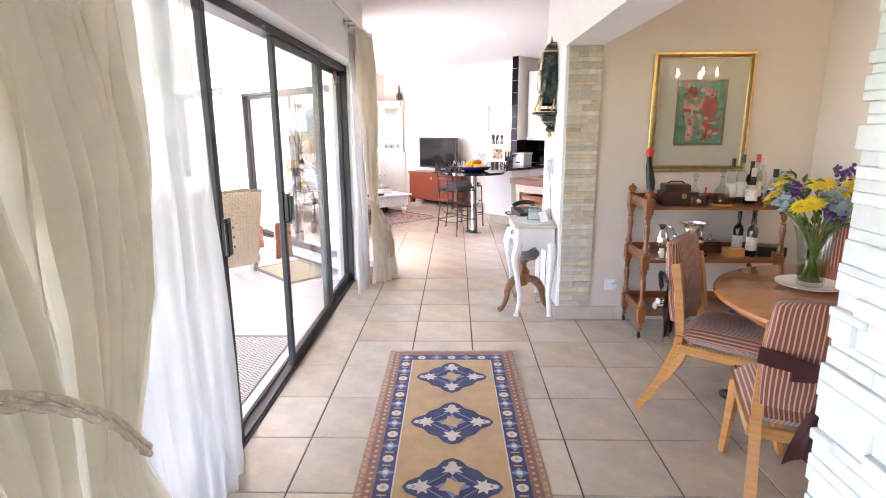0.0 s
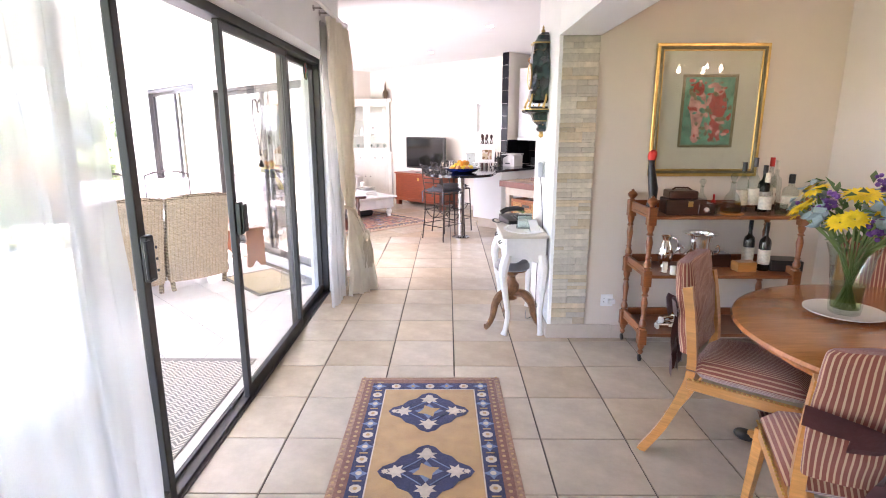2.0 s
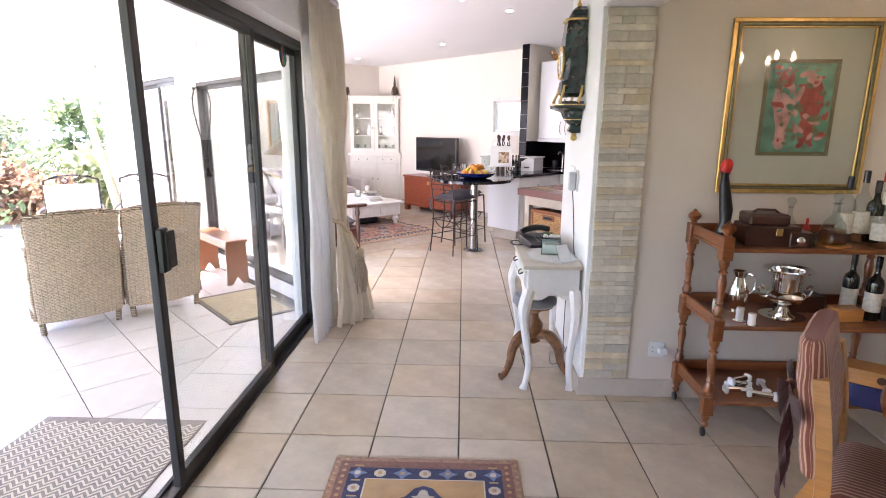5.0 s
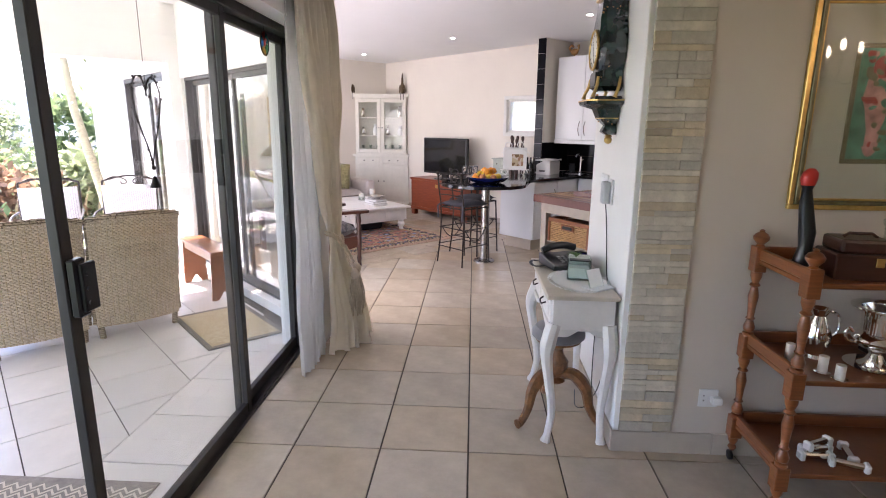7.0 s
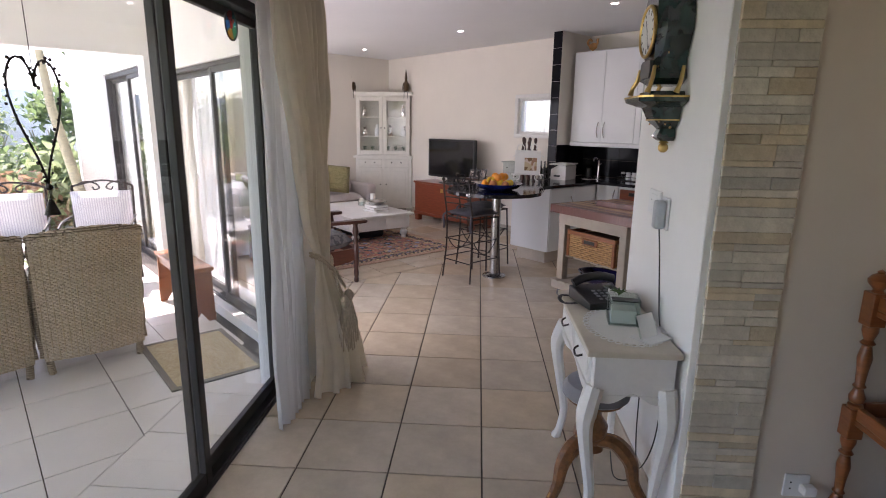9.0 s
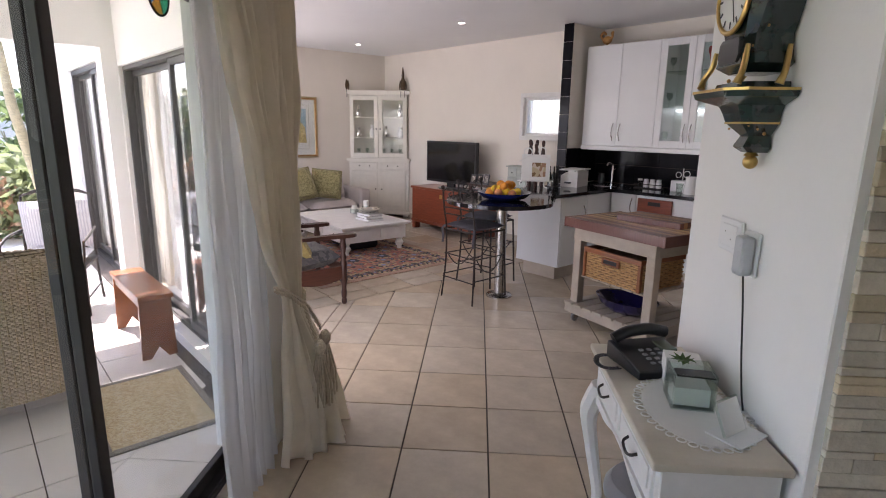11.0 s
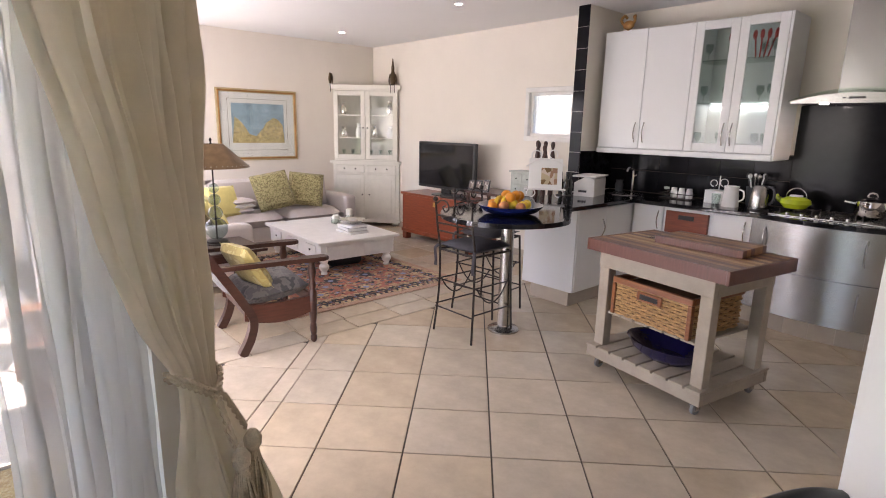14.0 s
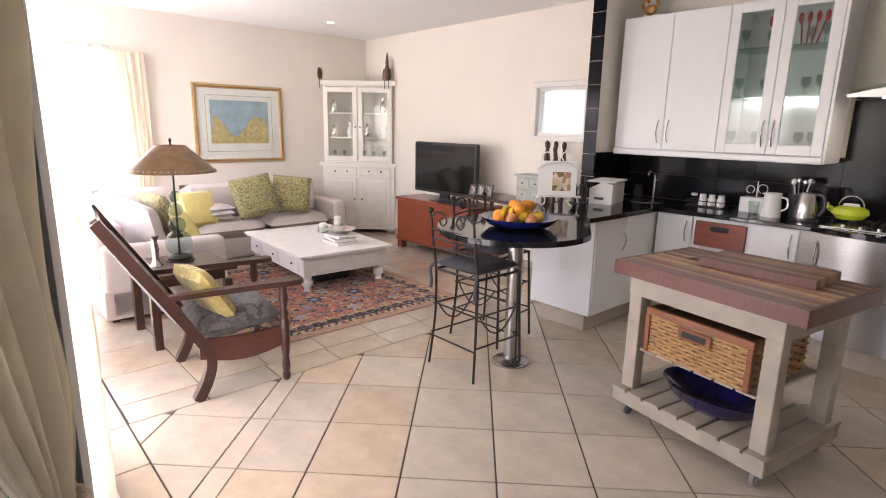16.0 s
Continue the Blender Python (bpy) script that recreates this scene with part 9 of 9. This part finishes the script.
# ---- patio ----
M_CANE = [mat("pale_cane", (0.56, 0.44, 0.31), 0.6, var=0.35, scale=22, bump=0.3, bscale=90, stretch=(1, 1, 6)), mat("brown_cane", (0.42, 0.31, 0.18), 0.6, var=0.35, scale=22, bump=0.3, bscale=90)]
# backrest core in darker cane: shade between the strands put into the colour
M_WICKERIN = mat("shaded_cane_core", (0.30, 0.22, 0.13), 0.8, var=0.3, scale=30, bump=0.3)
def wicker_chair(m):
    """Faces local +y; back at local y = -0.3."""
    c = thing("wicker_armchair", m, "natural wicker armchair with a rolled back on the patio", "armchair", "wicker armchairs")
    bm = bmesh.new()
    rows, cols = 30, 20
    def shell(u, v, inner):
        x = (u - 0.5) * (0.56 + 0.03 * v)
        z = 0.10 + 0.80 * v + 0.03 * math.sin(math.pi * u) * v
        y = -0.27 - 0.16 * v ** 1.5 - 0.05 * math.sin(math.pi * u) + (0.06 if inner else 0.0)
        d = 0.002 * (1 if (int(u * cols) + int(v * rows)) % 2 else -1)
        return (x, y + d, z)
    sides = [[[bm.verts.new(shell(k / cols, r / rows, i)) for k in range(cols + 1)] for r in range(rows + 1)] for i in (0, 1)]
    for g in sides:
        for r in range(rows):
            for k in range(cols):
                bm.faces.new((g[r][k], g[r][k + 1], g[r + 1][k + 1], g[r + 1][k]))
    A, B = sides
    for k in range(rows):
        bm.faces.new((A[k][0], A[k + 1][0], B[k + 1][0], B[k][0]))
        bm.faces.new((A[k][cols], A[k + 1][cols], B[k + 1][cols], B[k][cols]))
    for k in range(cols):
        bm.faces.new((A[rows][k], A[rows][k + 1], B[rows][k + 1], B[rows][k]))
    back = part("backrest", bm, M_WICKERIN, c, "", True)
    wv = bmesh.new()
    for r in range(66):
        v = (r + 0.5) / 66
        pts = []
        for k in range(37):
            x, y, z = shell(k / 36, v, 0)
            pts.append((x, y - 0.002 + 0.0045 * (1 if (k + r) % 2 else -1), z + 0.0016 * math.sin(k * 2.3 + r * 1.7)))
        tube(pts, 0.0064, 5, wv)
    tagged(part("woven_strand", wv, M_CANE[0], back, "pale woven cane strands", True), kind="stuff")
    bm = bmesh.new()
    for k in range(1, 36, 2):
        tube([(p[0], p[1] - 0.0035, p[2]) for p in (shell(k / 36, r / 12, 0) for r in range(13))], 0.0048, 5, bm)
    tagged(part("upright_stake", bm, M_CANE[1], back, "darker upright cane stakes", True), kind="stuff")
    top = [shell(k / 20, 1, 0) for k in range(21)]
    bm = bmesh.new()
    for ph in (0, 2.1, 4.2):
        tube([(p[0] * 1.02, p[1] + 0.02 + 0.016 * math.cos(ph + k * 1.3), p[2] + 0.005 + 0.016 * math.sin(ph + k * 1.3)) for k, p in enumerate(top)], 0.013, 6, bm)
    part("braided_edge", bm, M_WICKER, c, "braided wicker top edge", True)
    for s in (-1, 1):
        bm = bmesh.new()
        for ph in (0, 3.14):
            pts = [(s * 0.285 + 0.01 * math.cos(ph + k), -0.28 - 0.15 * (k / 14) ** 1.5 + 0.03, 0.12 + 0.78 * k / 14 + 0.01 * math.sin(ph + k)) for k in range(15)]
            tube(pts, 0.012, 6, bm)
        part("braided_side", bm, M_WICKER, c, "", True)
        part("arm", box(s * 0.245 - 0.045, s * 0.245 + 0.045, -0.25, 0.30, 0.12, 0.60, 0.035, seg=2), M_WICKER, c)
        for y in (-0.24, 0.27):
            part("leg", tube([(s * 0.25, y, 0.0), (s * 0.26, y, 0.14)], 0.022, 8), M_WICKER, c, "", True)
    part("seat_base", box(-0.20, 0.20, -0.26, 0.30, 0.12, 0.34, 0.02), M_WICKER, c)
    part("seat_cushion", cushion(0.40, 0.54, 0.12, None, pose(0, 0.03, 0.34)), M_PAPER, c, "white seat cushion", True)
    return c


wk = wicker_chair(pose(-2.716, 6.386, 0, 0, 0, 46))
copy_thing(wk, pose(-3.145, 5.945, 0, 0, 0, 46))


def iron_chair(m):
    """Faces local +y."""
    c = thing("iron_garden_chair", m, "black iron garden chair with a pale striped cushion", "garden chair", "iron garden chairs")
    for s in (-1, 1):
        part("back_leg", tube(spline([(s * 0.27, -0.30, 0), (s * 0.26, -0.25, 0.4), (s * 0.26, -0.33, 0.95)]), 0.011, 6), M_IRON, c, "", True)
        part("front_leg", tube([(s * 0.27, 0.26, 0), (s * 0.27, 0.25, 0.40), (s * 0.28, 0.22, 0.62)], 0.011, 6), M_IRON, c, "", True)
        part("arm", tube(spline([(s * 0.27, -0.28, 0.66), (s * 0.29, 0.0, 0.65), (s * 0.28, 0.22, 0.62)]), 0.012, 6), M_IRON, c, "", True)
        part("scroll", tube(spline([(s * 0.26, -0.33, 0.94), (s * 0.15, -0.34, 0.99), (s * 0.06, -0.34, 0.97), (s * 0.03, -0.34, 0.93), (s * 0.07, -0.34, 0.91), (s * 0.09, -0.34, 0.94)]), 0.008, 6), M_IRON, c, "", True)
        part("stretcher", tube([(s * 0.27, -0.27, 0.15), (s * 0.27, 0.26, 0.15)], 0.008, 6), M_IRON, c)
    part("top_rail", tube(spline([(-0.26, -0.33, 0.95), (0, -0.345, 1.0), (0.26, -0.33, 0.95)]), 0.010, 6), M_IRON, c, "", True)
    part("seat_frame", box(-0.27, 0.27, -0.26, 0.26, 0.39, 0.41), M_IRON, c)
    part("seat_cushion", cushion(0.52, 0.52, 0.10, None, pose(0, 0, 0.41)), M_TICK, c, "pale striped seat cushion", True)
    part("back_cushion", cushion(0.52, 0.44, 0.12, None, pose(0, -0.24, 0.70, 82) @ pose(0, 0, -0.06)), M_TICK, c, "pale striped back cushion", True)
    return c


M_TICK = stripes("pale_ticking", (0.66, 0.64, 0.66), (0.48, 0.47, 0.52), 0.02, 0, width=0.35)
ic1 = iron_chair(pose(-3.62, 7.86, 0, 0, 0, 205))
copy_thing(ic1, pose(-4.22, 7.52, 0, 0, 0, 212))
be = thing("garden_bench", pose(-2.52, 7.30, 0, 0, 0, -45), "low chestnut wooden bench on the patio tiles", "bench")
part("seat", box(-0.435, 0.435, -0.11, 0.11, 0.42, 0.455, 0.006), M_TROLLEY, be)
part("apron", box(-0.37, 0.37, -0.092, -0.07, 0.36, 0.42, 0.003), M_TROLLEY, be)
part("apron", box(-0.37, 0.37, 0.07, 0.092, 0.36, 0.42, 0.003), M_TROLLEY, be)
for x in (-0.385, 0.385):
    P = [(-0.11, 0), (-0.055, 0), (0, 0.08), (0.055, 0), (0.11, 0), (0.10, 0.42), (-0.10, 0.42)]
    part("board_leg", prism(P, -0.014, 0.014, None, 0, pose(x, 0, 0) @ Matrix(((0, 0, 1, 0), (1, 0, 0, 0), (0, 1, 0, 0), (0, 0, 0, 1)))), M_TROLLEY, be, "notched board leg")
M_JUTE = weave("jute_weave", (0.48, 0.37, 0.20), (0.22, 0.15, 0.07), 60)
mt = thing("door_mat", pose(-1.925, 6.375, 0, 0, 0, -46), "woven jute door mat with a grey cloth border", "door mat")
part("weave", box(-0.40, 0.40, -0.26, 0.26, 0, 0.012, 0.003), figured("jute_grid", [(0.46, 0.36, 0.19), (0.38, 0.28, 0.13), (0.50, 0.41, 0.24)], 90), mt)
bm = box(-0.43, 0.43, -0.29, -0.25, 0, 0.014, 0.003)
box(-0.43, 0.43, 0.25, 0.29, 0, 0.014, 0.003, bm)
box(-0.43, -0.39, -0.25, 0.25, 0, 0.0135, 0.003, bm)
box(0.39, 0.43, -0.25, 0.25, 0, 0.0135, 0.003, bm)
part("border", bm, mat("grey_tape", (0.20, 0.18, 0.15), 0.9), mt)
zz = thing("zigzag_mat", pose(-1.80, 3.78, 0), "grey and cream zigzag patterned outdoor rug", "rug")
M_ZGREY = mat("grey_flatweave", (0.27, 0.235, 0.205), 0.95, var=0.2, scale=30, bump=0.4, bscale=250)
part("ground_weave", box(-0.44, 0.44, -0.72, 0.67, 0, 0.006, 0.002), M_ZGREY, zz)
n = 42
for r in range(n):
    bm = bmesh.new()
    y0 = -0.70 + 1.34 * r / n
    prev = None
    for k in range(57):
        x = -0.43 + 0.86 * k / 56
        y = y0 + 0.016 * abs((k % 4) - 2) - 0.02
        v = [bm.verts.new((x, y + q * 0.0062, z)) for q in (-1, 1) for z in (0.0055, 0.0075)]
        if prev:
            bm.faces.new((prev[1], v[1], v[3], prev[3]))
            bm.faces.new((prev[0], v[0], v[1], prev[1]))
            bm.faces.new((prev[2], prev[3], v[3], v[2]))
        prev = v
    part("zigzag_stripe", bm, M_RUGCREAM, zz)

# ---- garden ----
M_PAVE = mat("pale_stone_paving", (0.70, 0.67, 0.62), 0.8, var=0.12, scale=2, bump=0.2, bscale=30)
M_LAWN = mat("lawn", (0.075, 0.13, 0.03), 0.9, var=0.4, scale=3, bump=0.6, bscale=60)
setting("ground", box(-70, 60, -60, 70, -0.5, -0.21), M_LAWN, "garden ground")
# pale paving added in place of lawn, a reflector that brightens the lounge
setting("garden_paving", box(-16.9, -8.26, -9.0, 8.0, -0.2, -0.03, 0.01), M_PAVE, "pale paving added round the garden beds to bounce sunlight indoors", LOUNGE, category="paving")
M_GLEAF = [mat("garden_leaf", c, 0.5, var=0.4, scale=5, bump=0.1) for c in ((0.10, 0.16, 0.05), (0.14, 0.19, 0.08), (0.07, 0.12, 0.05), (0.24, 0.15, 0.09), (0.22, 0.26, 0.13))]
for m_ in M_GLEAF:
    cloth_translucent(m_, 0.5)
M_BARK = mat("pale_bark", (0.38, 0.33, 0.21), 0.9, var=0.3, scale=14, bump=0.6, bscale=25, stretch=(1, 1, 4))


def shrub(name, x, y, r, h, seed, leaf, material, label, lo=0.0):
    rnd = random.Random(seed)
    t = thing(name, pose(x, y, -0.21), label, "shrub", "garden shrubs")
    bm = bmesh.new()
    for k in range(6):
        a = k * 1.05
        tube([(0.05 * math.cos(a), 0.05 * math.sin(a), 0), (r * 0.4 * math.cos(a), r * 0.4 * math.sin(a), h * 0.45), (r * 0.7 * math.cos(a + 0.3), r * 0.7 * math.sin(a + 0.3), h * 0.75)], [0.03, 0.02, 0.01], 5, bm)
    part("branches", bm, M_BARK, t, "", True)
    V, F = [], []
    clumps = [(rnd.gauss(0, r * 0.45), rnd.gauss(0, r * 0.45), lo + (h - lo) * rnd.random() ** 0.8, rnd.uniform(0.12, 0.3) * r) for _ in range(26)]
    for k in range(1500):
        cx_, cy_, cz_, cr = clumps[k % len(clumps)]
        p = Vector((cx_ + rnd.gauss(0, cr), cy_ + rnd.gauss(0, cr), max(0.03, cz_ + rnd.gauss(0, cr))))
        d = Vector((rnd.gauss(0, 1), rnd.gauss(0, 1), rnd.gauss(0.3, 0.8))).normalized()
        side = d.orthogonal().normalized()
        L = leaf * rnd.uniform(0.6, 1.3)
        n0 = len(V)
        V += [p, p + d * L * 0.5 + side * L * 0.22, p + d * L, p + d * L * 0.5 - side * L * 0.22]
        F.append((n0, n0 + 1, n0 + 2, n0 + 3))
    me = bpy.data.meshes.new("leaves")
    me.from_pydata(V, [], F)
    me.materials.append(material)
    o = new("leaves", me)
    o.parent = t
    tagged(o, kind="stuff")
    return t


rnd = random.Random(77)
k = 0
for a in range(-15, -8):
    for b in range(-2, 8, 1):
        if a > -11 and b > 2:
            continue
        if rnd.random() < 0.3 or a > -11:
            continue
        P = LOUNGE @ Vector((a + rnd.uniform(-0.4, 0.4) - 1.2, b * 1.1 + rnd.uniform(-0.4, 0.4), 0))
        k += 1
        shrub("shrub", P.x, P.y, rnd.uniform(0.5, 0.9), rnd.uniform(0.7, 1.4) + (1.1 if a < -13 else 0), k, rnd.uniform(0.10, 0.2), M_GLEAF[k % 5], ("dense green garden shrub beyond the patio", "pale green garden shrub beyond the patio", "dark green garden shrub beyond the patio", "reddish garden shrub beyond the patio", "silvery green garden shrub beyond the patio")[k % 5])


def banana_palm(x, y, h, seed, label):
    rnd = random.Random(seed)
    t = thing("palm_tree", pose(x, y, -0.21), label, "palm tree", "garden palms")
    lean = rnd.uniform(-0.55, -0.15)
    part("trunk", tube([(0, 0, 0), (lean * 0.4, 0, h * 0.3), (lean, 0.05, h * 0.65), (lean * 1.2, 0.05, h)], [0.075, 0.065, 0.055, 0.045], 12), M_BARK, t, "", True)
    for j in range(9):
        a = j * 0.7 + rnd.uniform(-0.2, 0.2)
        L = rnd.uniform(1.0, 1.7)
        bm = bmesh.new()
        spine = []
        for s in range(25):
            f = s / 24
            rr = L * f * 0.75
            c = Vector((lean * 1.2 + rr * math.cos(a), 0.05 + rr * math.sin(a), h - 0.1 + L * 0.75 * math.sin(f * 1.9) * (0.9 if j % 2 else 0.6)))
            spine.append(c)
            if s < 4:
                continue
            out, along = Vector((-math.sin(a), math.cos(a), 0)), Vector((math.cos(a), math.sin(a), 0))
            reach = 0.34 * math.sin(math.pi * min(0.97, 0.1 + f * 0.85)) + 0.04
            for q in (-1, 1):
                k = reach * rnd.uniform(0.75, 1.1)
                tip = c + out * q * k + along * 0.35 * k - Vector((0, 0, k * rnd.uniform(0.25, 0.7)))
                mid = c.lerp(tip, 0.45) + Vector((0, 0, 0.03))
                bm.faces.new([bm.verts.new(p) for p in (c, mid + along * 0.016, tip, mid - along * 0.016)])
        tube(spine, [0.014 - 0.0004 * s for s in range(25)], 5, bm)
        part("frond", bm, M_GLEAF[(j + seed) % 2 * 4], t, "", True)


for q, (a, b, h) in enumerate(((-10.6, 3.35, 3.0), (-11.3, 3.8, 2.7), (-13.4, 0.4, 2.6))):
    P = LOUNGE @ Vector((a, b, 0))
    banana_palm(P.x, P.y, h, q + 3, "tall feather-leaved palm with a pale trunk in the garden")
for q in range(9):
    P = LOUNGE @ Vector((-9.0 - 0.3 * (q % 3), 2.6 - 0.55 * q, 0))
    t = thing("agave", pose(P.x, P.y, -0.21), "spiky pale green agave plant by the patio", "agave", "agaves")
    for j in range(16):
        a = j * 2.4
        L = 0.55 * (0.6 + 0.4 * ((j * 5) % 7) / 7)
        e = 0.5 + 0.6 * j / 16
        bm = bmesh.new()
        prev = None
        for s in range(5):
            f = s / 4
            w = 0.035 * (1 - f) ** 0.7 + 0.002
            c = Vector((L * f * math.cos(e) * math.cos(a), L * f * math.cos(e) * math.sin(a), 0.22 + L * f * math.sin(e)))
            sd_ = Vector((-math.sin(a), math.cos(a), 0))
            v = [bm.verts.new(c + sd_ * w), bm.verts.new(c - Vector((0, 0, w * 0.5))), bm.verts.new(c - sd_ * w)]
            if prev:
                bm.faces.new((prev[0], v[0], v[1], prev[1]))
                bm.faces.new((prev[1], v[1], v[2], prev[2]))
            prev = v
        part("leaf_blade", bm, M_GLEAF[4], t)
setting("garden_wall", box(-17.2, -17.0, -14, 14, -0.21, 2.2), M_WHITE, "white plastered garden boundary wall", LOUNGE, category="wall")

# ---- floor tiles ----
def clip(poly, nx, ny, c):
    """Keep the part of a polygon where nx * x + ny * y <= c."""
    out = []
    for (x0, y0), (x1, y1) in zip(poly, poly[1:] + poly[:1]):
        d0, d1 = nx * x0 + ny * y0 - c, nx * x1 + ny * y1 - c
        if d0 <= 0:
            out.append((x0, y0))
        if d0 * d1 < 0:
            f = d0 / (d0 - d1)
            out.append((x0 + (x1 - x0) * f, y0 + (y1 - y0) * f))
    return out


def tile_mesh(poly, material, top=0.0, thick=0.012):
    return mesh_of(prism(poly, top - thick, top, None, 0.0015, None, 1), "tile", material)


def lay(parent, T, rows, cols, ox, oy, planes, material, m, gap=0.008, top=0.0):
    """Square tiles on a grid, cut off by half planes (in the grid's own axes)."""
    whole = tile_mesh([(gap / 2, gap / 2), (T - gap / 2, gap / 2), (T - gap / 2, T - gap / 2), (gap / 2, T - gap / 2)], material, top)
    count = 0
    for j in rows:
        for i in cols:
            x, y = ox + i * T, oy + j * T
            P = [(x + gap / 2, y + gap / 2), (x + T - gap / 2, y + gap / 2), (x + T - gap / 2, y + T - gap / 2), (x + gap / 2, y + T - gap / 2)]
            Q = P
            for nx, ny, c in planes:
                Q = clip(Q, nx, ny, c) if Q else Q
            if len(Q) < 3:
                continue
            area = abs(sum(a[0] * b[1] - b[0] * a[1] for a, b in zip(Q, Q[1:] + Q[:1]))) / 2
            if area < 0.003:
                continue
            ob = new("tile", whole if area > 0.999 * (T - gap) ** 2 else tile_mesh([(a - x, b - y) for a, b in Q], material, top))
            ob.parent = parent
            ob.matrix_basis = m @ pose(x, y, 0)
            count += 1
    return count


FLOOR = bpy.data.objects["floor"]
T = 0.435
r2 = math.sqrt(0.5)
I4 = Matrix.Identity(4)
# hall, dining alcove and kitchen, square to the hall; cut at the lounge border and at the glass wall
lay(FLOOR, T, range(-2, 26), range(-3, 9), 0, 0, [(-1, 0, 1.19), (-r2, r2, 6.80), (r2, r2, 8.6)], M_TILE, I4)
lay(FLOOR, T, range(14, 24), range(-8, -2), 0, 0, [(1, 0, -1.195), (-r2, r2, 6.80), (-r2, -r2, -4.105)], M_TILE, I4)
# border strips and the diagonal lounge tiles
lay(FLOOR, T, range(0, 13), range(0, 1), -7.04 - 0.2, 3.65, [(1, 0, -6.805), (-1, 0, 7.035), (0, -1, -4.11)], M_TILE, LOUNGE)
lay(FLOOR, T, range(0, 1), range(-9, 5), -6.8, 3.665, [(0, 1, 4.10), (0, -1, -3.81), (r2, r2, -1.195)], M_TILE, LOUNGE)
lay(FLOOR, T, range(0, 10), range(-9, 0), -7.04, 4.105, [(0, 1, 8.34), (-1, 0, 10.85)], M_TILE, LOUNGE)
# patio
PF = bpy.data.objects["patio_floor"]
lay(PF, T, range(0, 15), range(0, 1), -1.30 - T, -0.2, [(r2, r2, 3.55)], M_PATIO, I4, 0.006, 0.0)
lay(PF, T, range(-2, 8), range(-4, 10), -8.0, -0.0, [(0, 1, 3.55), (r2, r2, (-1.30 - T))], M_PATIO, LOUNGE, 0.006, 0.0)
